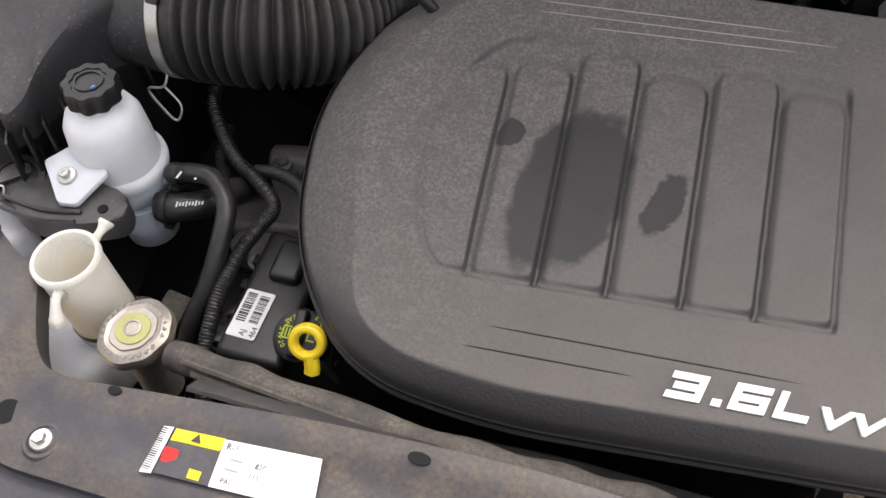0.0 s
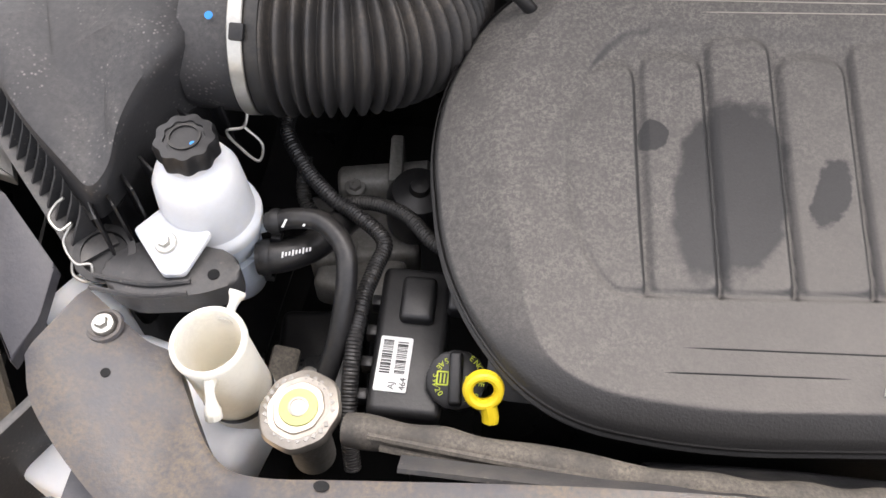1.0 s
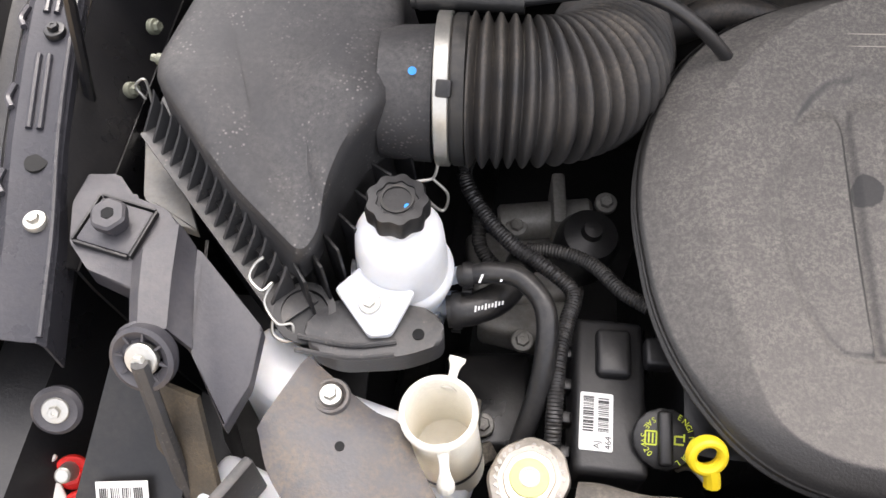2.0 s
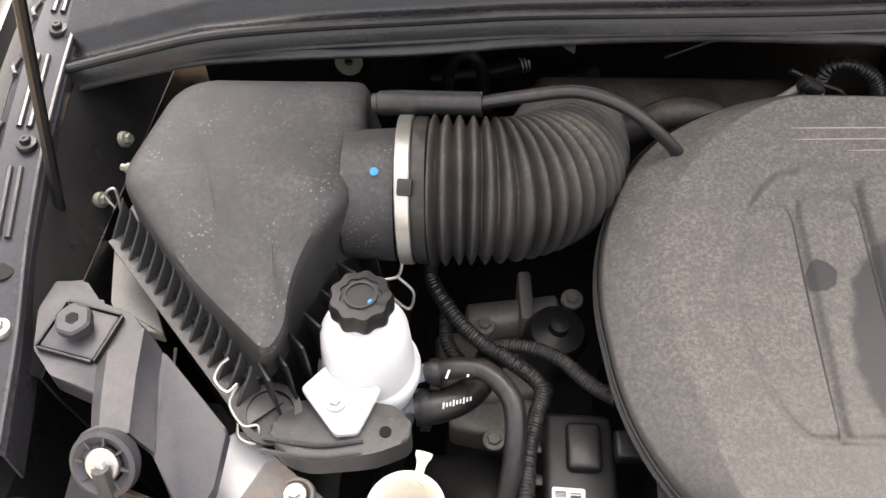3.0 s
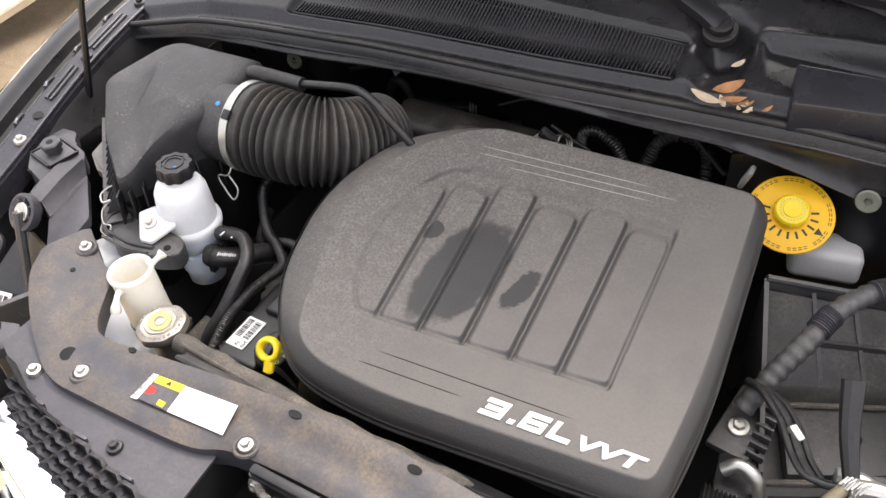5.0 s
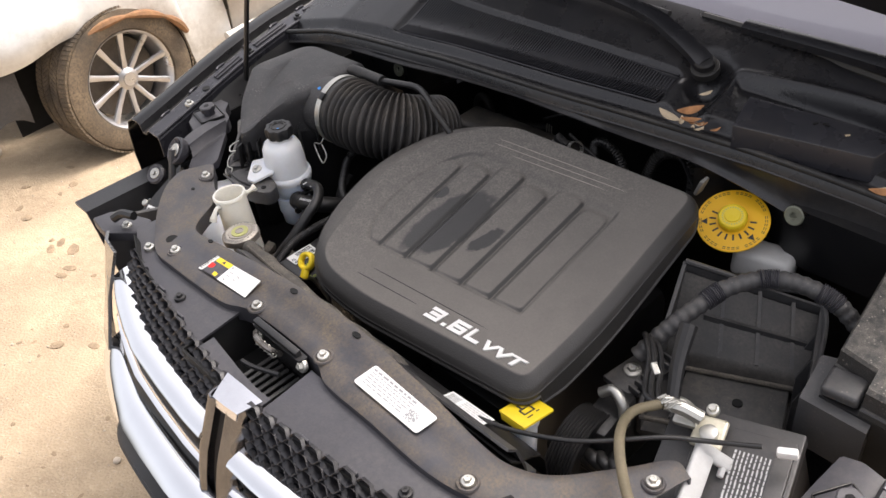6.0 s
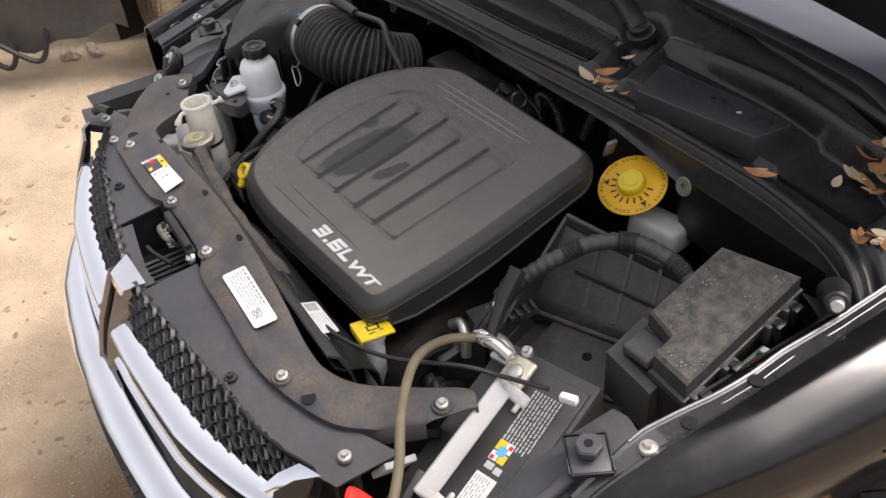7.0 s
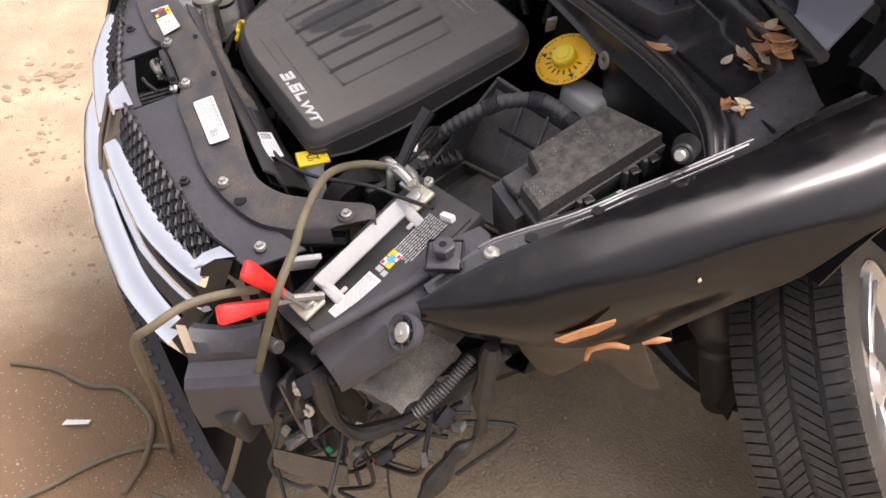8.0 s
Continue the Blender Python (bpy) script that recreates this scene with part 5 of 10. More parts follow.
def build_wiper(pts, blade, label):
    root = thing("wiper_arm", pts[0], label, "wiper", group="windscreen wipers")
    p = Vector(pts[0])
    bm = B()
    a_lathe(bm, [(0.025, -0.022), (0.026, -0.008), (0.024, -0.006), (0.020, -0.006)], p, (0, -0.35, 1), 28)
    part("pivot_seat", bm, M_RUBBER, root)
    bm = B()
    a_lathe(bm, [(0.018, -0.010), (0.019, 0.006), (0.017, 0.009), (0.0145, 0.0095), (0.0135, 0.008), (0.0, 0.009)], p, (0, -0.35, 1), 28)
    part("pivot_cap", bm, M_BLACK, root, "round black pivot cap")
    # flat channel-section arm
    bm = B()
    c = spline(pts, 30)
    rows = [[], [], [], [], []]
    for i, q in enumerate(c):
        t = (c[min(i + 1, 30)] - c[max(i - 1, 0)]).normalized()
        side = t.cross(Vector((0, -0.35, 1))).normalized()
        up = side.cross(t).normalized()
        w = 0.0165 - 0.006 * (i / 30)
        for row, (a, h) in zip(rows, ((-1.0, -0.006), (-0.85, 0.006), (0.0, 0.009), (0.85, 0.006), (1.0, -0.006))):
            row.append(q + side * a * w + up * h)
    a_sheet(bm, rows, 0.003)
    part("arm", bm, M_ARM, root, "satin black arm", 50)
    bm = B()
    a_tube(bm, blade, 0.007, 6, 20)
    part("blade", bm, M_RUBBER, root)


build_wiper([(0.127, 0.866, 1.114), (0.100, 0.873, 1.126), (0.045, 0.890, 1.140), (-0.035, 0.913, 1.152), (-0.18, 0.925, 1.160), (-0.42, 0.93, 1.160)], [(0.0, 0.935, 1.150), (-0.25, 0.945, 1.152), (-0.60, 0.92, 1.145)], "black wiper arm with a round pivot cap")
build_wiper([(0.690, 0.925, 1.104), (0.664, 0.922, 1.122), (0.620, 0.926, 1.140), (0.565, 0.935, 1.154), (0.509, 0.940, 1.160), (0.338, 0.950, 1.160), (0.142, 0.967, 1.150)], [(0.46, 0.945, 1.152), (0.30, 0.962, 1.150), (0.05, 0.975, 1.145)], "long black wiper arm lying along the windscreen base")


def build_screen():
    root = thing("windscreen", (0, 1.3, 1.1), "sloping windscreen glass reflecting a pale sky", "windscreen")
    bm = B()
    rows = [[(x * (1 - 0.12 * t), 0.985 + 0.80 * t - 0.10 * (x / 0.75) ** 2, 1.135 + 0.52 * t) for x in [-0.75 + 0.1 * i for i in range(16)]] for t in [i / 8 for i in range(9)]]
    a_sheet(bm, rows, 0.005)
    g = part("glass", bm, M_GLASS, root, "clear glass pane", 60)
    g.visible_shadow = False
    bm = B()
    a_tube(bm, [(x, 0.982 - 0.10 * (x / 0.75) ** 2, 1.134) for x in [-0.76 + 0.19 * i for i in range(9)]], 0.010, 8, 30)
    part("lower_moulding", bm, M_RUBBER, root)
    bm = B()
    a_sheet(bm, [[(x, y, z) for x in (-0.86, -0.25, 0.25, 0.86)] for y, z in ((1.08, 0.70), (1.08, 1.08), (1.10, 1.10), (1.35, 1.14), (1.60, 1.10), (1.70, 0.85), (2.6, 0.80))], 0.01)
    tagged(link_mesh("dashboard", bm, M_BLACK), "dark dashboard top behind the windscreen", "dashboard")
    for s in (-1, 1):
        bm = B()
        a_tube(bm, [(s * 0.80, 0.93, 1.10), (s * 0.72, 1.4, 1.40), (s * 0.66, 1.85, 1.68)], 0.035, 8, 20)
        part("pillar_trim", bm, M_PAINT, root)
    bm = B()
    a_sheet(bm, [[(x, y, 1.68 + dz - 0.04 * (x / 0.7) ** 2) for x in (-0.7, -0.35, 0, 0.35, 0.7)] for y, dz in ((1.8, 0.0), (2.3, 0.05), (3.2, 0.04))], 0.02)
    tagged(link_mesh("car_roof", bm, M_PAINT), "black car roof behind the windscreen", "car roof")
    for s in (-1, 1):
        bm = B()
        a_sheet(bm, [[(s * 0.93, y, z) for y in (1.75, 2.3, 3.2)] for z in (0.3, 0.7, 1.08)], 0.02)
        tagged(link_mesh("body_side", bm, M_PAINT), "black car body side behind the front wheel", "car body")
        bm = B()
        a_sheet(bm, [[(s * x, y, z) for y in (0.98 + 0.75 * t, 2.3, 3.2)] for t, x, z in ((0, 0.86, 1.08), (1, 0.66, 1.67))], 0.01)
        tagged(link_mesh("side_window", bm, M_BLACK), "dark tinted side window of the black car", "window")


build_screen()


def build_hood():
    root = thing("raised_hood", (0, 1.05, 1.15), "raised black hood propped open over the engine bay", "hood")
    tip = 76.0
    c, s = math.cos(radians(tip)), math.sin(radians(tip))

    def at(x, d, off):
        """A place on the hood: across, along it from the hinge, and off its inner side."""
        return (x, 0.985 - d * c - off * s, 1.228 - 0.11 * x * x * max(0.0, 1 - 3 * d) + d * s - off * c)

    xs = [-0.84 + 0.105 * i for i in range(17)]
    bm = B()
    a_sheet(bm, [[at(x * (1 - 0.10 * t), t * 0.98 - 0.06 * (x / 0.8) ** 2 * t, -0.03 - 0.02 * math.sin(math.pi * t)) for x in xs] for t in [i / 10 for i in range(11)]], 0.003)
    part("outer_skin", bm, M_PAINT, root, angle=60)
    bm = B()
    a_sheet(bm, [[at(x * (0.97 - 0.10 * t), 0.02 + t * 0.93 - 0.06 * (x / 0.8) ** 2 * t, 0.008 * (1 if (i % 4 == 0 or k in (0, 5, 10)) else -0.6)) for i, x in enumerate(xs)] for k, t in enumerate([j / 10 for j in range(11)])], 0.003)
    part("inner_panel", bm, M_BODY, root, angle=30)
    for sx in (-1, 1):
        bm = B()
        a_tube(bm, [(sx * 0.70, 1.02, 1.05), (sx * 0.705, 1.06, 1.12), (sx * 0.70, 1.03, 1.20), (sx * 0.69, 0.98, 1.30)], 0.016, 6, 14)
        part("hinge", bm, M_BODY, root)
    return root


build_hood()


def build_prop():
    root = thing("hood_prop_rod", (-0.865, 0.48, 0.93), "thin dark steel rod propping the hood open", "prop rod")
    bm = B()
    a_tube(bm, [(-0.858, 0.470, 0.90), (-0.865, 0.480, 0.93), (-0.81, 0.58, 1.4), (-0.745, 0.68, 1.86)], 0.006, 8, 20)
    part("rod", bm, M_BODY, root)
    bm = B()
    a_box(bm, (-0.858, 0.470, 0.892), (0.020, 0.020, 0.022), bev=0.003)
    part("pivot_clip", bm, M_BLACK, root)


build_prop()


def build_bay():
    """The dark painted body around and below the engine."""
    root = thing("engine_bay", (0, 0.4, 0.3), "black painted engine bay walls around the engine", "engine bay")
    bm = B()
    xs = [-0.78 + 0.026 * i for i in range(61)]

    def booster(x, y):
        """Room for the brake reservoir."""
        return y + (0.045 * math.exp(-(((x - 0.300) / 0.075) ** 4)) if y < 0.79 else 0.0)

    def deep(x, z):
        """The dark hollow below the cowl, between the strut tower and the brake booster."""
        return 0.28 * float(ramp(-0.555, -0.515, x) * (1 - ramp(0.17, 0.21, x))) * (z < 0.99)

    a_sheet(bm, [[(x, max(booster(x, y), 0.742 + deep(x, z) if z < 0.99 else 0.0), z) for x in xs] for y, z in ((0.80, 1.045), (0.80, 1.0), (0.742, 0.985), (0.740, 0.93), (0.742, 0.88), (0.80, 0.86), (0.88, 0.80), (0.90, 0.55), (0.86, 0.25))], 0.004)
    part("firewall", bm, M_BODY, root)
    for s in (-1, 1):
        bm = B()
        if s < 0:
            a_sheet(bm, [[(x, y, z) for (x, y), z in zip(((-0.850, 0.30), (-0.862, 0.38), (-0.884, 0.55), (-0.902, 0.75), (-0.914, 0.92)), (0.905, 0.925, 0.960, 0.985, 1.000))], [(-0.832, y, 0.895) for y in (0.30, 0.38, 0.55, 0.75, 0.92)]], 0.003)
        a_sheet(bm, [[(s * xx, y, z) for y in ((0.30, 0.38, 0.55, 0.75, 0.92) if s < 0 else (0.44, 0.52, 0.62, 0.75, 0.92))] for xx, z in ((0.832 if s < 0 else 0.735, 0.896 if s < 0 else 0.985), (0.828 if s < 0 else 0.73, 0.86 if s < 0 else 0.92), (0.815 if s < 0 else 0.725, 0.80), (0.79 if s < 0 else 0.70, 0.66), (0.74 if s < 0 else 0.64, 0.50), (0.52, 0.40))], 0.004)
        part("inner_fender", bm, M_BODY, root)
        bm = B()
        a_tube(bm, [(s * 0.52, -0.02, 0.42), (s * 0.52, 0.4, 0.42), (s * 0.50, 0.9, 0.36)], 0.05, 8, 12)
        part("frame_rail", bm, M_BODY, root)
    # apron that closes the bay between the radiator and the wheel house
    bm = B()
    a_sheet(bm, [[(-0.50, 0.06, z), (-0.62, 0.10, z), (-0.70, 0.20, z), (-0.76, 0.32, z), (-0.78, 0.44, z)] for z in (0.74, 0.60, 0.42, 0.26)], 0.004)
    part("front_apron", bm, M_BODY, root)
    # bay floor slab, coloured near-black for the shade under the engine
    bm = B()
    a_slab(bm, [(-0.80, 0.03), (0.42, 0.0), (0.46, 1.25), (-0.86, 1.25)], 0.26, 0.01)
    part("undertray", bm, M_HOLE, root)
    bm = B()
    a_box(bm, (0.0, 0.055, 0.62), (0.86, 0.05, 0.60), bev=0.01)
    part("radiator", bm, M_BODY, root)
    for x, z in ((-0.600, 0.933), (0.396, 0.974)):
        bm = B()
        a_lathe(bm, [(0.017, 0), (0.017, 0.002), (0.015, 0.0035), (0.006, 0.003), (0.005, 0.0)], (x, 0.738, z), (0, -1, 0.25), 24)
        part("grommet", bm, M_GROM, root, "dull grey-green grommet washer")
    for p in ((-0.853, 0.484, 0.941), (-0.845, 0.460, 0.895), (-0.845, 0.56, 0.96)):
        part("bolt", hex_bolt((p[0] + 0.015, p[1] + 0.03, p[2] - 0.03), (1, -0.2, 0.4), 0.006, 0.009), M_GROM, root)
    bm = B()
    a_lathe(bm, [(0.05, 0), (0.05, 0.03), (0.042, 0.036), (0.0, 0.036)], (-0.745, 0.60, 0.87), (0, 0, 1), 28)
    part("strut_cap", bm, M_RUBBER, root)
    return root


build_bay()


# ---- near wheel of the car, other vehicle ----
def alloy_wheel(name, centre, axis, radius, width, spokes, tyre_mat, rim_mat, label, tread=True, twin=False, rim_share=0.66):
    """A tyre with cut tread, a deep rim and spokes. axis points out of the car."""
    root = thing(name, centre, label, "wheel")
    fr = frame_of(axis)
    c = Vector(centre)
    rim_r, hw = radius * rim_share, width / 2

    def at(r, a, h):
        return c + fr @ Vector((r * math.cos(a), r * math.sin(a), h))

    bm = B()
    prof = [(rim_r * 0.97, -hw * 0.80), (rim_r * 1.04, -hw * 0.96), (radius * 0.84, -hw * 1.04), (radius * 0.95, -hw * 0.96), (radius * 0.985, -hw * 0.80)]
    prof += [(radius - 0.003, -hw * 0.5), (radius - 0.003, hw * 0.5)] + [(r, -h) for r, h in prof[::-1]]
    a_lathe(bm, prof, c, axis, 96, cap=False)
    tyre = part("tyre", bm, tyre_mat, root, "", 30)
    bm = B()
    if tread:
        n = 104
        for k in range(n):
            a = 2 * math.pi * k / n
            for h0, h1, sk in ((-0.98, -0.58, 0.012), (-0.48, -0.08, -0.085), (0.02, 0.42, 0.085), (0.52, 0.98, -0.012)):
                q = []
                for h, da in ((h0, 0.0), (h1, sk), (h1, sk + 0.049), (h0, 0.049)):
                    rr = radius + 0.003 - 0.012 * max(0.0, abs(h) - 0.5) ** 1.5
                    q.append((rr, a + da, h * hw))
                up = [bm.verts.new(at(*v)) for v in q]
                lo = [bm.verts.new(at(v[0] - 0.010, v[1], v[2])) for v in q]
                bm.faces.new(up)
                for i in range(4):
                    bm.faces.new((up[i - 1], up[i], lo[i], lo[i - 1]))
        tagged(part("tread", bm, tyre_mat, tyre, "", 20), kind="stuff")
    bm = B()
    prof = [(rim_r * 0.94, -hw * 0.8), (rim_r * 0.90, -hw * 0.2), (rim_r * 0.90, hw * 0.6), (rim_r * 0.97, hw * 0.88), (rim_r * 1.0, hw * 0.92), (rim_r * 1.0, hw * 0.80), (rim_r * 0.96, -hw * 0.8)]
    a_lathe(bm, prof, c, axis, 72, cap=False)
    rim = part("rim", bm, rim_mat, root, "silver alloy rim", 30)
    for k in range(spokes):
        a = 2 * math.pi * (k + 0.3) / spokes
        for off in ((-0.10, 0.10) if twin else (0.0,)):
            bm = B()
            w0, w1 = (0.020, 0.013) if twin else (0.026, 0.030)
            p0, p1 = at(rim_r * 0.16, a, hw * 0.60), at(rim_r * 0.95, a + off, hw * 0.80)
            u = (p1 - p0).normalized()
            side = u.cross(fr @ Vector((0, 0, 1))).normalized()
            up = side.cross(u)
            ring = []
            for p, w, t in ((p0, w0, 0.022), ((p0 + p1) / 2 + up * -0.004, (w0 + w1) / 2 * 0.8, 0.018), (p1, w1, 0.016)):
                ring.append([bm.verts.new(p + side * w * sx + up * t * sz) for sx, sz in ((-0.5, -1), (0.5, -1), (0.5, -0.2), (0.25, 0), (-0.25, 0), (-0.5, -0.2))])
            for x, y in zip(ring, ring[1:]):
                for i in range(6):
                    bm.faces.new((x[i - 1], x[i], y[i], y[i - 1]))
            part("spoke", bm, rim_mat, rim)
    bm = B()
    a_lathe(bm, [(rim_r * 0.24, hw * 0.35), (rim_r * 0.23, hw * 0.62), (rim_r * 0.15, hw * 0.70), (rim_r * 0.14, hw * 0.74), (0, hw * 0.75)], c, axis, 30)
    part("hub", bm, rim_mat, rim)
    bm = B()
    a_lathe(bm, [(rim_r * 0.82, -hw * 0.1), (rim_r * 0.82, hw * 0.05), (rim_r * 0.4, hw * 0.08), (0, hw * 0.08)], c, axis, 40)
    part("brake_disc", bm, M_DISC, root)
    return root


WHEEL_C, WHEEL_AX = (0.864, 1.058, 0.364), (0.593, 0.644, 0.484)
NEAR_WHEEL = alloy_wheel("road_wheel", WHEEL_C, WHEEL_AX, 0.36, 0.205, 5, M_TYRE, M_RIM, "worn tyre on a silver alloy wheel, leaning outwards", twin=True)


def build_other_car():
    root = thing("silver_suv", (-3.4, 1.5, -0.25), "silver wrecked vehicle with a torn bumper standing across the yard", "car")
    # its nose points towards the camera's near side; flank seen at a slant
    fwd = Vector((0.10, -1.0, 0)).normalized()
    out = Vector((1.0, 0.10, 0)).normalized()
    o = Vector((-2.90, 0.93, -0.25))

    def at(f, s, z):
        return tuple(o + fwd * f + out * s + Vector((0, 0, z)))

    def skin(f):
        """Foot and top of the flank's sheet along its length."""
        arch = 0.38 + 0.25 * math.sqrt(1 - (f / 0.37) ** 2) if abs(f) < 0.37 else 0.26
        return max(arch, 0.60 + 0.03 * math.sin(9 * f)) if f > 0.1 else arch, 1.02 - 0.10 * max(0.0, f) ** 1.5

    def bend(f):
        return -0.55 * max(0.0, f - 0.25) ** 1.8

    for name, f0, f1, n in (("flank", -2.6, -0.62, 20), ("front_fender", -0.61, 1.05, 56)):
        bm = B()
        rows = []
        for i in range(n + 1):
            f = f0 + (f1 - f0) * i / n
            z0, z1 = skin(f)
            rows.append([at(f, bend(f) + 0.03 * math.sin(math.pi * t) + (0.03 * noise.noise(Vector((f * 5, t * 3, 2.0))) if f > 0.1 else 0.0) - (0.30 * t * t if f > -0.615 else 0.0), z0 + (z1 - z0) * t) for t in [j / 8 for j in range(9)]])
        a_sheet(bm, rows, 0.01)
        part(name, bm, M_TAUPE if f0 < -1 else M_SILVER, root, "dusty taupe door and flank" if f0 < -1 else "dented pale silver fender", 40)
    for z, r in ((0.55, 0.016), (0.35, 0.024)):
        bm = B()
        a_tube(bm, [at(-2.5, 0.045, z), at(-1.5, 0.05, z), at(-0.55, 0.045, z - 0.01)], r, 8, 10)
        part("side_moulding", bm, M_SILVER, root)
    bm = B()
    a_tube(bm, [at(0.372 * math.cos(a), 0.015, 0.38 + 0.252 * math.sin(a)) for a in [1.20 + 0.17 * i for i in range(11)]], lambda q, d: 0.008 + 0.012 * abs(math.sin(9 * q)), 7, 40)
    part("rusty_lip", bm, M_RUST, root, "rust-streaked edge of the wheel arch")
    # sheet behind the far wheel, its arch shade painted as near-black
    bm = B()
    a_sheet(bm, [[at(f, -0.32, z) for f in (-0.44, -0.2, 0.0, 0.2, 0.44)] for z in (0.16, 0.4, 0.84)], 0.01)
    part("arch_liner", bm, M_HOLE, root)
    bm = B()
    a_sheet(bm, [[at(f, -0.40 + bend(f) * 0.8, z + 0.04 * math.sin(6 * f)) for f in (0.40, 0.6, 0.8, 1.0, 1.2)] for z in (0.30, 0.45, 0.66)], 0.01)
    part("underbody", bm, M_BODY, root, "dark crumpled underbody")
    bm = B()
    rows = [[at(0.44 + 0.9 * t, -0.06 + bend(0.44 + 0.9 * t) + 0.05 * noise.noise(Vector((t * 7, z * 7, 0))), z) for z in (0.62, 0.56, 0.48, 0.40, 0.31 + 0.035 * math.sin(11 * t) + 0.02 * math.sin(23 * t))] for t in [i / 24 for i in range(25)]]
    a_sheet(bm, rows, 0.008)
    part("torn_bumper", bm, M_TORN, root, "torn dark grey bumper plastic")
    bm = B()
    rows = [[at(0.62 + 0.8 * t, -0.22 + bend(0.6 + 0.9 * t) + 0.04 * noise.noise(Vector((t * 5, z * 9, 3))), z - 0.05 * t) for z in (0.48, 0.40, 0.34 + 0.03 * math.sin(13 * t))] for t in [i / 16 for i in range(17)]]
    a_sheet(bm, rows, 0.008)
    part("hanging_shield", bm, M_BLACK, root, "black splash shield hanging loose")
    bm = B()
    a_box(bm, at(-1.35, -0.95, 0.72), (1.5, 3.3, 0.85), (0, 0, -5), 0.05)
    part("inner_body", bm, M_BODY, root)
    for k in range(4):
        bm = B()
        a_tube(bm, [at(0.75 + 0.12 * k, -0.25 - 0.1 * k, 0.42), at(0.85 + 0.12 * k, -0.2 - 0.1 * k, 0.25 - 0.03 * k), at(1.0 + 0.1 * k, -0.3 - 0.1 * k, 0.36)], 0.014, 6, 16)
        part("loose_wire", bm, M_BLACK, root)
    alloy_wheel("muddy_wheel", (-2.99, 0.93, 0.085), (0.98, 0.17, 0.05), 0.345, 0.24, 10, M_MUDTYRE, M_RIM, "muddy tyre on a ten-spoke alloy wheel of the silver vehicle", rim_share=0.66)


build_other_car()


# ---- intake side: air box, bellows, reservoirs ----
def build_airbox():
    root = thing("air_filter_box", (-0.64, 0.42, 0.8), "grey-black plastic air filter box with speckled dust on top", "air box")
    radii = [0.040, 0.014, 0.02, 0.024, 0.026, 0.026, 0.014, 0.018, 0.03, 0.026]
    high = rounded([(-0.752, 0.604), (-0.552, 0.612), (-0.545, 0.520), (-0.549, 0.440), (-0.578, 0.406), (-0.592, 0.360), (-0.591, 0.322), (-0.604, 0.300), (-0.684, 0.360), (-0.776, 0.462)], radii, 7)
    top = rounded([(-0.768, 0.616), (-0.540, 0.620), (-0.538, 0.520), (-0.542, 0.462), (-0.572, 0.428), (-0.592, 0.374), (-0.598, 0.328), (-0.612, 0.302), (-0.694, 0.376), (-0.786, 0.478)], radii, 7)
    bm = B()
    c = Vector((-0.65, 0.48))
    rings = []
    for grow, z, mixed, tilt in ((-0.060, 1.022, 0.0, 1.0), (-0.026, 1.020, 0.0, 1.0), (-0.011, 1.017, 0.0, 1.0), (-0.003, 1.011, 0.03, 0.95), (0.0, 1.002, 0.08, 0.9), (0.0, 0.990, 0.2, 0.8), (0.0, 0.968, 0.50, 0.6), (0.0, 0.946, 0.82, 0.35), (0.002, 0.922, 1.0, 0.15)):
        ring = []
        for (x0, y0), (x1, y1) in zip(high, top):
            x, y = x0 + (x1 - x0) * mixed, y0 + (y1 - y0) * mixed
            n = (Vector((x, y)) - c).normalized()
            drop = (0.40 * max(0.0, 0.43 - y) + 0.10 * max(0.0, -0.70 - x)) * tilt
            ring.append(bm.verts.new((x + grow * n.x, y + grow * n.y, z - drop)))
        rings.append(ring)
    bm.faces.new(rings[0])
    for a, b in zip(rings, rings[1:]):
        for i in range(len(a)):
            bm.faces.new((a[i - 1], a[i], b[i], b[i - 1]))
    lid = part("lid", bm, M_AIRBOX, root, "", 40)
    # lower body with an outward flange
    bm = B()
    low = [(x * 1.0 - 0.012 * (x < -0.6), y - 0.004) for x, y in top]
    a_slab(bm, low, lambda x, y: 0.925 - 0.12 * max(0.0, 0.42 - y), 0.20)
    part("lower_body", bm, M_BLACK, root)
    # lapped gussets along the long outer side
    p0, p1 = Vector((-0.786, 0.474, 0)), Vector((-0.612, 0.296, 0))
    out = Vector((-(p1 - p0).y, (p1 - p0).x, 0)).normalized() * -1
    if out.x > 0:
        out = -out
    for k in range(15):
        t = (k + 0.3) / 15
        b = p0.lerp(p1, t)
        zt, zb = 0.968 - 0.03 * t, 0.922 - 0.03 * t
        bm = B()
        a = (p1 - p0).normalized() * 0.0016
        tri = [Vector((b.x, b.y, zt)) + out * 0.002, Vector((b.x, b.y, zb)), Vector((b.x, b.y, zb)) + out * 0.028, Vector((b.x, b.y, zt - 0.012)) + out * 0.007]
        v0, v1 = [bm.verts.new(q + a) for q in tri], [bm.verts.new(q - a) for q in tri]
        bm.faces.new(v0)
        bm.faces.new(v1[::-1])
        for i in range(4):
            bm.faces.new((v0[i - 1], v0[i], v1[i], v1[i - 1]))
        part("gusset", bm, M_DULL, root)
    bm = B()
    a_sheet(bm, [[p0.lerp(p1, t) + out * d + Vector((0, 0, 0.920 - 0.03 * t)) for t in (0.02, 0.25, 0.5, 0.75, 1.04)] for d in (-0.01, 0.029, 0.032)], 0.004)
    part("flange", bm, M_DULL, root)
    bm = B()
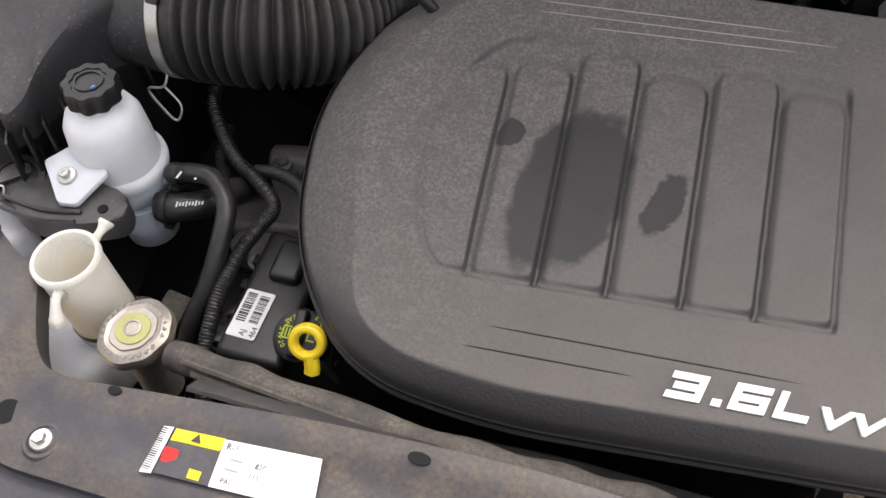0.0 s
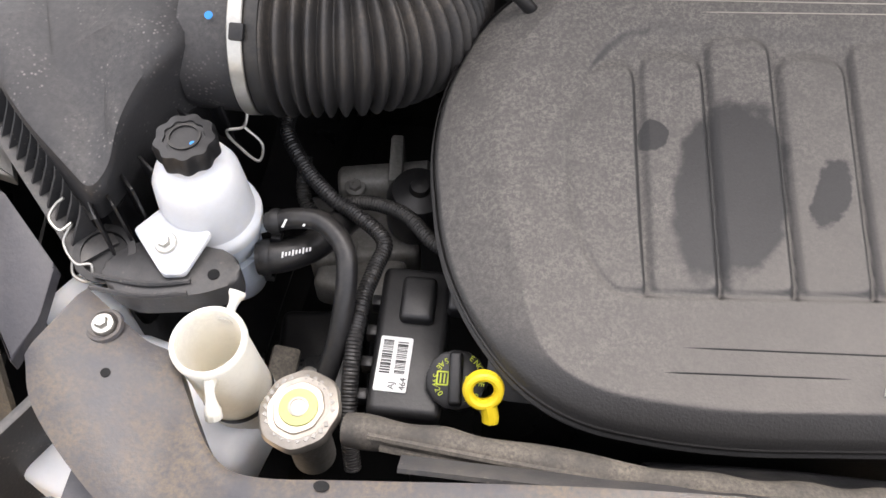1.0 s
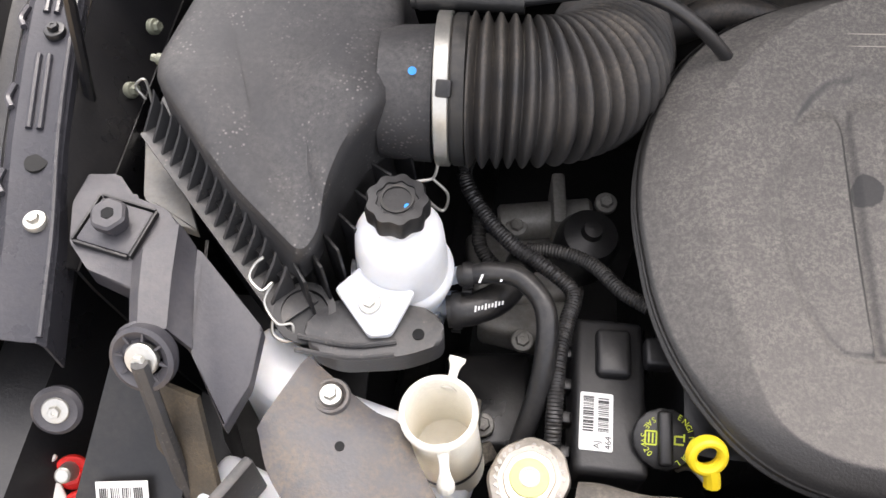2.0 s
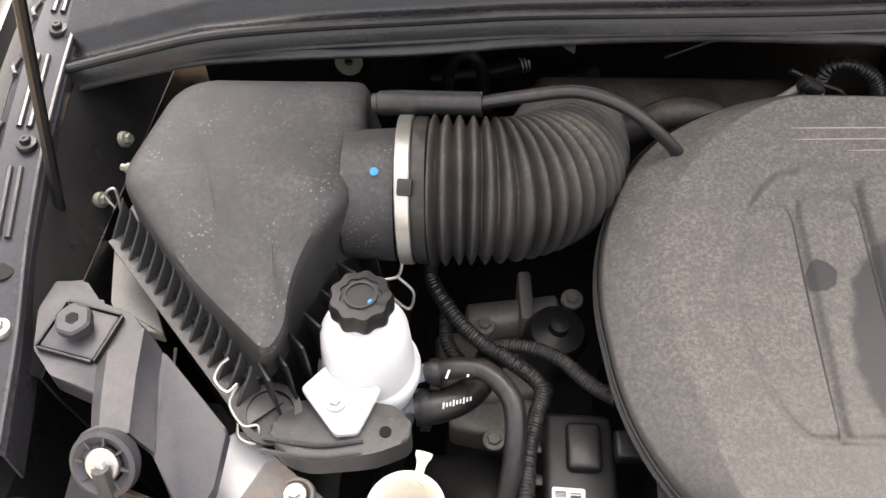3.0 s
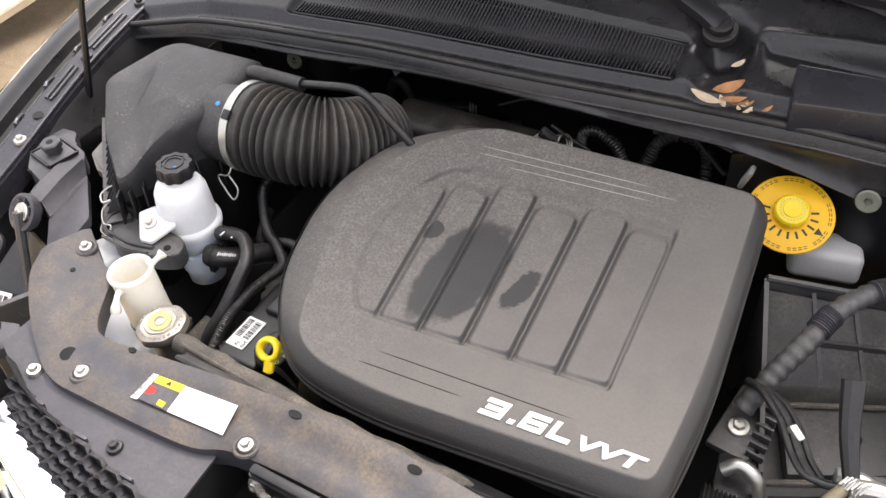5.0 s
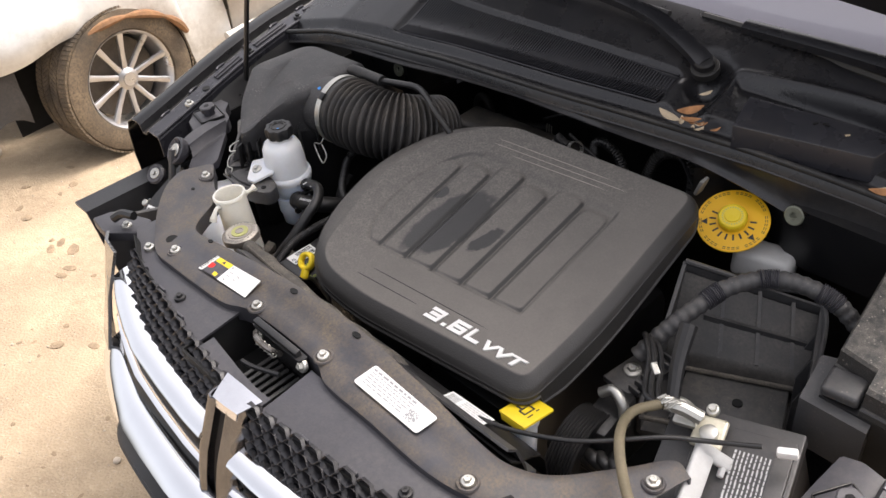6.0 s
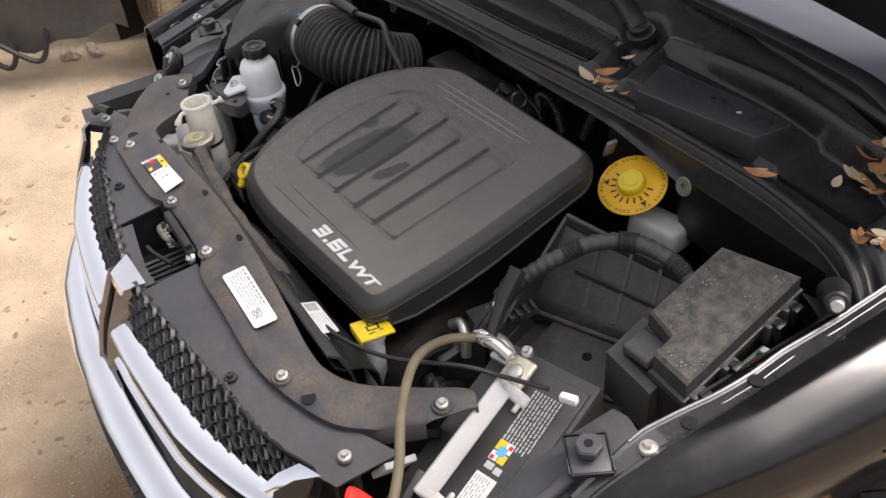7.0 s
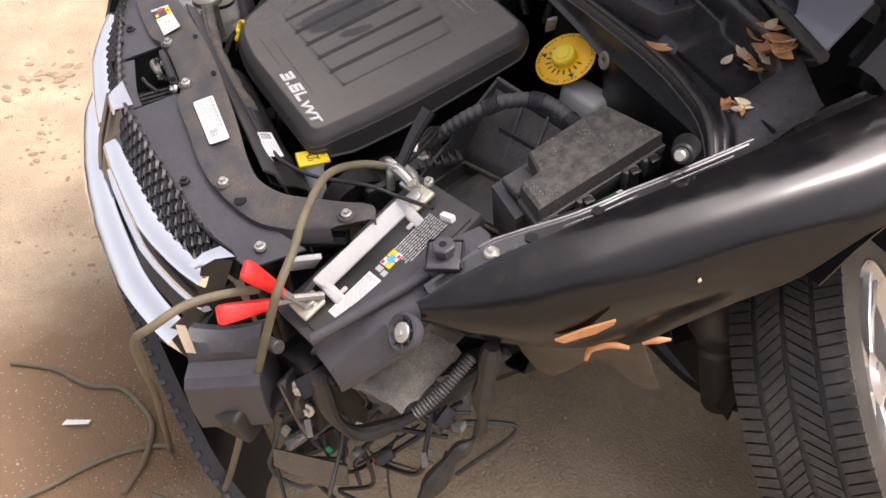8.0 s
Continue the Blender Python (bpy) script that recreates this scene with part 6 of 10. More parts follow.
    a_slab(bm, rounded([(-0.824, 0.484), (-0.798, 0.486), (-0.734, 0.366), (-0.758, 0.372), (-0.800, 0.400)], 0.003, 2), 0.880, 0.012, 0.002)
    part("mounting_shelf", bm, M_DULLG, root, "grey dusty mounting shelf")
    bm = B()
    a_lathe(bm, [(0.026, 0), (0.029, 0.004), (0.029, 0.010), (0.022, 0.010), (0.021, 0.004)], (-0.608, 0.284, 0.884), (0.1, -0.2, 1), 28)
    part("nose_ring", bm, M_BLACK, root)
    # upright ribs round the nose, on the reservoir's side
    for k in range(7):
        t = k / 6
        bx, by = -0.612 + 0.070 * t, 0.304 + 0.150 * t - 0.02 * math.sin(math.pi * t)
        bm = B()
        a_box(bm, (bx + 0.006, by - 0.010, 0.905 + 0.012 * t), (0.0030, 0.026, 0.070), (-8, 0, 35 + 25 * t), 0.0008)
        part("wall_rib", bm, M_BLACK, root)
    # outlet spigot
    bm = B()
    a_lathe(bm, [(0.064, 0.0), (0.066, 0.034), (0.067, 0.050), (0.060, 0.052)], (-0.562, 0.497, 0.960), (1, 0.06, 0.0), 40)
    part("outlet_spigot", bm, M_AIRBOX, root)
    bm = B()
    a_lathe(bm, [(0.004, 0), (0.004, 0.0008), (0, 0.001)], (-0.527, 0.467, 1.0255), (0, -0.42, 0.9), 10)
    part("paint_dot", bm, M_BLUE, root, "small blue paint dot")
    # wire spring clips
    for pts in ([(-0.648, 0.318, 0.925), (-0.656, 0.312, 0.920), (-0.659, 0.300, 0.915), (-0.646, 0.290, 0.912), (-0.638, 0.299, 0.912), (-0.644, 0.284, 0.902), (-0.630, 0.268, 0.893), (-0.617, 0.270, 0.890), (-0.618, 0.258, 0.880), (-0.634, 0.262, 0.882), (-0.636, 0.278, 0.893)],
                [(-0.530, 0.440, 0.943), (-0.515, 0.450, 0.950), (-0.503, 0.443, 0.938), (-0.505, 0.430, 0.918), (-0.523, 0.425, 0.913), (-0.511, 0.421, 0.893), (-0.495, 0.419, 0.878), (-0.491, 0.429, 0.893), (-0.507, 0.433, 0.913)],
                [(-0.812, 0.492, 0.925), (-0.820, 0.497, 0.938), (-0.810, 0.502, 0.942), (-0.803, 0.484, 0.915)]):
        bm = B()
        a_tube(bm, pts, 0.0016, 6, 60)
        part("wire_clip", bm, M_STEEL, root, "bent spring-steel wire clip")
    for p in ((-0.792, 0.512, 0.965),):
        part("bolt", hex_bolt(p, (-1, 0, 0.2), 0.004, 0.006), M_GROM, root)
    return root


build_airbox()

BELL = [(-0.500, 0.500, 0.968), (-0.45, 0.501, 0.970), (-0.400, 0.508, 0.968), (-0.362, 0.533, 0.960), (-0.343, 0.575, 0.945), (-0.338, 0.63, 0.925)]


def build_intake():
    root = thing("intake_hose", (-0.4, 0.53, 0.9), "dusty black rubber bellows hose from the air box", "intake hose")
    bm = B()
    total = sum((Vector(b) - Vector(a)).length for a, b in zip(BELL, BELL[1:]))

    def rad(s, d):
        if s < 0.10:
            return 0.070 if s > 0.02 else 0.068
        p = 0.0155 - 0.0065 * s
        k = 0.5 + 0.5 * math.cos(2 * math.pi * ((s - 0.10) * total / (0.0135 - 0.0030 * s)))
        return 0.066 - 0.010 * s + 0.0105 * k**0.7

    a_tube(bm, BELL, rad, 48, 340)
    part("bellows", bm, M_BELLOWS, root, "ribbed rubber bellows", 60)
    bm = B()
    a_lathe(bm, [(0.0735, 0), (0.0745, 0.001), (0.0745, 0.013), (0.0735, 0.014), (0.0715, 0.014), (0.0715, 0)], (-0.508, 0.4995, 0.968), (1, 0.05, 0.03), 48, cap=False)
    clamp = part("hose_clamp", bm, M_STEEL, root, "bright steel worm-drive hose clamp")
    bm = B()
    a_box(bm, (-0.497, 0.452, 1.022), (0.014, 0.016, 0.012), (40, 0, 0), 0.002)
    part("clamp_screw", bm, M_BLACK, clamp)
    bm = B()
    a_lathe(bm, [(0.0725, 0), (0.0735, 0.002), (0.0735, 0.012), (0.071, 0.014)], (-0.492, 0.500, 0.968), (1, 0.05, 0.03), 48, cap=False)
    part("hose_collar", bm, M_RUBBER, root)
    # breather line over the bellows
    r2 = thing("breather_hose", (-0.4, 0.58, 1.0), "slim black breather hose with a thick connector", "hose")
    bm = B()
    a_tube(bm, [(-0.540, 0.562, 1.024), (-0.518, 0.562, 1.027), (-0.470, 0.563, 1.028), (-0.432, 0.562, 1.030)], lambda s, d: 0.0125 if s > 0.12 else 0.0105, 14, 24)
    part("connector", bm, M_RUBBER, r2)
    bm = B()
    a_tube(bm, [(-0.44, 0.562, 1.030), (-0.39, 0.570, 1.036), (-0.341, 0.576, 1.040), (-0.30, 0.566, 1.036), (-0.270, 0.556, 1.022), (-0.235, 0.558, 0.985), (-0.215, 0.565, 0.95)], 0.0068, 12, 50)
    part("tube", bm, M_HOSE, r2, "glossy black tube")
    # upper manifold and pipes behind the cover
    r3 = thing("intake_manifold", (-0.2, 0.69, 0.85), "dust-browned plastic intake manifold behind the engine cover", "manifold")
    bm = B()
    a_box(bm, (-0.205, 0.735, 0.868), (0.34, 0.085, 0.08), (0, 0, 3), 0.016, 3)
    part("plenum", bm, M_BELLOWS, r3)
    bm = B()
    a_tube(bm, [(-0.26, 0.69, 0.89), (-0.21, 0.69, 0.918), (-0.15, 0.695, 0.90), (-0.13, 0.695, 0.86)], 0.02, 12, 20)
    part("runner", bm, M_BELLOWS, r3)


build_intake()


def build_ps_reservoir():
    root = thing("steering_fluid_reservoir", (-0.52, 0.335, 0.78), "white plastic steering fluid reservoir with a ribbed black cap", "reservoir")
    c = Vector((-0.517, 0.338, 0))
    bm = B()
    a_lathe(bm, [(0.0495, 0.880), (0.0505, 0.887), (0.0495, 0.893), (0.0445, 0.896), (0.0425, 0.93), (0.0405, 0.952), (0.035, 0.964), (0.027, 0.970), (0.022, 0.973), (0.022, 0.980)], c, (0, 0, 1), 44)
    part("upper_body", bm, M_WHITE, root, "white translucent upper body", 50)
    bm = B()
    a_lathe(bm, [(0.034, 0.842), (0.042, 0.850), (0.0475, 0.872), (0.0485, 0.885)], c, (0, 0, 1), 44)
    part("fluid_band", bm, M_BLUEW, root, "bluish fluid-filled band", 50)
    bm = B()
    a_lathe(bm, [(0.022, 0.772), (0.030, 0.778), (0.032, 0.805), (0.0345, 0.806), (0.035, 0.842)], c + Vector((0.008, -0.004, 0)), (0, 0, 1), 36)
    part("lower_body", bm, M_BLUEW, root, "", 50)
    bm = B()
    a_lathe(bm, [(0.025, 0.978), (0.0275, 0.981), (0.028, 0.996), (0.026, 1.001), (0.018, 1.002), (0.0175, 1.0005), (0.0, 1.0005)], c + Vector((0, 0.003, 0)), (0, 0, 1), 72, wave=lambda a: 1 + 0.055 * math.cos(9 * a))
    cap = part("cap", bm, M_VALVE, root, "black ribbed screw cap", 30)
    bm = B()
    a_lathe(bm, [(0.015, 1.0006), (0.015, 1.0022), (0.0125, 1.0022), (0.0125, 1.0006)], c + Vector((0, 0.003, 0)), (0, 0, 1), 28, cap=False)
    part("embossed_ring", bm, M_RUBBER, cap)
    bm = B()
    a_lathe(bm, [(0.0028, 0), (0.0028, 0.0006), (0, 0.0007)], c + Vector((0.010, -0.004, 1.0012)), (0, 0, 1), 10)
    part("paint_dot", bm, M_BLUE, cap, "small blue paint dot")
    bm = B()
    a_slab(bm, rounded([(-0.572, 0.292), (-0.548, 0.318), (-0.498, 0.296), (-0.515, 0.255), (-0.535, 0.252)], 0.004, 3), lambda x, y: 0.917 + 0.25 * (y - 0.28), 0.006, 0.0015)
    part("mounting_tab", bm, M_WHITE, root, "white mounting tab")
    part("bolt", hex_bolt((-0.538, 0.281, 0.9185), (0, -0.25, 1), 0.006, 0.0105), M_STEEL, root)
    bm = B()
    a_cyl(bm, c + Vector((0.03, 0.0, 0.868)), c + Vector((0.062, 0.012, 0.872)), 0.0085)
    a_cyl(bm, c + Vector((0.03, -0.008, 0.838)), c + Vector((0.055, -0.006, 0.840)), 0.0125)
    part("outlet", bm, M_BLUEW, root)
    b2 = thing("reservoir_bracket", (-0.54, 0.27, 0.88), "dusty black plastic bracket under the reservoir", "bracket")
    bm = B()
    a_slab(bm, rounded([(-0.600, 0.266), (-0.56, 0.296), (-0.475, 0.288), (-0.464, 0.258), (-0.50, 0.240), (-0.560, 0.230), (-0.590, 0.240)], 0.014, 4), lambda x, y: 0.902 + 0.05 * (y - 0.26), 0.030, 0.004)
    part("arm", bm, M_DULL, b2)
    bm = B()
    a_cyl(bm, (-0.491, 0.262, 0.9022), (-0.491, 0.262, 0.9036), 0.0055)
    part("bolt_hole", bm, M_HOLE, b2)
    for k, y in enumerate((0.235, 0.248)):
        bm = B()
        a_tube(bm, [(-0.60, y, 0.9035), (-0.55, y - 0.004, 0.9035), (-0.51, y + 0.004, 0.9035)], 0.0025, 6, 8)
        part("rib", bm, M_DULL, b2)
    for ob in (root, b2):
        ob.location += Vector((-0.009, 0.010, -0.011))


build_ps_reservoir()


def build_coolant():
    root = thing("coolant_filler", (-0.46, 0.17, 0.84), "cream translucent plastic coolant filler neck, open at top", "filler neck")
    ax = Vector((-0.06, -0.02, 1)).normalized()
    foot = Vector((-0.464, 0.184, 0.833))
    bm = B()
    a_lathe(bm, [(0.033, -0.03), (0.032, 0.0), (0.031, 0.05), (0.0305, 0.098), (0.0325, 0.100), (0.0325, 0.106), (0.0310, 0.108), (0.0280, 0.107), (0.027, 0.095), (0.0255, 0.02), (0.0, 0.015)], foot, ax, 44)
    part("neck", bm, M_CREAM, root, "", 40)
    for ang, ln in ((-78, 0.0), (80, 0.0)):
        a = radians(ang)
        d = Vector((math.cos(a), math.sin(a), 0))
        t = foot + ax * 0.092
        bm = B()
        a_tube(bm, [t + d * 0.026, t + d * 0.038 + Vector((0, 0, 0.002)), t + d * 0.048 + Vector((0, 0, 0.004 if d.y > 0 else -0.008)), t + d * 0.054 + Vector((0, 0, 0.006 if d.y > 0 else -0.018))], lambda s, q: 0.0075 - 0.0035 * math.sin(math.pi * min(s * 1.25, 1.0)), 10, 14)
        part("ear", bm, M_CREAM, root)
    bm = B()
    a_lathe(bm, [(0.0325, 0), (0.033, 0.004), (0.0325, 0.008)], foot + ax * 0.006, ax, 36, cap=False)
    part("seal_band", bm, M_RUBBER, root)
    t2 = thing("washer_tank", (-0.56, 0.17, 0.7), "white plastic washer tank tucked below the support", "tank")
    bm = B()
    a_box(bm, (-0.522, 0.178, 0.785), (0.165, 0.100, 0.085), (0, 0, -14), 0.02, 3)
    part("front_body", bm, M_WHITE, t2)
    bm = B()
    a_box(bm, (-0.636, 0.250, 0.772), (0.070, 0.06, 0.15), (0, 0, -30), 0.012, 3)
    part("side_body", bm, M_WHITE, t2)
    bm = B()
    a_box(bm, (-0.645, 0.13, 0.70), (0.10, 0.07, 0.18), (0, 0, -20), 0.012, 3)
    part("lower_body", bm, M_WHITE, t2)
    # radiator cap on its neck
    r = thing("pressure_cap", (-0.388, 0.142, 0.86), "worn aluminium radiator cap with a yellow-green centre", "radiator cap")
    c = Vector((-0.392, 0.147, 0.903))
    bm = B()
    a_lathe(bm, [(0.031, -0.0150), (0.034, -0.0130), (0.035, -0.0060), (0.033, -0.0010), (0.026, 0.0020), (0.022, 0.0010), (0.021, 0.0025), (0.0, 0.0025)], c, (-0.02, -0.06, 1), 72,
            wave=lambda a: 1 + 0.05 * math.cos(2 * a - 0.6) + 0.018 * math.cos(8 * a))
    cp = part("cap", bm, M_CAPALU, r, "", 30)
    bm = B()
    a_lathe(bm, [(0.0165, 0.0028), (0.016, 0.0040), (0.0, 0.0045)], c, (-0.02, -0.06, 1), 36)
    part("insert", bm, M_LIME, cp, "dull yellow-green insert")
    bm = B()
    a_lathe(bm, [(0.0085, 0.0040), (0.0085, 0.0052), (0.0065, 0.0055), (0.0062, 0.0045), (0.0, 0.0045)], c, (-0.02, -0.06, 1), 24)
    part("rivet", bm, M_CAPALU, cp)
    bm = B()
    for k in range(26):
        a = 2 * math.pi * k / 26
        if k % 9 == 4:
            continue
        q = c + frame_of((-0.02, -0.06, 1)) @ Vector((0.0275 * math.cos(a), 0.0275 * math.sin(a), 0.0018))
        patch(bm, q, (-math.sin(a), math.cos(a), 0), (math.cos(a), math.sin(a), 0), 0.0032, 0.0045, 0.0008)
    part("stamped_marks", bm, M_ALU, cp)
    bm = B()
    a_lathe(bm, [(0.020, -0.1050), (0.020, -0.0200), (0.026, -0.0170), (0.026, -0.0130)], c, (0, 0, 1), 28)
    part("neck", bm, M_ALU, r)
    h = thing("radiator_hose", (0, 0.12, 0.87), "dirt-caked ribbed hose running behind the radiator support", "hose")
    bm = B()
    a_tube(bm, [(-0.352, 0.138, 0.893), (-0.29, 0.131, 0.903), (-0.231, 0.124, 0.910), (-0.108, 0.112, 0.918), (-0.035, 0.112, 0.916), (0.03, 0.116, 0.908), (0.09, 0.125, 0.890), (0.14, 0.14, 0.85)],
           lambda s, d: 0.0135 + 0.0015 * math.sin(s * 40), 14, 70)
    part("hose", bm, M_DUSTHOSE, h)
    for k, dz in enumerate((0.012, 0.004)):
        bm = B()
        a_tube(bm, [(-0.33 + 0.01 * k, 0.126 - 0.006 * k, 0.902 + dz), (-0.22, 0.113 - 0.006 * k, 0.916 + dz * 0.7), (-0.10, 0.102 - 0.004 * k, 0.925 + dz * 0.5)], 0.003, 6, 20)
        part("ridge", bm, M_DUSTHOSE, h)


build_coolant()


# ---- engine front, filler cap, dipstick ----
def build_engine():
    root = thing("engine_block", (0, 0.45, 0.3), "greasy aluminium and black plastic engine below its cover", "engine")
    bm = B()
    a_box(bm, (0.0, 0.42, 0.60), (0.50, 0.42, 0.42), bev=0.03)
    part("block", bm, M_BODY, root)
    bm = B()
    a_box(bm, (-0.318, 0.262, 0.800), (0.070, 0.16, 0.055), (0, 3, 2), 0.008, 3)
    vc = part("valve_cover", bm, M_VALVE, root, "black plastic valve cover")
    for k in range(4):
        bm = B()
        a_box(bm, (-0.357, 0.205 + k * 0.034, 0.806), (0.012, 0.012, 0.018), bev=0.002)
        part("lug", bm, M_VALVE, vc)
    bm = B()
    a_box(bm, (-0.315, 0.302, 0.830), (0.034, 0.05, 0.016), (0, 0, 2), 0.006, 3)
    part("coil_cover", bm, M_VALVE, vc)
    bm = B()
    a_box(bm, (-0.272, 0.305, 0.832), (0.028, 0.03, 0.02), (0, 0, 2), 0.005, 3)
    part("coil_cover", bm, M_VALVE, vc)
    # barcode label
    bm = B()
    a_slab(bm, rounded([(-0.345, 0.203), (-0.314, 0.203), (-0.314, 0.260), (-0.345, 0.260)], 0.002, 2), 0.8296, 0.0012)
    lb = part("barcode_label", bm, M_LABEL, vc, "white barcode label")
    bm = B()
    rng = random.Random(5)
    for col, x in enumerate((-0.337, -0.323)):
        y = 0.222
        while y < 0.256:
            h = rng.choice((0.0006, 0.001, 0.0016))
            patch(bm, (x, y, 0.8296), (1, 0, 0), (0, 1, 0), 0.010, h, 0.0004)
            y += h + rng.choice((0.0006, 0.0011))
    part("barcode_bars", bm, M_INK, lb)
    lettering("printing", "464", 0.0085, plane_pose((-0.3155, 0.205, 0.8301), (0, 1, 0), (-1, 0, 0)), M_INK, lb, 0.0001)
    lettering("printing", "AJ", 0.0085, plane_pose((-0.3260, 0.205, 0.8301), (0, 1, 0), (-1, 0, 0)), M_INK, lb, 0.0001)
    # oil filler cap
    oc = thing("oil_filler_cap", (-0.268, 0.222, 0.83), "black oil filler cap with lime-yellow markings", "oil cap")
    c, ax = Vector((-0.268, 0.222, 0.825)), Vector((-0.05, -0.30, 1)).normalized()
    bm = B()
    a_lathe(bm, [(0.020, -0.03), (0.022, 0.0), (0.0275, 0.002), (0.0285, 0.008), (0.0275, 0.014), (0.024, 0.016), (0, 0.016)], c, ax, 40, wave=lambda a: 1 + 0.02 * math.cos(14 * a))
    part("cap", bm, M_BLACK, oc)
    fr = frame_of(ax)
    bm = B()
    a_box(bm, c + ax * 0.020, (0.013, 0.050, 0.012), bev=0.004, seg=3, m=plane_pose((0, 0, 0), (1, 0.05, 0.05), Vector((0, 1, 0.3))).to_3x3())
    part("grip", bm, M_BLACK, oc)
    ux, uy = Vector((1, 0.0, 0.05)), Vector((0, 1, 0.3))
    for word, rad, a0, step in (("ENGINE OIL", 0.0215, 62, -13), ("SAE 5W-20", 0.0215, 118, 13)):
        for k, ch in enumerate(word):
            a = radians(a0 + step * k)
            p = c + ax * 0.0165 + ux.normalized() * rad * math.cos(a) + uy.normalized() * rad * math.sin(a)
            d = ux.normalized() * -math.sin(a) + uy.normalized() * math.cos(a)
            if step < 0:
                lettering("marking", ch, 0.0072, plane_pose(p, -d, ux.normalized() * math.cos(a) + uy.normalized() * math.sin(a)), M_LIMEINK, oc, 0.0002)
            else:
                lettering("marking", ch, 0.0072, plane_pose(p, d, -ux.normalized() * math.cos(a) - uy.normalized() * math.sin(a)), M_LIMEINK, oc, 0.0002)
    bm = B()
    q = c + ax * 0.0163
    for w, h, ox, oy in ((0.010, 0.0014, -0.0125, 0.006), (0.010, 0.0014, -0.0125, -0.006), (0.0014, 0.012, -0.0175, 0), (0.0014, 0.012, -0.0075, 0), (0.0014, 0.009, -0.0142, 0), (0.0014, 0.009, -0.0108, 0),
                         (0.009, 0.0016, 0.0135, 0.003), (0.009, 0.0016, 0.0125, -0.004), (0.0016, 0.007, 0.009, 0), (0.0016, 0.007, 0.0172, 0.002)):
        patch(bm, q + ux.normalized() * ox + uy.normalized() * oy, ux, uy, w, h, 0.0004)
    part("symbols", bm, M_LIMEINK, oc)
    # dipstick
    d = thing("oil_dipstick", (-0.243, 0.188, 0.84), "yellow oil dipstick with a ring handle", "dipstick")
    c, fr = Vector((-0.2425, 0.190, 0.884)), frame_of((0.10, -0.75, 0.66))
    bm = B()
    n = 40
    pts = [c + fr @ Vector((0.0135 * math.cos(2 * math.pi * k / n), 0.0135 * math.sin(2 * math.pi * k / n), 0)) for k in range(n + 1)]
    for dz, rr in ((0.0, 0.0048), (0.003, 0.0042), (-0.003, 0.0042)):
        a_tube(bm, [p + fr @ Vector((0, 0, dz)) for p in pts], rr, 10, smooth=False, cap=False)
    a_tube(bm, [c + fr @ Vector((0.004, -0.0135, 0)), c + fr @ Vector((0.006, -0.024, 0)), c + fr @ Vector((0.006, -0.030, 0))], 0.0075, 10, 8)
    part("ring_handle", bm, M_YELLOW, d)
    bm = B()
    a_tube(bm, [c + fr @ Vector((0.006, -0.03, 0)), c + Vector((0.0, 0.01, -0.06)), c + Vector((0.01, 0.05, -0.2))], 0.004, 8, 10)
    part("tube", bm, M_STEEL, d)


build_engine()


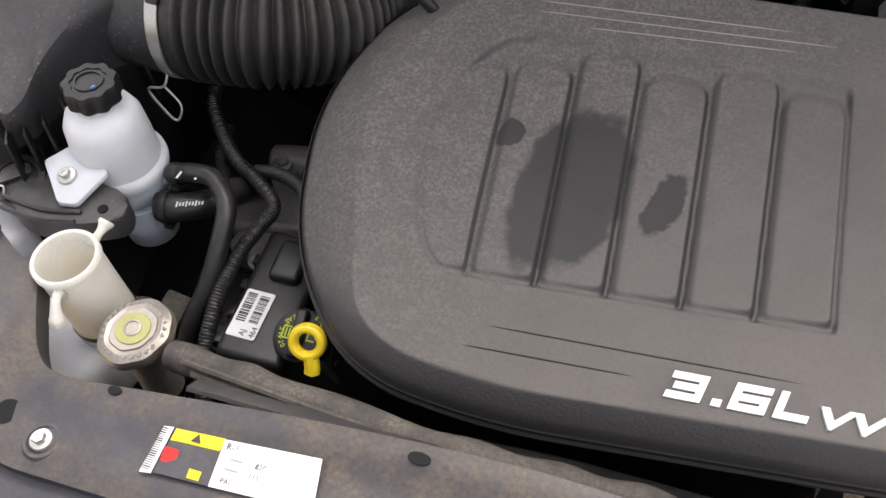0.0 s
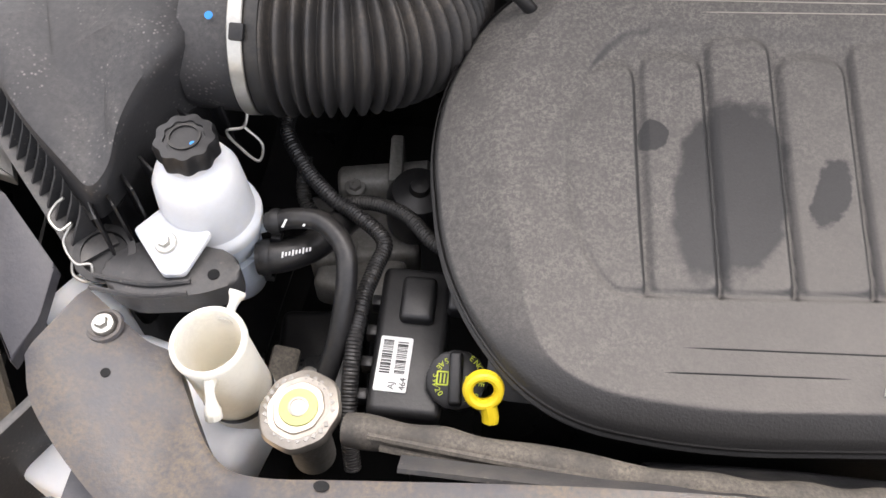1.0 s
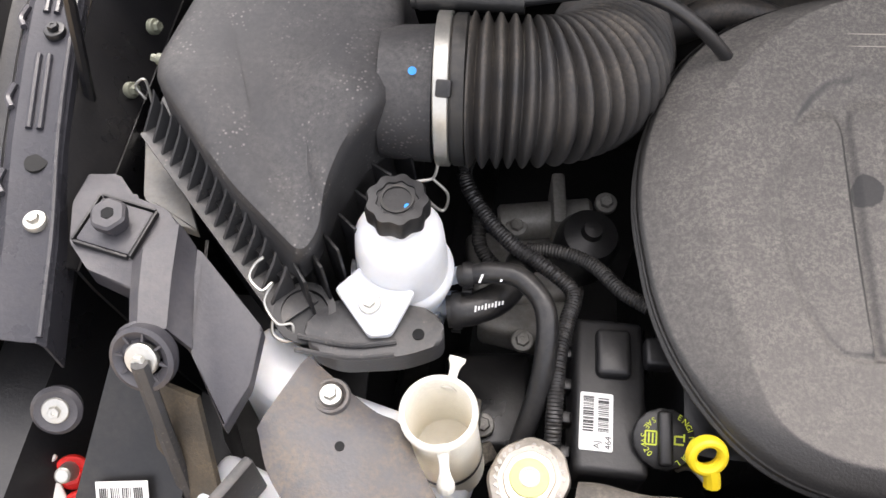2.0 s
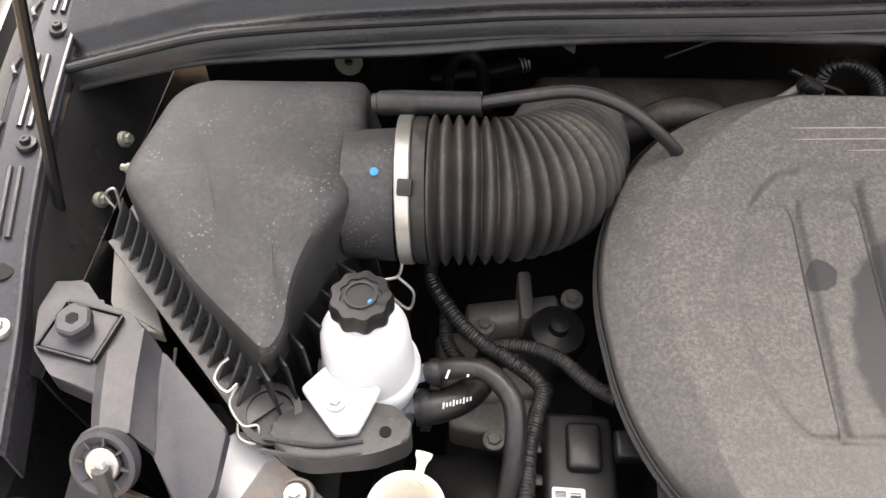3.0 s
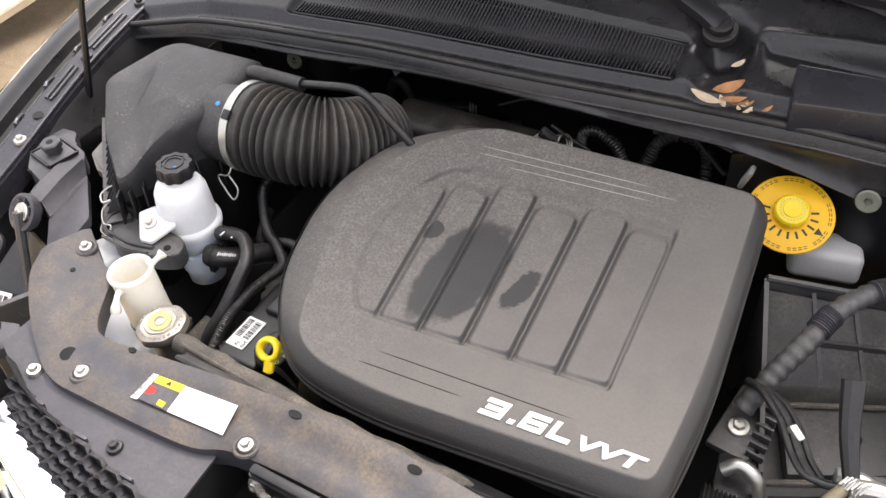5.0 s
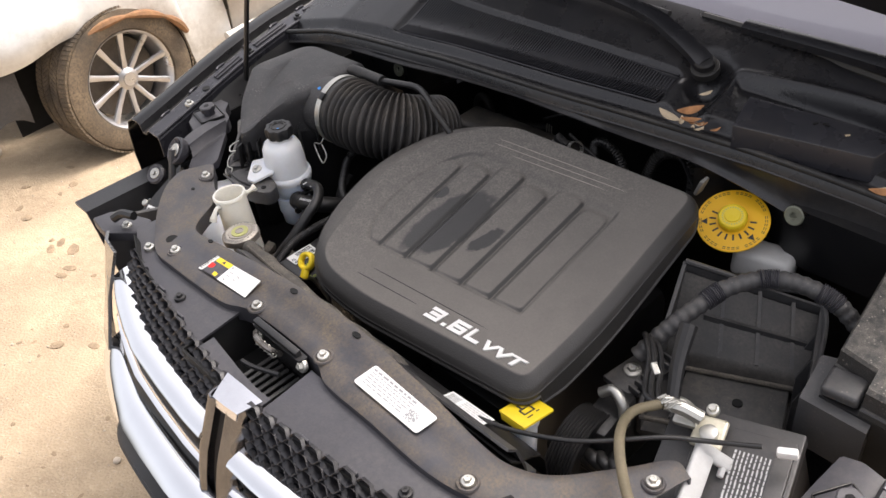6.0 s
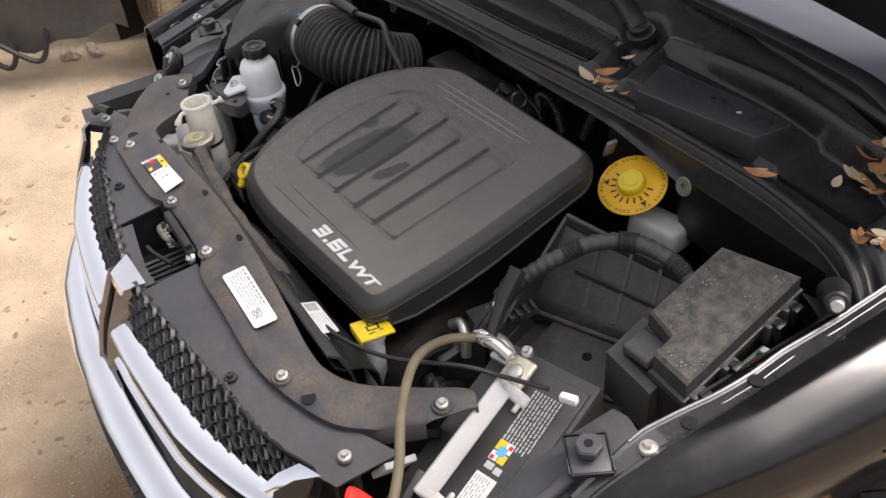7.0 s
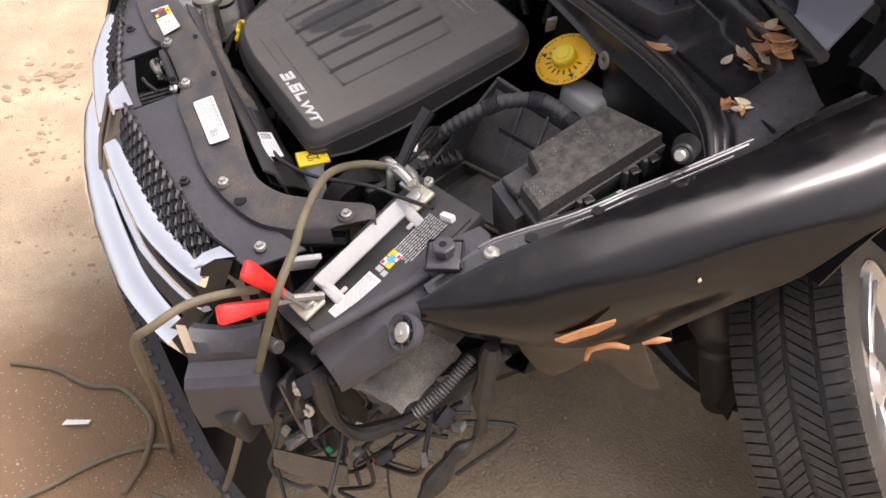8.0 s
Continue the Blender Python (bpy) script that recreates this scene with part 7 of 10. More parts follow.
def build_accessories():
    root = thing("alternator_bracket", (-0.38, 0.46, 0.68), "greasy cast aluminium bracket and pump housing", "bracket")
    bm = B()
    a_box(bm, (-0.405, 0.46, 0.70), (0.13, 0.10, 0.05), (0, 0, 12), 0.01, 3)
    part("casting", bm, M_ALU, root)
    bm = B()
    a_cyl(bm, (-0.44, 0.505, 0.735), (-0.33, 0.520, 0.745), 0.022, bev=0.004)
    part("housing", bm, M_ALU, root)
    bm = B()
    a_box(bm, (-0.372, 0.52, 0.755), (0.016, 0.07, 0.05), (0, 0, 5), 0.004)
    part("flange", bm, M_ALU, root)
    bm = B()
    a_box(bm, (-0.40, 0.40, 0.69), (0.10, 0.06, 0.05), (0, 0, -8), 0.01, 3)
    part("lower_casting", bm, M_ALU, root)
    bm = B()
    a_box(bm, (-0.43, 0.30, 0.66), (0.10, 0.12, 0.06), (0, 0, 6), 0.012, 3)
    part("lower_casting", bm, M_BODY, root)
    for p in ((-0.418, 0.492, 0.752), (-0.318, 0.52, 0.775), (-0.40, 0.36, 0.722), (-0.435, 0.265, 0.70), (-0.418, 0.425, 0.728)):
        part("bolt", hex_bolt(p, (0, -0.2, 1), 0.008, 0.013), M_ALU, root)
    bm = B()
    a_lathe(bm, [(0.034, -0.05), (0.036, 0.0), (0.030, 0.016), (0.012, 0.020), (0.010, 0.028), (0, 0.029)], (-0.338, 0.462, 0.782), (0.1, -0.1, 1), 32)
    part("sensor_body", bm, M_BLACK, root)
    for k, (x, y, z, sx, sy) in enumerate(((-0.455, 0.25, 0.74, 0.03, 0.05), (-0.475, 0.23, 0.76, 0.02, 0.04), (-0.44, 0.22, 0.72, 0.04, 0.02))):
        bm = B()
        a_box(bm, (x, y, z), (sx, sy, 0.03), (10 * k, 14, 20 * k), 0.004)
        part("connector", bm, M_DUSTHOSE, root)

    def hose(name, label, pts, r, mat=M_HOSE, n=50, seg=14):
        h = thing(name, pts[0], label, "hose")
        bm = B()
        a_tube(bm, pts, r, seg, n)
        part("tube", bm, mat, h)
        return h

    h = hose("return_hose", "black rubber return hose curving down from the reservoir", [(-0.470, 0.350, 0.870), (-0.440, 0.350, 0.882), (-0.412, 0.345, 0.886), (-0.388, 0.322, 0.880), (-0.382, 0.290, 0.865), (-0.386, 0.250, 0.832), (-0.398, 0.212, 0.795), (-0.405, 0.19, 0.74)], 0.0105)
    bm = B()
    for d in (0.0, 0.016):
        patch(bm, (-0.449 + d * 1.2, 0.3385, 0.8885), (0.3, 1, 0.3), (1, 0, 0), 0.009 - d * 0.4, 0.0022, 0.0012)
    part("paint_mark", bm, M_LABEL, h)
    h = hose("suction_hose", "short thick black suction hose with printed mark", [(-0.480, 0.325, 0.840), (-0.455, 0.330, 0.842), (-0.430, 0.348, 0.838), (-0.415, 0.380, 0.825), (-0.41, 0.42, 0.79)], 0.0165)
    bm = B()
    for k in range(9):
        patch(bm, (-0.452 + 0.0032 * k, 0.3225 + 0.0012 * k, 0.8565), (1, 0.3, 0), (0, 1, 0.6), 0.0018, 0.004 + 0.002 * (k % 3 == 0), 0.0006)
    part("printed_mark", bm, M_LABEL, h)
    for x, y, z, r in ((-0.470, 0.327, 0.841, 0.0185), (-0.462, 0.350, 0.873, 0.0125)):
        bm = B()
        a_lathe(bm, [(r, -0.005), (r + 0.001, 0), (r, 0.005)], (x, y, z), (1, 0.1, 0.1), 26, cap=False)
        a_box(bm, (x, y - 0.006, z - r - 0.004), (0.010, 0.012, 0.008), bev=0.001)
        part("spring_clamp", bm, M_BLACK, h)
    conv = ribbed(0.0072, 0.0010, 0.0034)
    hose("wiring_loom", "black corrugated wiring conduit across the engine", [(-0.470, 0.500, 0.885), (-0.478, 0.472, 0.868), (-0.452, 0.435, 0.852), (-0.420, 0.405, 0.846), (-0.394, 0.391, 0.842), (-0.358, 0.360, 0.842), (-0.362, 0.325, 0.842), (-0.368, 0.290, 0.840), (-0.369, 0.236, 0.832), (-0.366, 0.18, 0.80), (-0.36, 0.15, 0.76)],
         ribbed(0.0076, 0.0010, 0.0034), M_HOSE, 520, 12)
    hose("wiring_loom", "black corrugated wiring conduit across the engine", [(-0.405, 0.415, 0.825), (-0.375, 0.408, 0.838), (-0.340, 0.392, 0.845), (-0.310, 0.358, 0.855), (-0.285, 0.34, 0.86)], conv, M_RUBBER, 200, 12)
    hose("wiring_loom", "black corrugated wiring conduit across the engine", [(-0.46, 0.46, 0.84), (-0.455, 0.42, 0.815), (-0.425, 0.40, 0.80), (-0.39, 0.41, 0.81)], conv, M_RUBBER, 200, 12)
    # pipes and clamps in the dark behind the cover
    hose("heater_pipe", "black heater pipe loop in front of the firewall", [(-0.495, 0.88, 0.74), (-0.488, 0.876, 0.82), (-0.466, 0.874, 0.846), (-0.444, 0.876, 0.82), (-0.437, 0.88, 0.74)], 0.009, M_RUBBER, 30)
    hose("heater_pipe", "black heater hose end running to the firewall", [(-0.56, 0.97, 0.715), (-0.48, 0.985, 0.720), (-0.43, 1.00, 0.715), (-0.37, 1.035, 0.715)], 0.014, M_RUBBER, 16)
    hose("heater_pipe", "black heater hose end running to the firewall", [(-0.49, 0.95, 0.695), (-0.40, 0.955, 0.70), (-0.32, 0.985, 0.705), (-0.27, 1.02, 0.71)], 0.014, M_RUBBER, 16)
    hose("brake_line", "thin dark metal line along the firewall", [(-0.48, 0.80, 0.955), (-0.30, 0.82, 0.99), (-0.10, 0.82, 0.975), (0.02, 0.82, 0.98), (0.10, 0.81, 0.965), (0.22, 0.75, 0.98)], 0.003, M_BODY, 50, 8)
    hose("brake_line", "thin dark metal line along the firewall", [(-0.05, 0.83, 0.975), (0.02, 0.82, 0.95), (0.11, 0.81, 0.96), (0.2, 0.75, 0.94)], 0.004, M_BODY, 40, 8)
    for p, ax in (((-0.392, 1.018, 0.716), (0.8, 0.5, 0)), ((-0.315, 0.985, 0.706), (0.8, 0.4, 0.1)), ((0.06, 0.84, 0.93), (1, 0, 0)), ((-0.060, 0.725, 0.93), (0.8, -0.3, 0.5)), ((-0.275, 0.50, 0.93), (0.4, -0.6, 0.6))):
        c = thing("hose_clamp", p, "small bright steel hose clamp", "hose clamp", group="small hose clamps")
        bm = B()
        for k in range(3):
            a_lathe(bm, [(0.0145, 0), (0.0158, 0.002), (0.0145, 0.004)], Vector(p) + Vector(ax).normalized() * 0.006 * k, ax, 16, cap=False)
        part("band", bm, M_STEEL, c)
    for pts, rad in (([(-0.523, 0.80, 0.898), (-0.458, 0.80, 0.927), (-0.392, 0.80, 0.948), (-0.322, 0.80, 0.959), (-0.253, 0.80, 0.961), (-0.183, 0.80, 0.956)], 0.0042),
                     ([(-0.200, 0.80, 0.973), (-0.149, 0.80, 0.957), (-0.114, 0.80, 0.954), (-0.083, 0.80, 0.963), (-0.060, 0.80, 0.978)], 0.0028),
                     ([(-0.212, 0.81, 0.905), (-0.160, 0.81, 0.933), (-0.119, 0.81, 0.946)], 0.0028), ([(-0.082, 0.74, 0.949), (-0.041, 0.74, 0.930), (-0.017, 0.74, 0.921), (-0.003, 0.74, 0.905)], 0.0036)):
        hose("firewall_cable", "thin glossy black cable sagging below the cowl", pts, rad, M_HOSE, 24)
    hose("vacuum_hose", "ribbed black convoluted hose behind the engine cover", [(-0.036, 0.76, 0.90), (-0.034, 0.76, 0.933), (-0.020, 0.76, 0.945), (0.0, 0.76, 0.943), (0.025, 0.76, 0.926), (0.043, 0.76, 0.89)], ribbed(0.0085, 0.0016, 0.005), M_HOSE, 160, 10)
    hose("coolant_pipe", "bare aluminium pipe end behind the engine cover", [(-0.120, 0.70, 0.915), (-0.107, 0.70, 0.929), (-0.081, 0.70, 0.956)], 0.0050, M_ALU, 12)
    bm = B()
    a_box(bm, (-0.069, 0.70, 0.958), (0.030, 0.014, 0.016), (0, 28, 0), 0.003)
    a_box(bm, (-0.069, 0.694, 0.961), (0.018, 0.010, 0.010), (0, 28, 0), 0.002)
    solo("connector", bm, M_HOSE, "glossy black plug on the aluminium pipe end", "connector")
    hose("vacuum_hose", "loop of black convoluted hose by the firewall", [(0.06, 0.80, 0.87), (0.08, 0.81, 0.925), (0.12, 0.82, 0.94), (0.155, 0.815, 0.92), (0.165, 0.80, 0.86)], ribbed(0.010, 0.002, 0.006), M_RUBBER, 200, 10)


build_accessories()


# ---- labels on the support ----
def label_plate(name, poly, label, zf, lift=0.0035, mat=None):
    bm = B()
    a_slab(bm, poly, lambda x, y: zf(x, y) + lift, 0.0012)
    return solo(name, bm, mat or M_LABEL, label, "label")


def build_labels():
    rng = random.Random(11)
    o = label_plate("support_label", rounded([(0.122, 0.022), (0.256, 0.022), (0.262, 0.058), (0.130, 0.060)], 0.005, 3), "white printed vehicle label with rounded corners on the support", sup_top)

    def at(u, v, lift=0.0037):
        """A place on the label: share along it and across it."""
        x, y = 0.126 + 0.132 * u, 0.0225 + 0.0365 * v
        return Vector((x, y, sup_top(x, y) + lift))

    bm = B()
    for r in range(6):
        u = 0.06
        while u < (0.62 if r > 2 else 0.70):
            w = rng.uniform(0.02, 0.09)
            patch(bm, at(u + w / 2, 0.86 - r * 0.13), (1, 0, -0.05), (0, 1, 0.28), w * 0.125, 0.0014 if r else 0.003, 0.0004)
            u += w + 0.02
    part("printed_lines", bm, M_GREYINK, o)
    bm = B()
    for k in range(9):
        for j in range(9):
            if rng.random() < 0.5:
                patch(bm, at(0.74 + 0.016 * k, 0.16 + 0.05 * j), (1, 0, -0.05), (0, 1, 0.28), 0.002, 0.0018, 0.0004)
    part("matrix_code_bars", bm, M_GREYINK, o)
    # refrigerant label
    o = label_plate("refrigerant_label", [(-0.2415, 0.017), (-0.158, 0.020), (-0.164, 0.057), (-0.243, 0.053)], "white and yellow refrigerant label, partly worn", sup_top)

    def at2(u, v, lift=0.0037):
        x, y = -0.294 + 0.133 * u, 0.015 + 0.0385 * v
        return Vector((x, y, sup_top(x, y) + lift))

    bm = B()
    a_slab(bm, [(-0.286, 0.0425), (-0.2435, 0.0435), (-0.243, 0.0535), (-0.285, 0.052)], lambda x, y: sup_top(x, y) + 0.0035, 0.0012)
    part("yellow_strip", bm, M_YELLOW, o, "yellow warning strip")
    bm = B()
    a_slab(bm, [(-0.288, 0.016), (-0.242, 0.017), (-0.2425, 0.043), (-0.286, 0.042)], lambda x, y: sup_top(x, y) + 0.0034, 0.0011)
    part("dark_field", bm, M_GREYP, o)
    bm = B()
    a_slab(bm, [(-0.299, 0.014), (-0.2895, 0.015), (-0.2875, 0.0525), (-0.296, 0.0515)], lambda x, y: sup_top(x, y) + 0.0035, 0.0012)
    bc = part("barcode_strip", bm, M_LABEL, o)
    bm = B()
    for k in range(20):
        patch(bm, at2(-0.005, 0.06 + 0.045 * k), (1, 0, 0), (0, 1, 0.28), 0.0062, rng.choice((0.0005, 0.0009)), 0.0004)
    part("barcode_bars", bm, M_INK, bc)
    n = Vector((0, -0.28, 1))
    for text, u, v, s in (("R-134a", 0.41, 0.80, 0.0075), ("820g (1.81 lb)", 0.62, 0.58, 0.0058), ("1150g (2.53 lb)", 0.60, 0.38, 0.0058), ("PAG", 0.45, 0.16, 0.0058)):
        lettering("printing", text, s, plane_pose(at2(u, v, 0.0040), (1, 0.03, 0), (0, 1, 0.25)), M_INK, o, 0.0001)
    bm = B()
    for u, v, w in ((0.50, 0.60, 0.010), (0.49, 0.40, 0.010)):
        patch(bm, at2(u, v + 0.04), (1, 0, 0), (0, 1, 0.28), w, 0.0016, 0.0005)
    part("printed_lines", bm, M_GREYINK, o)
    bm = B()
    patch(bm, at2(0.10, 0.42), (1, 0, 0), (0, 1, 0.28), 0.012, 0.011, 0.0005)
    part("warning_symbol", bm, M_RED, o)
    bm = B()
    patch(bm, at2(0.29, 0.18), (1, 0, 0), (0, 1, 0.28), 0.010, 0.007, 0.0005)
    part("warning_symbol", bm, M_YELLOW, o)
    bm = B()
    q = at2(0.22, 0.86, 0.0041)
    a_slab(bm, [(q.x - 0.004, q.y - 0.003), (q.x + 0.004, q.y - 0.003), (q.x, q.y + 0.004)], q.z, 0.0006)
    part("warning_triangle", bm, M_INK, o)
    # small label on the fan shroud
    f = thing("fan_shroud", (0.2, 0.12, 0.8), "black plastic fan shroud behind the radiator support", "fan shroud")
    bm = B()
    a_sheet(bm, [[(x, y + 0.0 * x, z) for x in (-0.30, -0.1, 0.1, 0.25, 0.36)] for y, z in ((0.092, 0.945), (0.108, 0.93), (0.122, 0.885), (0.135, 0.80), (0.14, 0.70))], 0.004)
    part("shroud", bm, M_DULL, f)
    bm = B()
    a, b, c, d = Vector((0.222, 0.107, 0.928)), Vector((0.290, 0.112, 0.920)), Vector((0.294, 0.124, 0.890)), Vector((0.226, 0.119, 0.896))
    vs = [bm.verts.new(q) for q in (a, b, c, d)] + [bm.verts.new(q + Vector((0, 0.0008, -0.0008))) for q in (a, b, c, d)]
    bm.faces.new(vs[:4])
    bm.faces.new(vs[7:3:-1])
    for i in range(4):
        bm.faces.new((vs[i], vs[(i + 1) % 4], vs[4 + (i + 1) % 4], vs[4 + i]))
    lab = part("shroud_label", bm, M_LABEL, f, "small white printed label")
    bm = B()
    ux, uy = (b - a).normalized(), (a - d).normalized()
    for r in range(5):
        for k in range(7):
            if rng.random() < 0.8:
                patch(bm, d + ux * (0.008 + 0.008 * k) + uy * (0.005 + 0.006 * r), ux, uy, rng.uniform(0.003, 0.007), 0.0018, 0.0006)
    part("printed_lines", bm, M_GREYINK, lab)


build_labels()


# ---- driver's side: washer lid, brake reservoir, battery, fuse box ----
def build_right():
    w = thing("washer_filler", (0.29, 0.18, 0.78), "yellow flip lid on a white washer filler neck", "washer filler")
    q = [Vector((0.264, 0.162, 0.889)), Vector((0.282, 0.217, 0.888)), Vector((0.341, 0.215, 0.900)), Vector((0.321, 0.156, 0.900))]
    cen = sum(q, Vector()) / 4
    ux = (q[3] - q[0]).normalized()
    uy = (q[1] - q[0])
    uy = (uy - ux * uy.dot(ux)).normalized()
    m = Matrix((ux, uy, ux.cross(uy))).transposed()
    bm = B()
    a_box(bm, cen, (0.058, 0.057, 0.005), bev=0.002, m=m)
    a_box(bm, cen - uy * 0.027 - m @ Vector((0, 0, 0.006)), (0.050, 0.004, 0.012), bev=0.0015, m=m)
    lid = part("lid", bm, M_YELLOW, w, "yellow moulded lid")
    bm = B()
    z = m @ Vector((0, 0, 0.0026))
    for ox, oy, sx, sy in ((-0.006, 0.0, 0.018, 0.0025), (0.006, 0.0, 0.018, 0.0025), (0.0, 0.009, 0.0025, 0.014), (0.0, -0.009, 0.0025, 0.014), (-0.012, -0.004, 0.003, 0.012), (0.014, -0.006, 0.010, 0.002), (0.012, 0.010, 0.006, 0.002)):
        patch(bm, cen + z + ux * (ox + 0.002) + uy * oy, ux, uy, sy, sx, 0.0006)
    part("washer_symbol", bm, M_INK, lid)
    bm = B()
    a_lathe(bm, [(0.019, -0.15), (0.019, -0.032), (0.022, -0.028), (0.022, -0.018)], cen + Vector((0.0, -0.002, 0.010)), (0.04, 0.03, 1), 30)
    part("neck", bm, M_WHITE, w, "white plastic neck")

    b = thing("brake_fluid_reservoir", (0.32, 0.69, 0.85), "brake fluid reservoir with a round yellow warning collar", "brake reservoir")
    ax = Vector((0.10, -0.42, 0.90)).normalized()
    c = Vector((0.306, 0.708, 0.938))
    bm = B()
    a_lathe(bm, [(0.004, -0.001), (0.060, -0.001), (0.061, 0.0), (0.060, 0.0012), (0.022, 0.0016), (0.0, 0.0016)], c, ax, 56)
    col = part("collar", bm, M_BRKYEL, b, "round yellow printed collar")
    fr = frame_of(ax)
    bm = B()
    for k in range(11):
        a = radians(-190 + 20 * k)
        d = fr @ Vector((math.cos(a), math.sin(a), 0))
        patch(bm, c + ax * 0.0018 + d * 0.0335, fr @ Vector((-math.sin(a), math.cos(a), 0)), d, 0.0032, 0.011, 0.0005)
    part("printed_teeth", bm, M_INK, col)
    for ang in (-160, -30):
        bm = B()
        a = radians(ang)
        d, e = fr @ Vector((math.cos(a), math.sin(a), 0)), fr @ Vector((-math.sin(a), math.cos(a), 0))
        p = c + ax * 0.0022 + d * 0.047
        v = [bm.verts.new(p + d * 0.006), bm.verts.new(p - d * 0.005 + e * 0.006), bm.verts.new(p - d * 0.005 - e * 0.006)]
        bm.faces.new(v)
        part("warning_triangle", bm, M_INK, col)
    bm = B()
    for rr in (0.0555, 0.0525):
        for k in range(46):
            if k % 5 == 4:
                continue
            a = 2 * math.pi * k / 46
            d = fr @ Vector((math.cos(a), math.sin(a), 0))
            patch(bm, c + ax * 0.0014 + d * rr, fr @ Vector((-math.sin(a), math.cos(a), 0)), d, 0.0050, 0.0012, 0.0005)
    part("printed_bars", bm, M_INK, col)
    bm = B()
    a_lathe(bm, [(0.024, 0.0), (0.0245, 0.014), (0.022, 0.018), (0.020, 0.0185), (0.0195, 0.0175), (0.013, 0.0175), (0.0125, 0.019), (0.006, 0.019), (0, 0.018)], c, ax, 64, wave=lambda a: 1 + 0.015 * math.cos(24 * a))
    cap = part("cap", bm, M_YELLOW, b, "yellow ribbed screw cap", 30)
    bm = B()
    for k in range(24):
        a = 2 * math.pi * k / 24
        d = fr @ Vector((math.cos(a), math.sin(a), 0))
        patch(bm, c + ax * 0.0178 + d * 0.0163, fr @ Vector((-math.sin(a), math.cos(a), 0)), d, 0.002, 0.003, 0.0005)
    part("moulded_marks", bm, M_LIME, cap)
    bm = B()
    a_box(bm, (0.366, 0.725, 0.868), (0.10, 0.070, 0.05), (-10, 0, 12), 0.012, 3)
    part("tank", bm, M_HANDLE, b, "pale grey translucent tank")
    bm = B()
    a_box(bm, (0.235, 0.715, 0.975), (0.008, 0.022, 0.035), (0, 20, 0), 0.003)
    part("heat_shield_tip", bm, M_ALU, b)

    # battery, leaning forward after the impact
    pr, pf = Vector((0.520, 0.312, 0.921)), Vector((0.593, 0.070, 0.840))
    u = (pf - pr).normalized()
    v = Vector((0.95, 0.20, 0.12))
    v = (v - u * v.dot(u)).normalized()
    n = v.cross(u)
    if n.z < 0:
        n = -n
    m = Matrix((u, v, n)).transposed()
    o = (pr + pf) / 2 - n * 0.012

    def at(a, s, h=0.0):
        """A place on the battery's top: along it, across it and above it."""
        return o + u * a + v * s + n * h

    bt = thing("car_battery", at(0, 0.03, -0.19), "black car battery leaning forward with a grey carry handle", "battery")
    bm = B()
    a_box(bm, at(0.0, 0.030, -0.110), (0.325, 0.172, 0.170), bev=0.005, m=m)
    part("case", bm, M_BATT, bt)
    bm = B()
    a_box(bm, at(0.0, 0.030, -0.016), (0.335, 0.178, 0.024), bev=0.004, m=m)
    a_box(bm, at(0.0, 0.048, -0.004), (0.300, 0.128, 0.008), bev=0.003, m=m)
    part("lid", bm, M_BATT, bt)
    for a in (-0.125, 0.125):
        bm = B()
        a_lathe(bm, [(0.010, -0.004), (0.0085, 0.018), (0.0075, 0.019), (0, 0.019)], at(a, 0.0, 0.0), n, 20)
        part("post", bm, M_ALU, bt)
    # handle: a wide flap standing half up, its window cut between two legs
    fl = (n * 0.72 - v * 0.69).normalized()
    hm = Matrix((u, fl, u.cross(fl))).transposed()
    hinge = at(-0.004, 0.036, 0.003)
    bm = B()
    a_box(bm, hinge + fl * 0.036, (0.200, 0.030, 0.010), bev=0.004, seg=3, m=hm)
    for a in (-0.090, 0.090):
        a_box(bm, hinge + u * a + fl * 0.020, (0.020, 0.050, 0.010), bev=0.004, seg=3, m=hm)
    for a in (-0.078, 0.078):
        a_box(bm, hinge + u * a + fl * 0.004, (0.020, 0.008, 0.009), bev=0.003, m=hm)
    part("carry_handle", bm, M_HANDLE, bt, "light grey folding carry handle")
    bm = B()
    a_box(bm, at(-0.006, 0.064, 0.0004), (0.245, 0.052, 0.0012), m=m)
    lb = part("printed_label", bm, M_BATT, bt)
    rng = random.Random(21)
    for blk in range(4):
        bm = B()
        for r in range(9):
            a = -0.118 + 0.022 * blk
            stop = a + 0.019
            while a < stop:
                w = rng.uniform(0.003, 0.009)
                patch(bm, at(a + w / 2, 0.041 + 0.0056 * r + 0.0006 * blk, 0.0012), u, v, w, 0.0026 if r == 0 else 0.0020, 0.0004)
                a += w + 0.0016
        part("printed_lines", bm, M_LABELINK, lb)
    for a, s, w, h, mat in ((-0.026, 0.047, 0.016, 0.013, M_YELLOW), (-0.009, 0.047, 0.014, 0.013, M_LABEL), (-0.026, 0.061, 0.016, 0.012, M_LABEL), (-0.009, 0.061, 0.014, 0.012, M_YELLOW), (-0.018, 0.054, 0.014, 0.014, M_BLUETAG),
                            (-0.028, 0.063, 0.006, 0.006, M_RED), (-0.006, 0.045, 0.006, 0.006, M_RED), (0.006, 0.050, 0.010, 0.014, M_LABELINK), (0.008, 0.066, 0.010, 0.012, M_LABELINK)):
        bm = B()
        patch(bm, at(a, s, 0.0012 + 0.0004 * (mat is M_BLUETAG) + 0.0004 * (mat is M_RED)), u, v, w, h, 0.0005)
        part("printed_symbol", bm, mat, lb)
    bm = B()
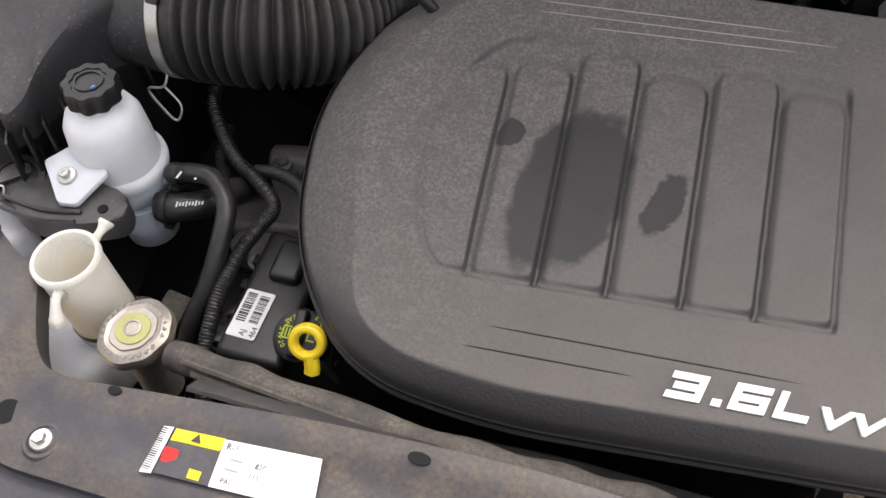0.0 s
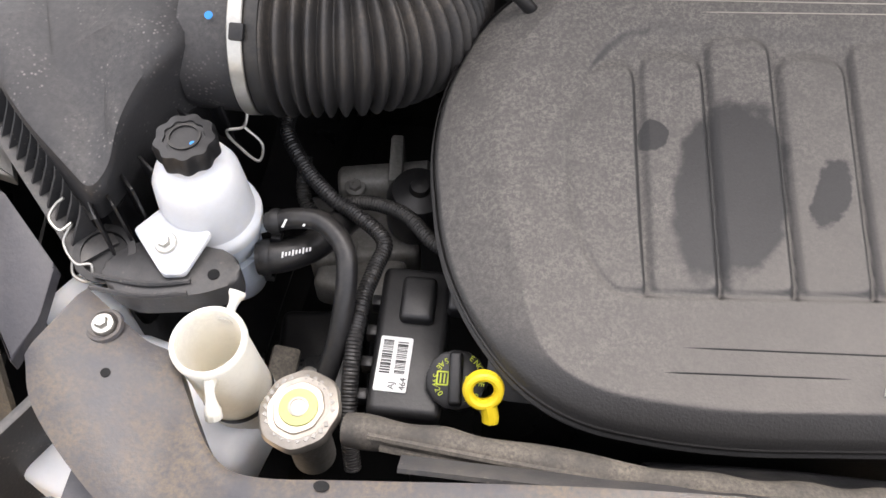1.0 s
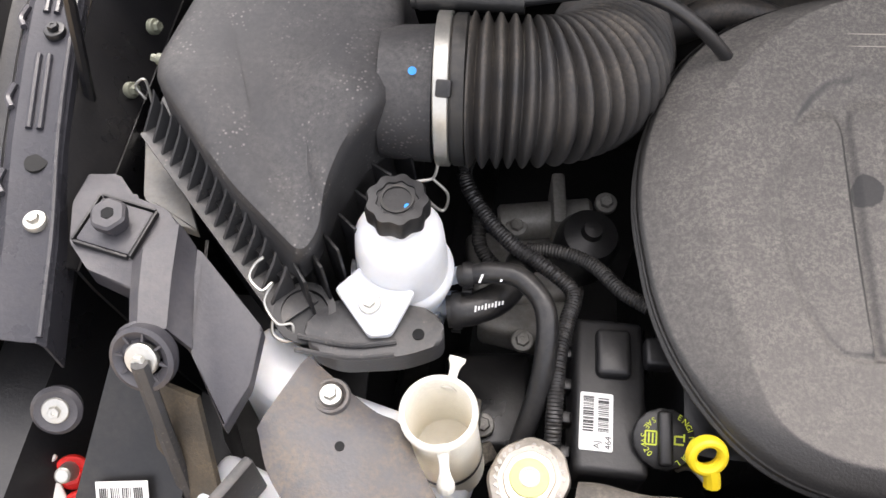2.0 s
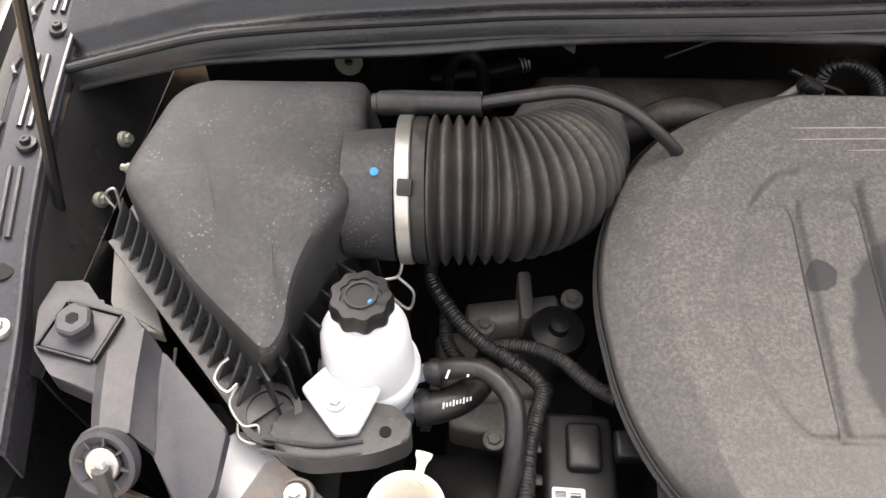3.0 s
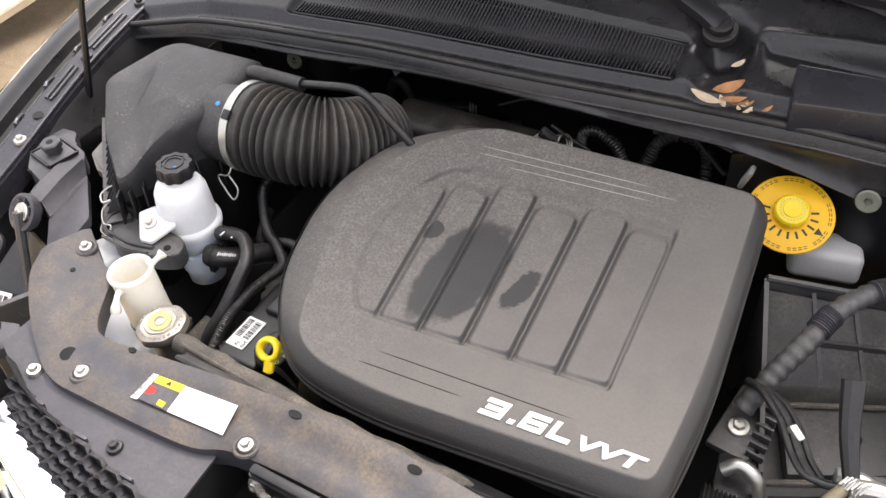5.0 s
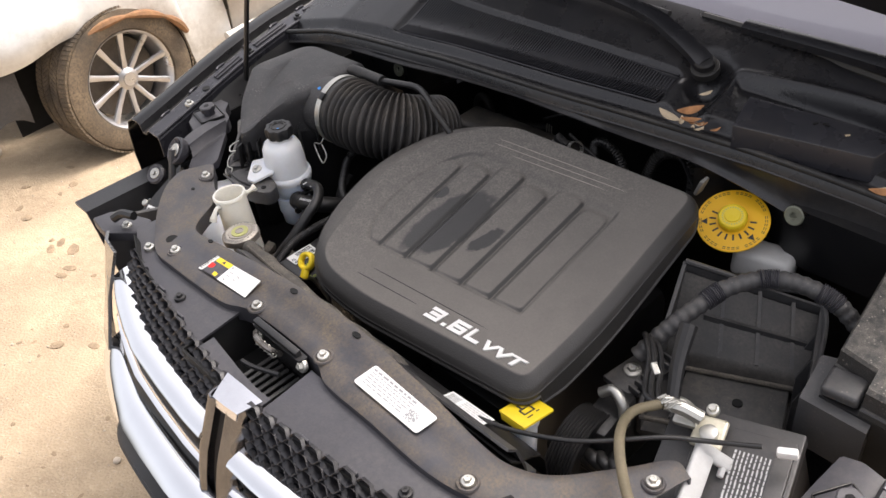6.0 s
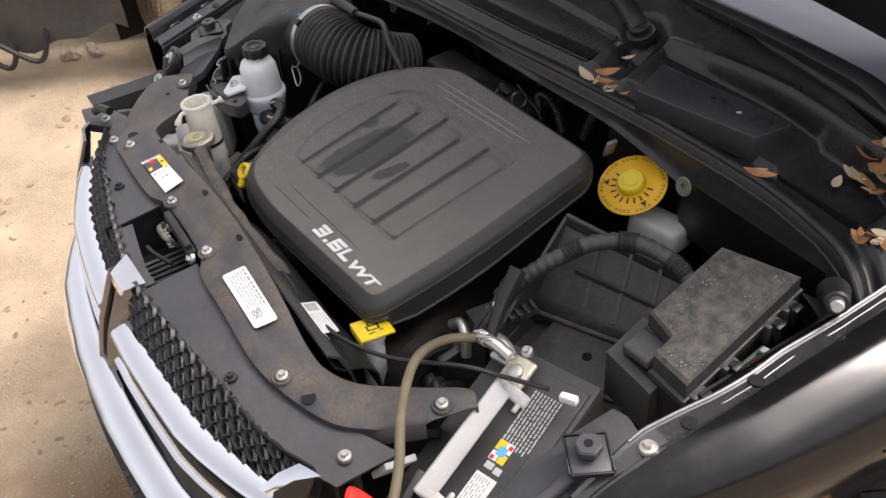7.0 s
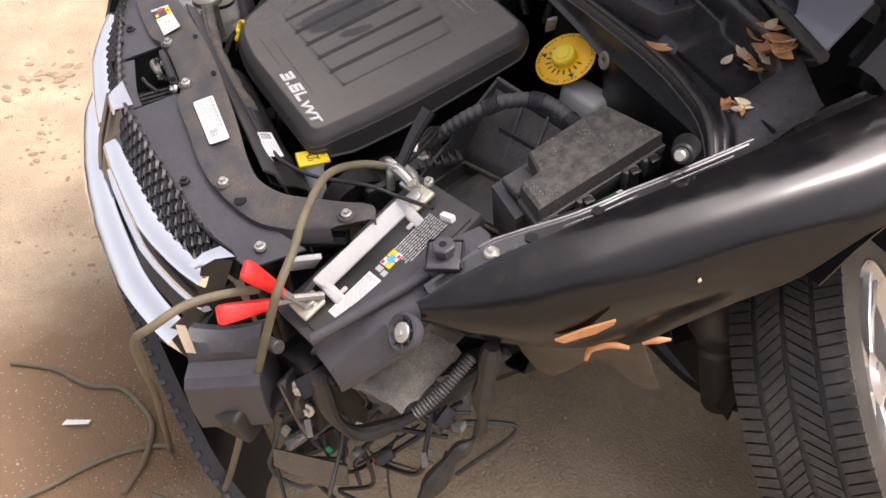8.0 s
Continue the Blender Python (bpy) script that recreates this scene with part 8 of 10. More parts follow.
    a_box(bm, at(0.066, 0.057, 0.0012), (0.092, 0.036, 0.0014), m=m)
    stk = part("white_sticker", bm, M_LABEL, lb, "white paper sticker with fine print")
    bm = B()
    for r in range(6):
        a = 0.024
        while a < 0.104:
            w = rng.uniform(0.004, 0.012)
            patch(bm, at(a + w / 2, 0.043 + 0.0046 * r, 0.0020), u, v, w, 0.0014, 0.0004)
            a += w + 0.003
    part("fine_print", bm, M_GREYINK, stk)

    # terminals and clamps
    t1 = thing("battery_terminal", pr, "zinc battery terminal bolted on the rear post", "terminal", group="battery terminals")
    bm = B()
    a_box(bm, at(-0.126, 0.004, 0.012), (0.046, 0.044, 0.010), bev=0.006, seg=3, m=m)
    part("plate", bm, M_ZINC, t1, "cream zinc-plated clamp plate")
    bm = B()
    a_box(bm, at(-0.135, -0.030, 0.016), (0.022, 0.034, 0.012), bev=0.004, seg=2, m=m)
    part("lug", bm, M_STEEL, t1)
    bm = B()
    a_lathe(bm, [(0.013, 0), (0.012, 0.010), (0.009, 0.012), (0, 0.012)], at(-0.122, 0.006, 0.014), n, 24)
    part("post_ring", bm, M_STEEL, t1)
    part("bolt", hex_bolt(at(-0.158, 0.0, 0.018), n, 0.006, 0.009), M_STEEL, t1)
    bm = B()
    a_tube(bm, [at(-0.135, -0.012, 0.016), at(-0.150, -0.035, 0.022), at(-0.152, -0.060, 0.025)], 0.010, 10, 10)
    part("cable_lug", bm, M_STEEL, t1)
    t2 = thing("battery_terminal", pf, "zinc battery terminal bolted on the front post", "terminal", group="battery terminals")
    bm = B()
    a_box(bm, at(0.126, 0.006, 0.010), (0.046, 0.046, 0.009), bev=0.006, seg=3, m=m)
    part("plate", bm, M_ZINC, t2, "cream zinc-plated clamp plate")
    bm = B()
    a_lathe(bm, [(0.013, 0), (0.012, 0.012), (0.009, 0.014), (0, 0.014)], at(0.124, 0.010, 0.010), n, 24)
    part("post_ring", bm, M_STEEL, t2)
    part("bolt", hex_bolt(at(0.140, -0.022, 0.012), -v, 0.006, 0.009), M_STEEL, t2)

    # jumper clamp with red grips on the front post
    j = thing("jumper_clamp", (0.61, 0.0, 0.93), "jumper cable clamp with bright red vinyl grips", "jumper clamp")
    jaw = Vector((0.598, 0.055, 0.868))
    for tip, wide in ((Vector((0.612, 0.000, 0.975)), 0.016), (Vector((0.615, -0.058, 0.905)), 0.016)):
        d = tip - jaw
        bm = B()
        across = d.cross(Vector((0.7, 0.5, 0.5))).normalized()
        thin = d.cross(across).normalized()
        ring = []
        for q, w, h in ((0.22, 0.007, 0.006), (0.34, 0.010, 0.008), (0.60, 0.013, 0.009), (0.86, wide, 0.009), (0.98, wide, 0.007), (1.03, wide * 0.8, 0.003)):
            ring.append([bm.verts.new(jaw + d * q + across * (w * math.copysign(abs(math.cos(a)) ** 0.6, math.cos(a))) + thin * (h * math.copysign(abs(math.sin(a)) ** 0.6, math.sin(a)))) for a in [2 * math.pi * (i + 0.5) / 16 for i in range(16)]])
        for a, b2 in zip(ring, ring[1:]):
            for i in range(16):
                bm.faces.new((a[i - 1], a[i], b2[i], b2[i - 1]))
        bm.faces.new(ring[0])
        bm.faces.new(ring[-1])
        part("grip", bm, M_RED, j, "bright red vinyl grip")
        bm = B()
        a_tube(bm, [jaw - d * 0.35 + Vector((0.01, 0.01, 0.0)), jaw, jaw + d * 0.32], 0.0075, 8, 12)
        part("jaw", bm, M_ALU, j)
    k = thing("jumper_clamp", (0.46, 0.28, 0.93), "steel jumper cable clamp on the rear terminal", "jumper clamp")
    bm = B()
    a_tube(bm, [(0.515, 0.302, 0.945), (0.490, 0.295, 0.952), (0.468, 0.285, 0.955)], 0.010, 10, 12)
    part("jaw", bm, M_STEEL, k)
    bm = B()
    a_tube(bm, [(0.470, 0.300, 0.95), (0.452, 0.335, 0.985), (0.440, 0.372, 1.02)], lambda s, q: 0.009 + 0.004 * s, 10, 12)
    part("grip", bm, M_BLACK, k)
    bm = B()
    pts = [(0.462 + 0.018 * math.cos(i * 1.2) * 0.3 + 0.0006 * i, 0.286 + 0.009 * math.cos(i * 1.2), 0.957 + 0.009 * math.sin(i * 1.2)) for i in range(40)]
    a_tube(bm, pts, 0.0014, 6, smooth=False)
    part("spring", bm, M_STEEL, k)

    def cable(name, label, pts, r, mat=M_CABLE, n=60, cat="cable"):
        h = thing(name, pts[0], label, cat)
        bm = B()
        a_tube(bm, pts, r, 12, n)
        part("jacket", bm, mat, h)
        return h

    gz = ground_z
    cable("jumper_cable", "dirty tan jumper cable hanging from the battery to the ground",
          [(0.465, 0.283, 0.953), (0.45, 0.235, 0.965), (0.475, 0.175, 0.985), (0.530, 0.120, 0.975), (0.600, 0.075, 0.965), (0.640, 0.035, 0.94), (0.640, 0.0, 0.86), (0.610, -0.035, 0.74), (0.560, -0.075, 0.60), (0.51, -0.125, 0.42), (0.46, -0.19, 0.24), (0.40, -0.27, gz(0.40, -0.27) + 0.01), (0.33, -0.34, gz(0.33, -0.34) + 0.008)], 0.0068)
    cable("jumper_cable", "dirty tan jumper cable looping over the dirt",
          [(0.60, 0.01, 0.915), (0.605, -0.045, 0.935), (0.612, -0.10, 0.945), (0.620, -0.150, 0.935), (0.600, -0.185, 0.90), (0.55, -0.20, 0.80), (0.46, -0.215, 0.62), (0.35, -0.245, 0.40), (0.245, -0.275, gz(0.245, -0.275) + 0.05), (0.195, -0.295, gz(0.195, -0.295) + 0.009), (0.175, -0.38, gz(0.175, -0.38) + 0.008), (0.185, -0.47, gz(0.185, -0.47) + 0.008), (0.21, -0.56, gz(0.21, -0.56) + 0.008), (0.23, -0.70, gz(0.23, -0.70) + 0.008)], 0.0068, n=90)
    cable("jumper_cable", "dirty tan jumper cable looping over the dirt",
          [(0.30, -0.40, gz(0.30, -0.40) + 0.008), (0.22, -0.34, gz(0.22, -0.34) + 0.012), (0.12, -0.31, gz(0.12, -0.31) + 0.010), (0.03, -0.33, gz(0.03, -0.33) + 0.008), (-0.05, -0.37, gz(-0.05, -0.37) + 0.008), (-0.09, -0.44, gz(-0.09, -0.44) + 0.008), (-0.19, -0.52, gz(-0.19, -0.52) + 0.008), (-0.26, -0.62, gz(-0.26, -0.62) + 0.008)], 0.007, n=60)
    cable("hood_release_cable", "thin black hood release cable", [(0.262, 0.125, 0.905), (0.33, 0.135, 0.92), (0.42, 0.165, 0.945), (0.50, 0.235, 0.955), (0.535, 0.27, 0.945), (0.60, 0.305, 0.955)], 0.0035, M_BLACK)
    bm = B()
    a_box(bm, (0.628, 0.318, 0.953), (0.026, 0.012, 0.012), (0, -10, 25), 0.003)
    solo("cable_connector", bm, M_LABEL, "small white plastic cable connector", "connector")

    # battery tray behind it
    tr = thing("battery_tray", (0.43, 0.50, 0.70), "dusty black plastic battery tray with ribbed walls", "battery tray")
    A, Bk, C, D = Vector((0.312, 0.560, 0)), Vector((0.506, 0.652, 0)), Vector((0.590, 0.455, 0)), Vector((0.385, 0.350, 0))
    bm = B()
    a_slab(bm, [(p.x, p.y) for p in (A, Bk, C, D)], 0.775, 0.01)
    part("floor", bm, M_DULL, tr)
    bm = B()
    mid = (A + Bk + C + D) / 4
    a_slab(bm, [((p * 0.72 + mid * 0.28).x + 0.012, (p * 0.72 + mid * 0.28).y - 0.01) for p in (A, Bk, C, D)], 0.800, 0.02, 0.004)
    part("raised_pad", bm, M_DULL, tr)
    bm = B()
    a_cyl(bm, mid + Vector((0.03, -0.03, 0.798)), mid + Vector((0.03, -0.03, 0.803)), 0.008)
    part("bolt_hole", bm, M_HOLE, tr)

    def wall(p, q, z0p, z0q, z1, name="wall", th=0.006):
        bm = B()
        d = (q - p).normalized()
        nn = Vector((-d.y, d.x, 0)) * th / 2
        vs = [bm.verts.new(Vector((e.x, e.y, z)) + s * nn) for s in (-1, 1) for e, z in ((p, z1), (q, z1), (q, z0q), (p, z0p))]
        for f in ((0, 1, 2, 3), (7, 6, 5, 4), (0, 4, 5, 1), (1, 5, 6, 2), (2, 6, 7, 3), (3, 7, 4, 0)):
            bm.faces.new([vs[i] for i in f])
        return part(name, bm, M_DULL, tr)

    wall(A, Bk, 0.945, 0.897, 0.77)
    wall(Bk, C, 0.897, 0.875, 0.77)
    wall(A, D, 0.945, 0.83, 0.77)
    inn = (Vector((D.x - A.x, D.y - A.y, 0))).normalized()
    # sloping back shelf, stiffened by ribs, falling from the rim to the sunk floor
    bm = B()
    a_sheet(bm, [[A.lerp(Bk, t) + inn * d + Vector((0, 0, (0.930 - 0.048 * t) * (1 - k) + 0.812 * k)) for t in [i / 10 for i in range(11)]] for d, k in ((0.006, 0.0), (0.012, 0.10), (0.085, 0.80), (0.094, 0.92), (0.096, 1.25))], 0.004)
    part("back_shelf", bm, M_TRAY, tr, "dust-greyed sloping shelf", 40)
    for t, k in ((0.30, 0.09), (0.56, 0.09), (0.80, 0.085)):
        p = A.lerp(Bk, t)
        q = A.lerp(Bk, t + 0.10) + inn * k
        wall(p + inn * 0.004, q, 0.938 - 0.048 * t, 0.832, 0.80, "rib", 0.006)
    p = A.lerp(Bk, 0.22) + inn * 0.050
    q = A.lerp(Bk, 0.96) + inn * 0.050
    wall(p, q, 0.884, 0.862, 0.80, "rib", 0.005)
    # sunk floor's lighter edges
    for p, q in ((A + inn * 0.10, D), (D, C), (A + inn * 0.10, Bk + inn * 0.10)):
        bm = B()
        a_tube(bm, [p + Vector((0, 0, 0.806)), (p + q) / 2 + Vector((0, 0, 0.806)), q + Vector((0, 0, 0.806))], 0.0045, 8, 8)
        part("floor_edge", bm, M_DUSTHOSE, tr)
    for t in (0.25, 0.5, 0.75):
        p = Bk.lerp(C, t)
        dd = (A - Bk).normalized()
        wall(p + dd * 0.004, p + dd * 0.02, 0.885, 0.84, 0.77, "rib", 0.004)
    bm = B()
    a_tube(bm, [A.lerp(Bk, t) + Vector((0, 0, 0.946 - 0.048 * t)) for t in (0, 0.5, 1)] + [C + Vector((0, 0, 0.877))], 0.005, 8, 30)
    part("rim", bm, M_DULL, tr)
    bm = B()
    p = A.lerp(Bk, 0.16) + inn * 0.006
    a_lathe(bm, [(0.026, 0), (0.028, 0.004), (0.022, 0.004), (0.021, 0)], (p.x, p.y, 0.895), (inn.x, inn.y, 0.2), 28, cap=False)
    part("ring_boss", bm, M_DULL, tr)
    # bracket with a bright bolt on the cover's side
    bk = thing("harness_bracket", (0.35, 0.38, 0.84), "black ribbed harness bracket with a bright bolt", "bracket")
    bm = B()
    a_box(bm, (0.348, 0.40, 0.842), (0.055, 0.11, 0.012), (0, 0, -8), 0.003)
    for i in range(7):
        a_box(bm, (0.372, 0.352 + i * 0.015, 0.852), (0.022, 0.004, 0.012), (0, 0, -8), 0.001)
    part("plate", bm, M_DULL, bk)
    part("bolt", hex_bolt((0.343, 0.386, 0.852), (0, -0.1, 1), 0.008, 0.014), M_STEEL, bk, "bright zinc bolt")
    bm = B()
    a_box(bm, (0.362, 0.30, 0.80), (0.05, 0.10, 0.10), (0, 0, 8), 0.01)
    part("strut", bm, M_BLACK, bk)

    # main harness looping over the tray
    h = cable("wiring_loom", "taped black wiring loom arching over the battery tray", [(0.34, 0.40, 0.87), (0.362, 0.440, 0.91), (0.385, 0.480, 0.942), (0.405, 0.525, 0.962), (0.440, 0.568, 0.972), (0.485, 0.590, 0.975), (0.54, 0.598, 0.965), (0.59, 0.60, 0.93)],
              lambda s, d: 0.0135 + 0.001 * math.sin(d * 420), M_DULL, 120)
    for t0 in (0.33, 0.56, 0.80):
        pts = spline([(0.34, 0.40, 0.87), (0.362, 0.440, 0.91), (0.385, 0.480, 0.942), (0.405, 0.525, 0.962), (0.440, 0.568, 0.972), (0.485, 0.590, 0.975), (0.54, 0.598, 0.965), (0.59, 0.60, 0.93)], 100)
        seg = pts[int(t0 * 100) : int(t0 * 100) + 9]
        bm = B()
        a_tube(bm, seg, ribbed(0.0135, 0.0028, 0.0034), 14, 70)
        part("corrugated_stretch", bm, M_GREYP, h, "bare corrugated stretch")
    for dx, r in ((0.0, 0.005), (0.012, 0.004), (-0.010, 0.004)):
        cable("battery_lead", "black battery lead beside the harness bracket", [(0.335, 0.425, 0.895), (0.365 + dx, 0.400, 0.915), (0.395 + dx, 0.365, 0.92), (0.418 + dx, 0.325, 0.92), (0.44 + dx, 0.30, 0.925), (0.468, 0.300, 0.93)], r, M_HOSE)
    bm = B()
    a_box(bm, (0.405, 0.352, 0.922), (0.020, 0.010, 0.014), (0, 20, -35), 0.002)
    solo("cable_clip", bm, M_STEEL, "small bright metal cable clip", "clip")
    # belt, pulley and lower hoses below the cover's corner
    pl = thing("drive_pulley", (0.33, 0.24, 0.80), "black grooved drive pulley below the cover", "pulley")
    bm = B()
    for i in range(9):
        a_lathe(bm, [(0.068, 0), (0.072, 0.0025), (0.068, 0.005)], (0.334 + 0.005 * i, 0.243 + 0.0005 * i, 0.795), (1, 0.1, 0), 40, cap=False)
    part("grooved_rim", bm, M_HOSE, pl)
    bm = B()
    a_lathe(bm, [(0.067, 0), (0.067, 0.043), (0.050, 0.045), (0.02, 0.036), (0, 0.036)], (0.334, 0.243, 0.795), (1, 0.1, 0), 36)
    part("hub", bm, M_BODY, pl)
    cable("coolant_pipe", "short bare metal coolant pipe", [(0.345, 0.305, 0.868), (0.362, 0.312, 0.880), (0.384, 0.306, 0.872), (0.396, 0.298, 0.842)], 0.0085, M_STEEL, 20, "pipe")
    for i in range(5):
        cable("coolant_hose", "black coolant hose low beside the engine", [(0.30 + 0.02 * i, 0.25 + 0.012 * i, 0.76), (0.345 + 0.02 * i, 0.235, 0.80 + 0.008 * i), (0.40 + 0.012 * i, 0.25, 0.78), (0.42 + 0.012 * i, 0.30, 0.72)], 0.014 - 0.0015 * i, M_HOSE, 24, "hose")

    # fuse box
    f = thing("fuse_box", (0.66, 0.53, 0.86), "dusty black plastic fuse box with a clipped lid", "fuse box")
    tl, trr, br, bl = Vector((0.592, 0.615, 1.044)), Vector((0.697, 0.655, 1.042)), Vector((0.728, 0.425, 1.006)), Vector((0.612, 0.430, 1.002))
    notch = [(bl + (br - bl) * 0.45), (bl + (br - bl) * 0.45 + (tl - bl) * 0.18), bl + (tl - bl) * 0.22]
    top = [tl, trr, br, *notch]
    cen = (tl + trr + br + bl) / 4
    bm = B()
    rings = [[bm.verts.new(cen + (p - cen) * k + Vector((0, 0, z))) for p in top] for k, z in ((0.95, 0.0), (1.0, -0.004), (1.01, -0.028), (1.05, -0.030), (1.05, -0.040), (1.0, -0.041))]
    bm.faces.new(rings[0])
    for a, b2 in zip(rings, rings[1:]):
        for i in range(len(a)):
            bm.faces.new((a[i - 1], a[i], b2[i], b2[i - 1]))
    part("lid", bm, M_FUSE, f, "", 30)
    bm = B()
    full = [tl, trr, br, bl]
    rings = [[bm.verts.new(cen + (p - cen) * k + Vector((0, 0, z))) for p in full] for k, z in ((1.04, -0.042), (1.03, -0.075), (1.0, -0.078), (0.97, -0.16))]
    bm.faces.new(rings[0])
    for a, b2 in zip(rings, rings[1:]):
        for i in range(4):
            bm.faces.new((a[i - 1], a[i], b2[i], b2[i - 1]))
    part("base", bm, M_BLACK, f, "black box below the lid", 30)
    bm = B()
    ledge = [bl + (br - bl) * -0.22 + (tl - bl) * 0.30, bl + (br - bl) * -0.20 + (tl - bl) * -0.10, bl + (br - bl) * 0.60 + (tl - bl) * -0.10, bl + (br - bl) * 0.60 + (tl - bl) * 0.10, bl + (tl - bl) * 0.34]
    rings = [[bm.verts.new(p + Vector((0, 0, z))) for p in ledge] for z in (-0.046, -0.050, -0.13)]
    bm.faces.new(rings[0])
    for a, b2 in zip(rings, rings[1:]):
        for i in range(len(a)):
            bm.faces.new((a[i - 1], a[i], b2[i], b2[i - 1]))
    part("front_ledge", bm, M_DULL, f, "", 30)
    bm = B()
    p = bl + (br - bl) * 0.2 + (tl - bl) * 0.08
    a_box(bm, p + Vector((0, 0, -0.030)), (0.050, 0.045, 0.018), (6, 0, 6), 0.006, 3)
    part("cable_scoop", bm, M_DULL, f)
    side = (br - trr).normalized()
    outw = Vector((1, 0.18, 0)).normalized()
    for t in (0.12, 0.28, 0.66, 0.92):
        p = trr + (br - trr) * t + outw * 0.006 + Vector((0, 0, -0.045))
        bm = B()
        a_box(bm, p, (0.014, 0.028, 0.034), (0, 0, 8), 0.003)
        clip = part("clip", bm, M_DULL, f)
        bm = B()
        a_box(bm, p + outw * 0.009 + Vector((0, 0, 0.006)), (0.006, 0.014, 0.030), (0, -14, 8), 0.0015)
        a_box(bm, p + outw * 0.013 + Vector((0, 0, 0.018)), (0.008, 0.018, 0.005), (0, 10, 8), 0.0012)
        part("latch_tongue", bm, M_BLACK, clip)
    for a, b2 in ((trr, br), (br, notch[0]), (tl, trr)):
        bm = B()
        a_tube(bm, [cen + (a - cen) * 1.045 + Vector((0, 0, -0.0295)), cen + ((a + b2) / 2 - cen) * 1.045 + Vector((0, 0, -0.0290)), cen + (b2 - cen) * 1.045 + Vector((0, 0, -0.0295))], 0.0018, 6, 8)
        part("lid_lip", bm, M_DULL, f)
    p = trr + (br - trr) * 0.47 + outw * 0.012 + Vector((0, 0, -0.066))
    bm = B()
    a_box(bm, p, (0.005, 0.050, 0.030), (0, 0, 8), 0.001)
    board = part("exposed_connector", bm, M_BOARD, f, "exposed green circuit board with small connectors")
    for d, z, size, mat in ((-0.016, 0.012, (0.012, 0.012, 0.012), M_GREYPL), (0.002, 0.008, (0.014, 0.016, 0.014), M_MAROON), (0.017, 0.013, (0.010, 0.009, 0.010), M_BLACK), (-0.004, -0.006, (0.010, 0.010, 0.008), M_STEEL)):
        bm = B()
        a_box(bm, p + outw * 0.008 + side * d + Vector((0, 0, z)), size, (0, 0, 8), 0.0015)
        part("socket", bm, mat, board)
    bb = thing("washer_hose_fitting", (0.755, 0.64, 1.03), "black fitting with a bright metal tip beside the fuse box", "fitting")
    bm = B()
    a_cyl(bm, (0.735, 0.675, 1.03), (0.762, 0.645, 1.045), 0.022, 0.017, 20, 0.003)
    part("body", bm, M_BLACK, bb)
    bm = B()
    a_cyl(bm, (0.760, 0.646, 1.044), (0.770, 0.634, 1.052), 0.011, 0.009, 16, 0.002)
    part("tip", bm, M_STEEL, bb)


M_FUSE = surf("gritty_fusebox_plastic", (0.026, 0.025, 0.024), 0.50, dust=0.80, dust_scale=60.0, speck=1.0, upward=True, dust_col=(0.20, 0.18, 0.15), grain=500.0, bump=0.3, relief=0.0012)
build_right()


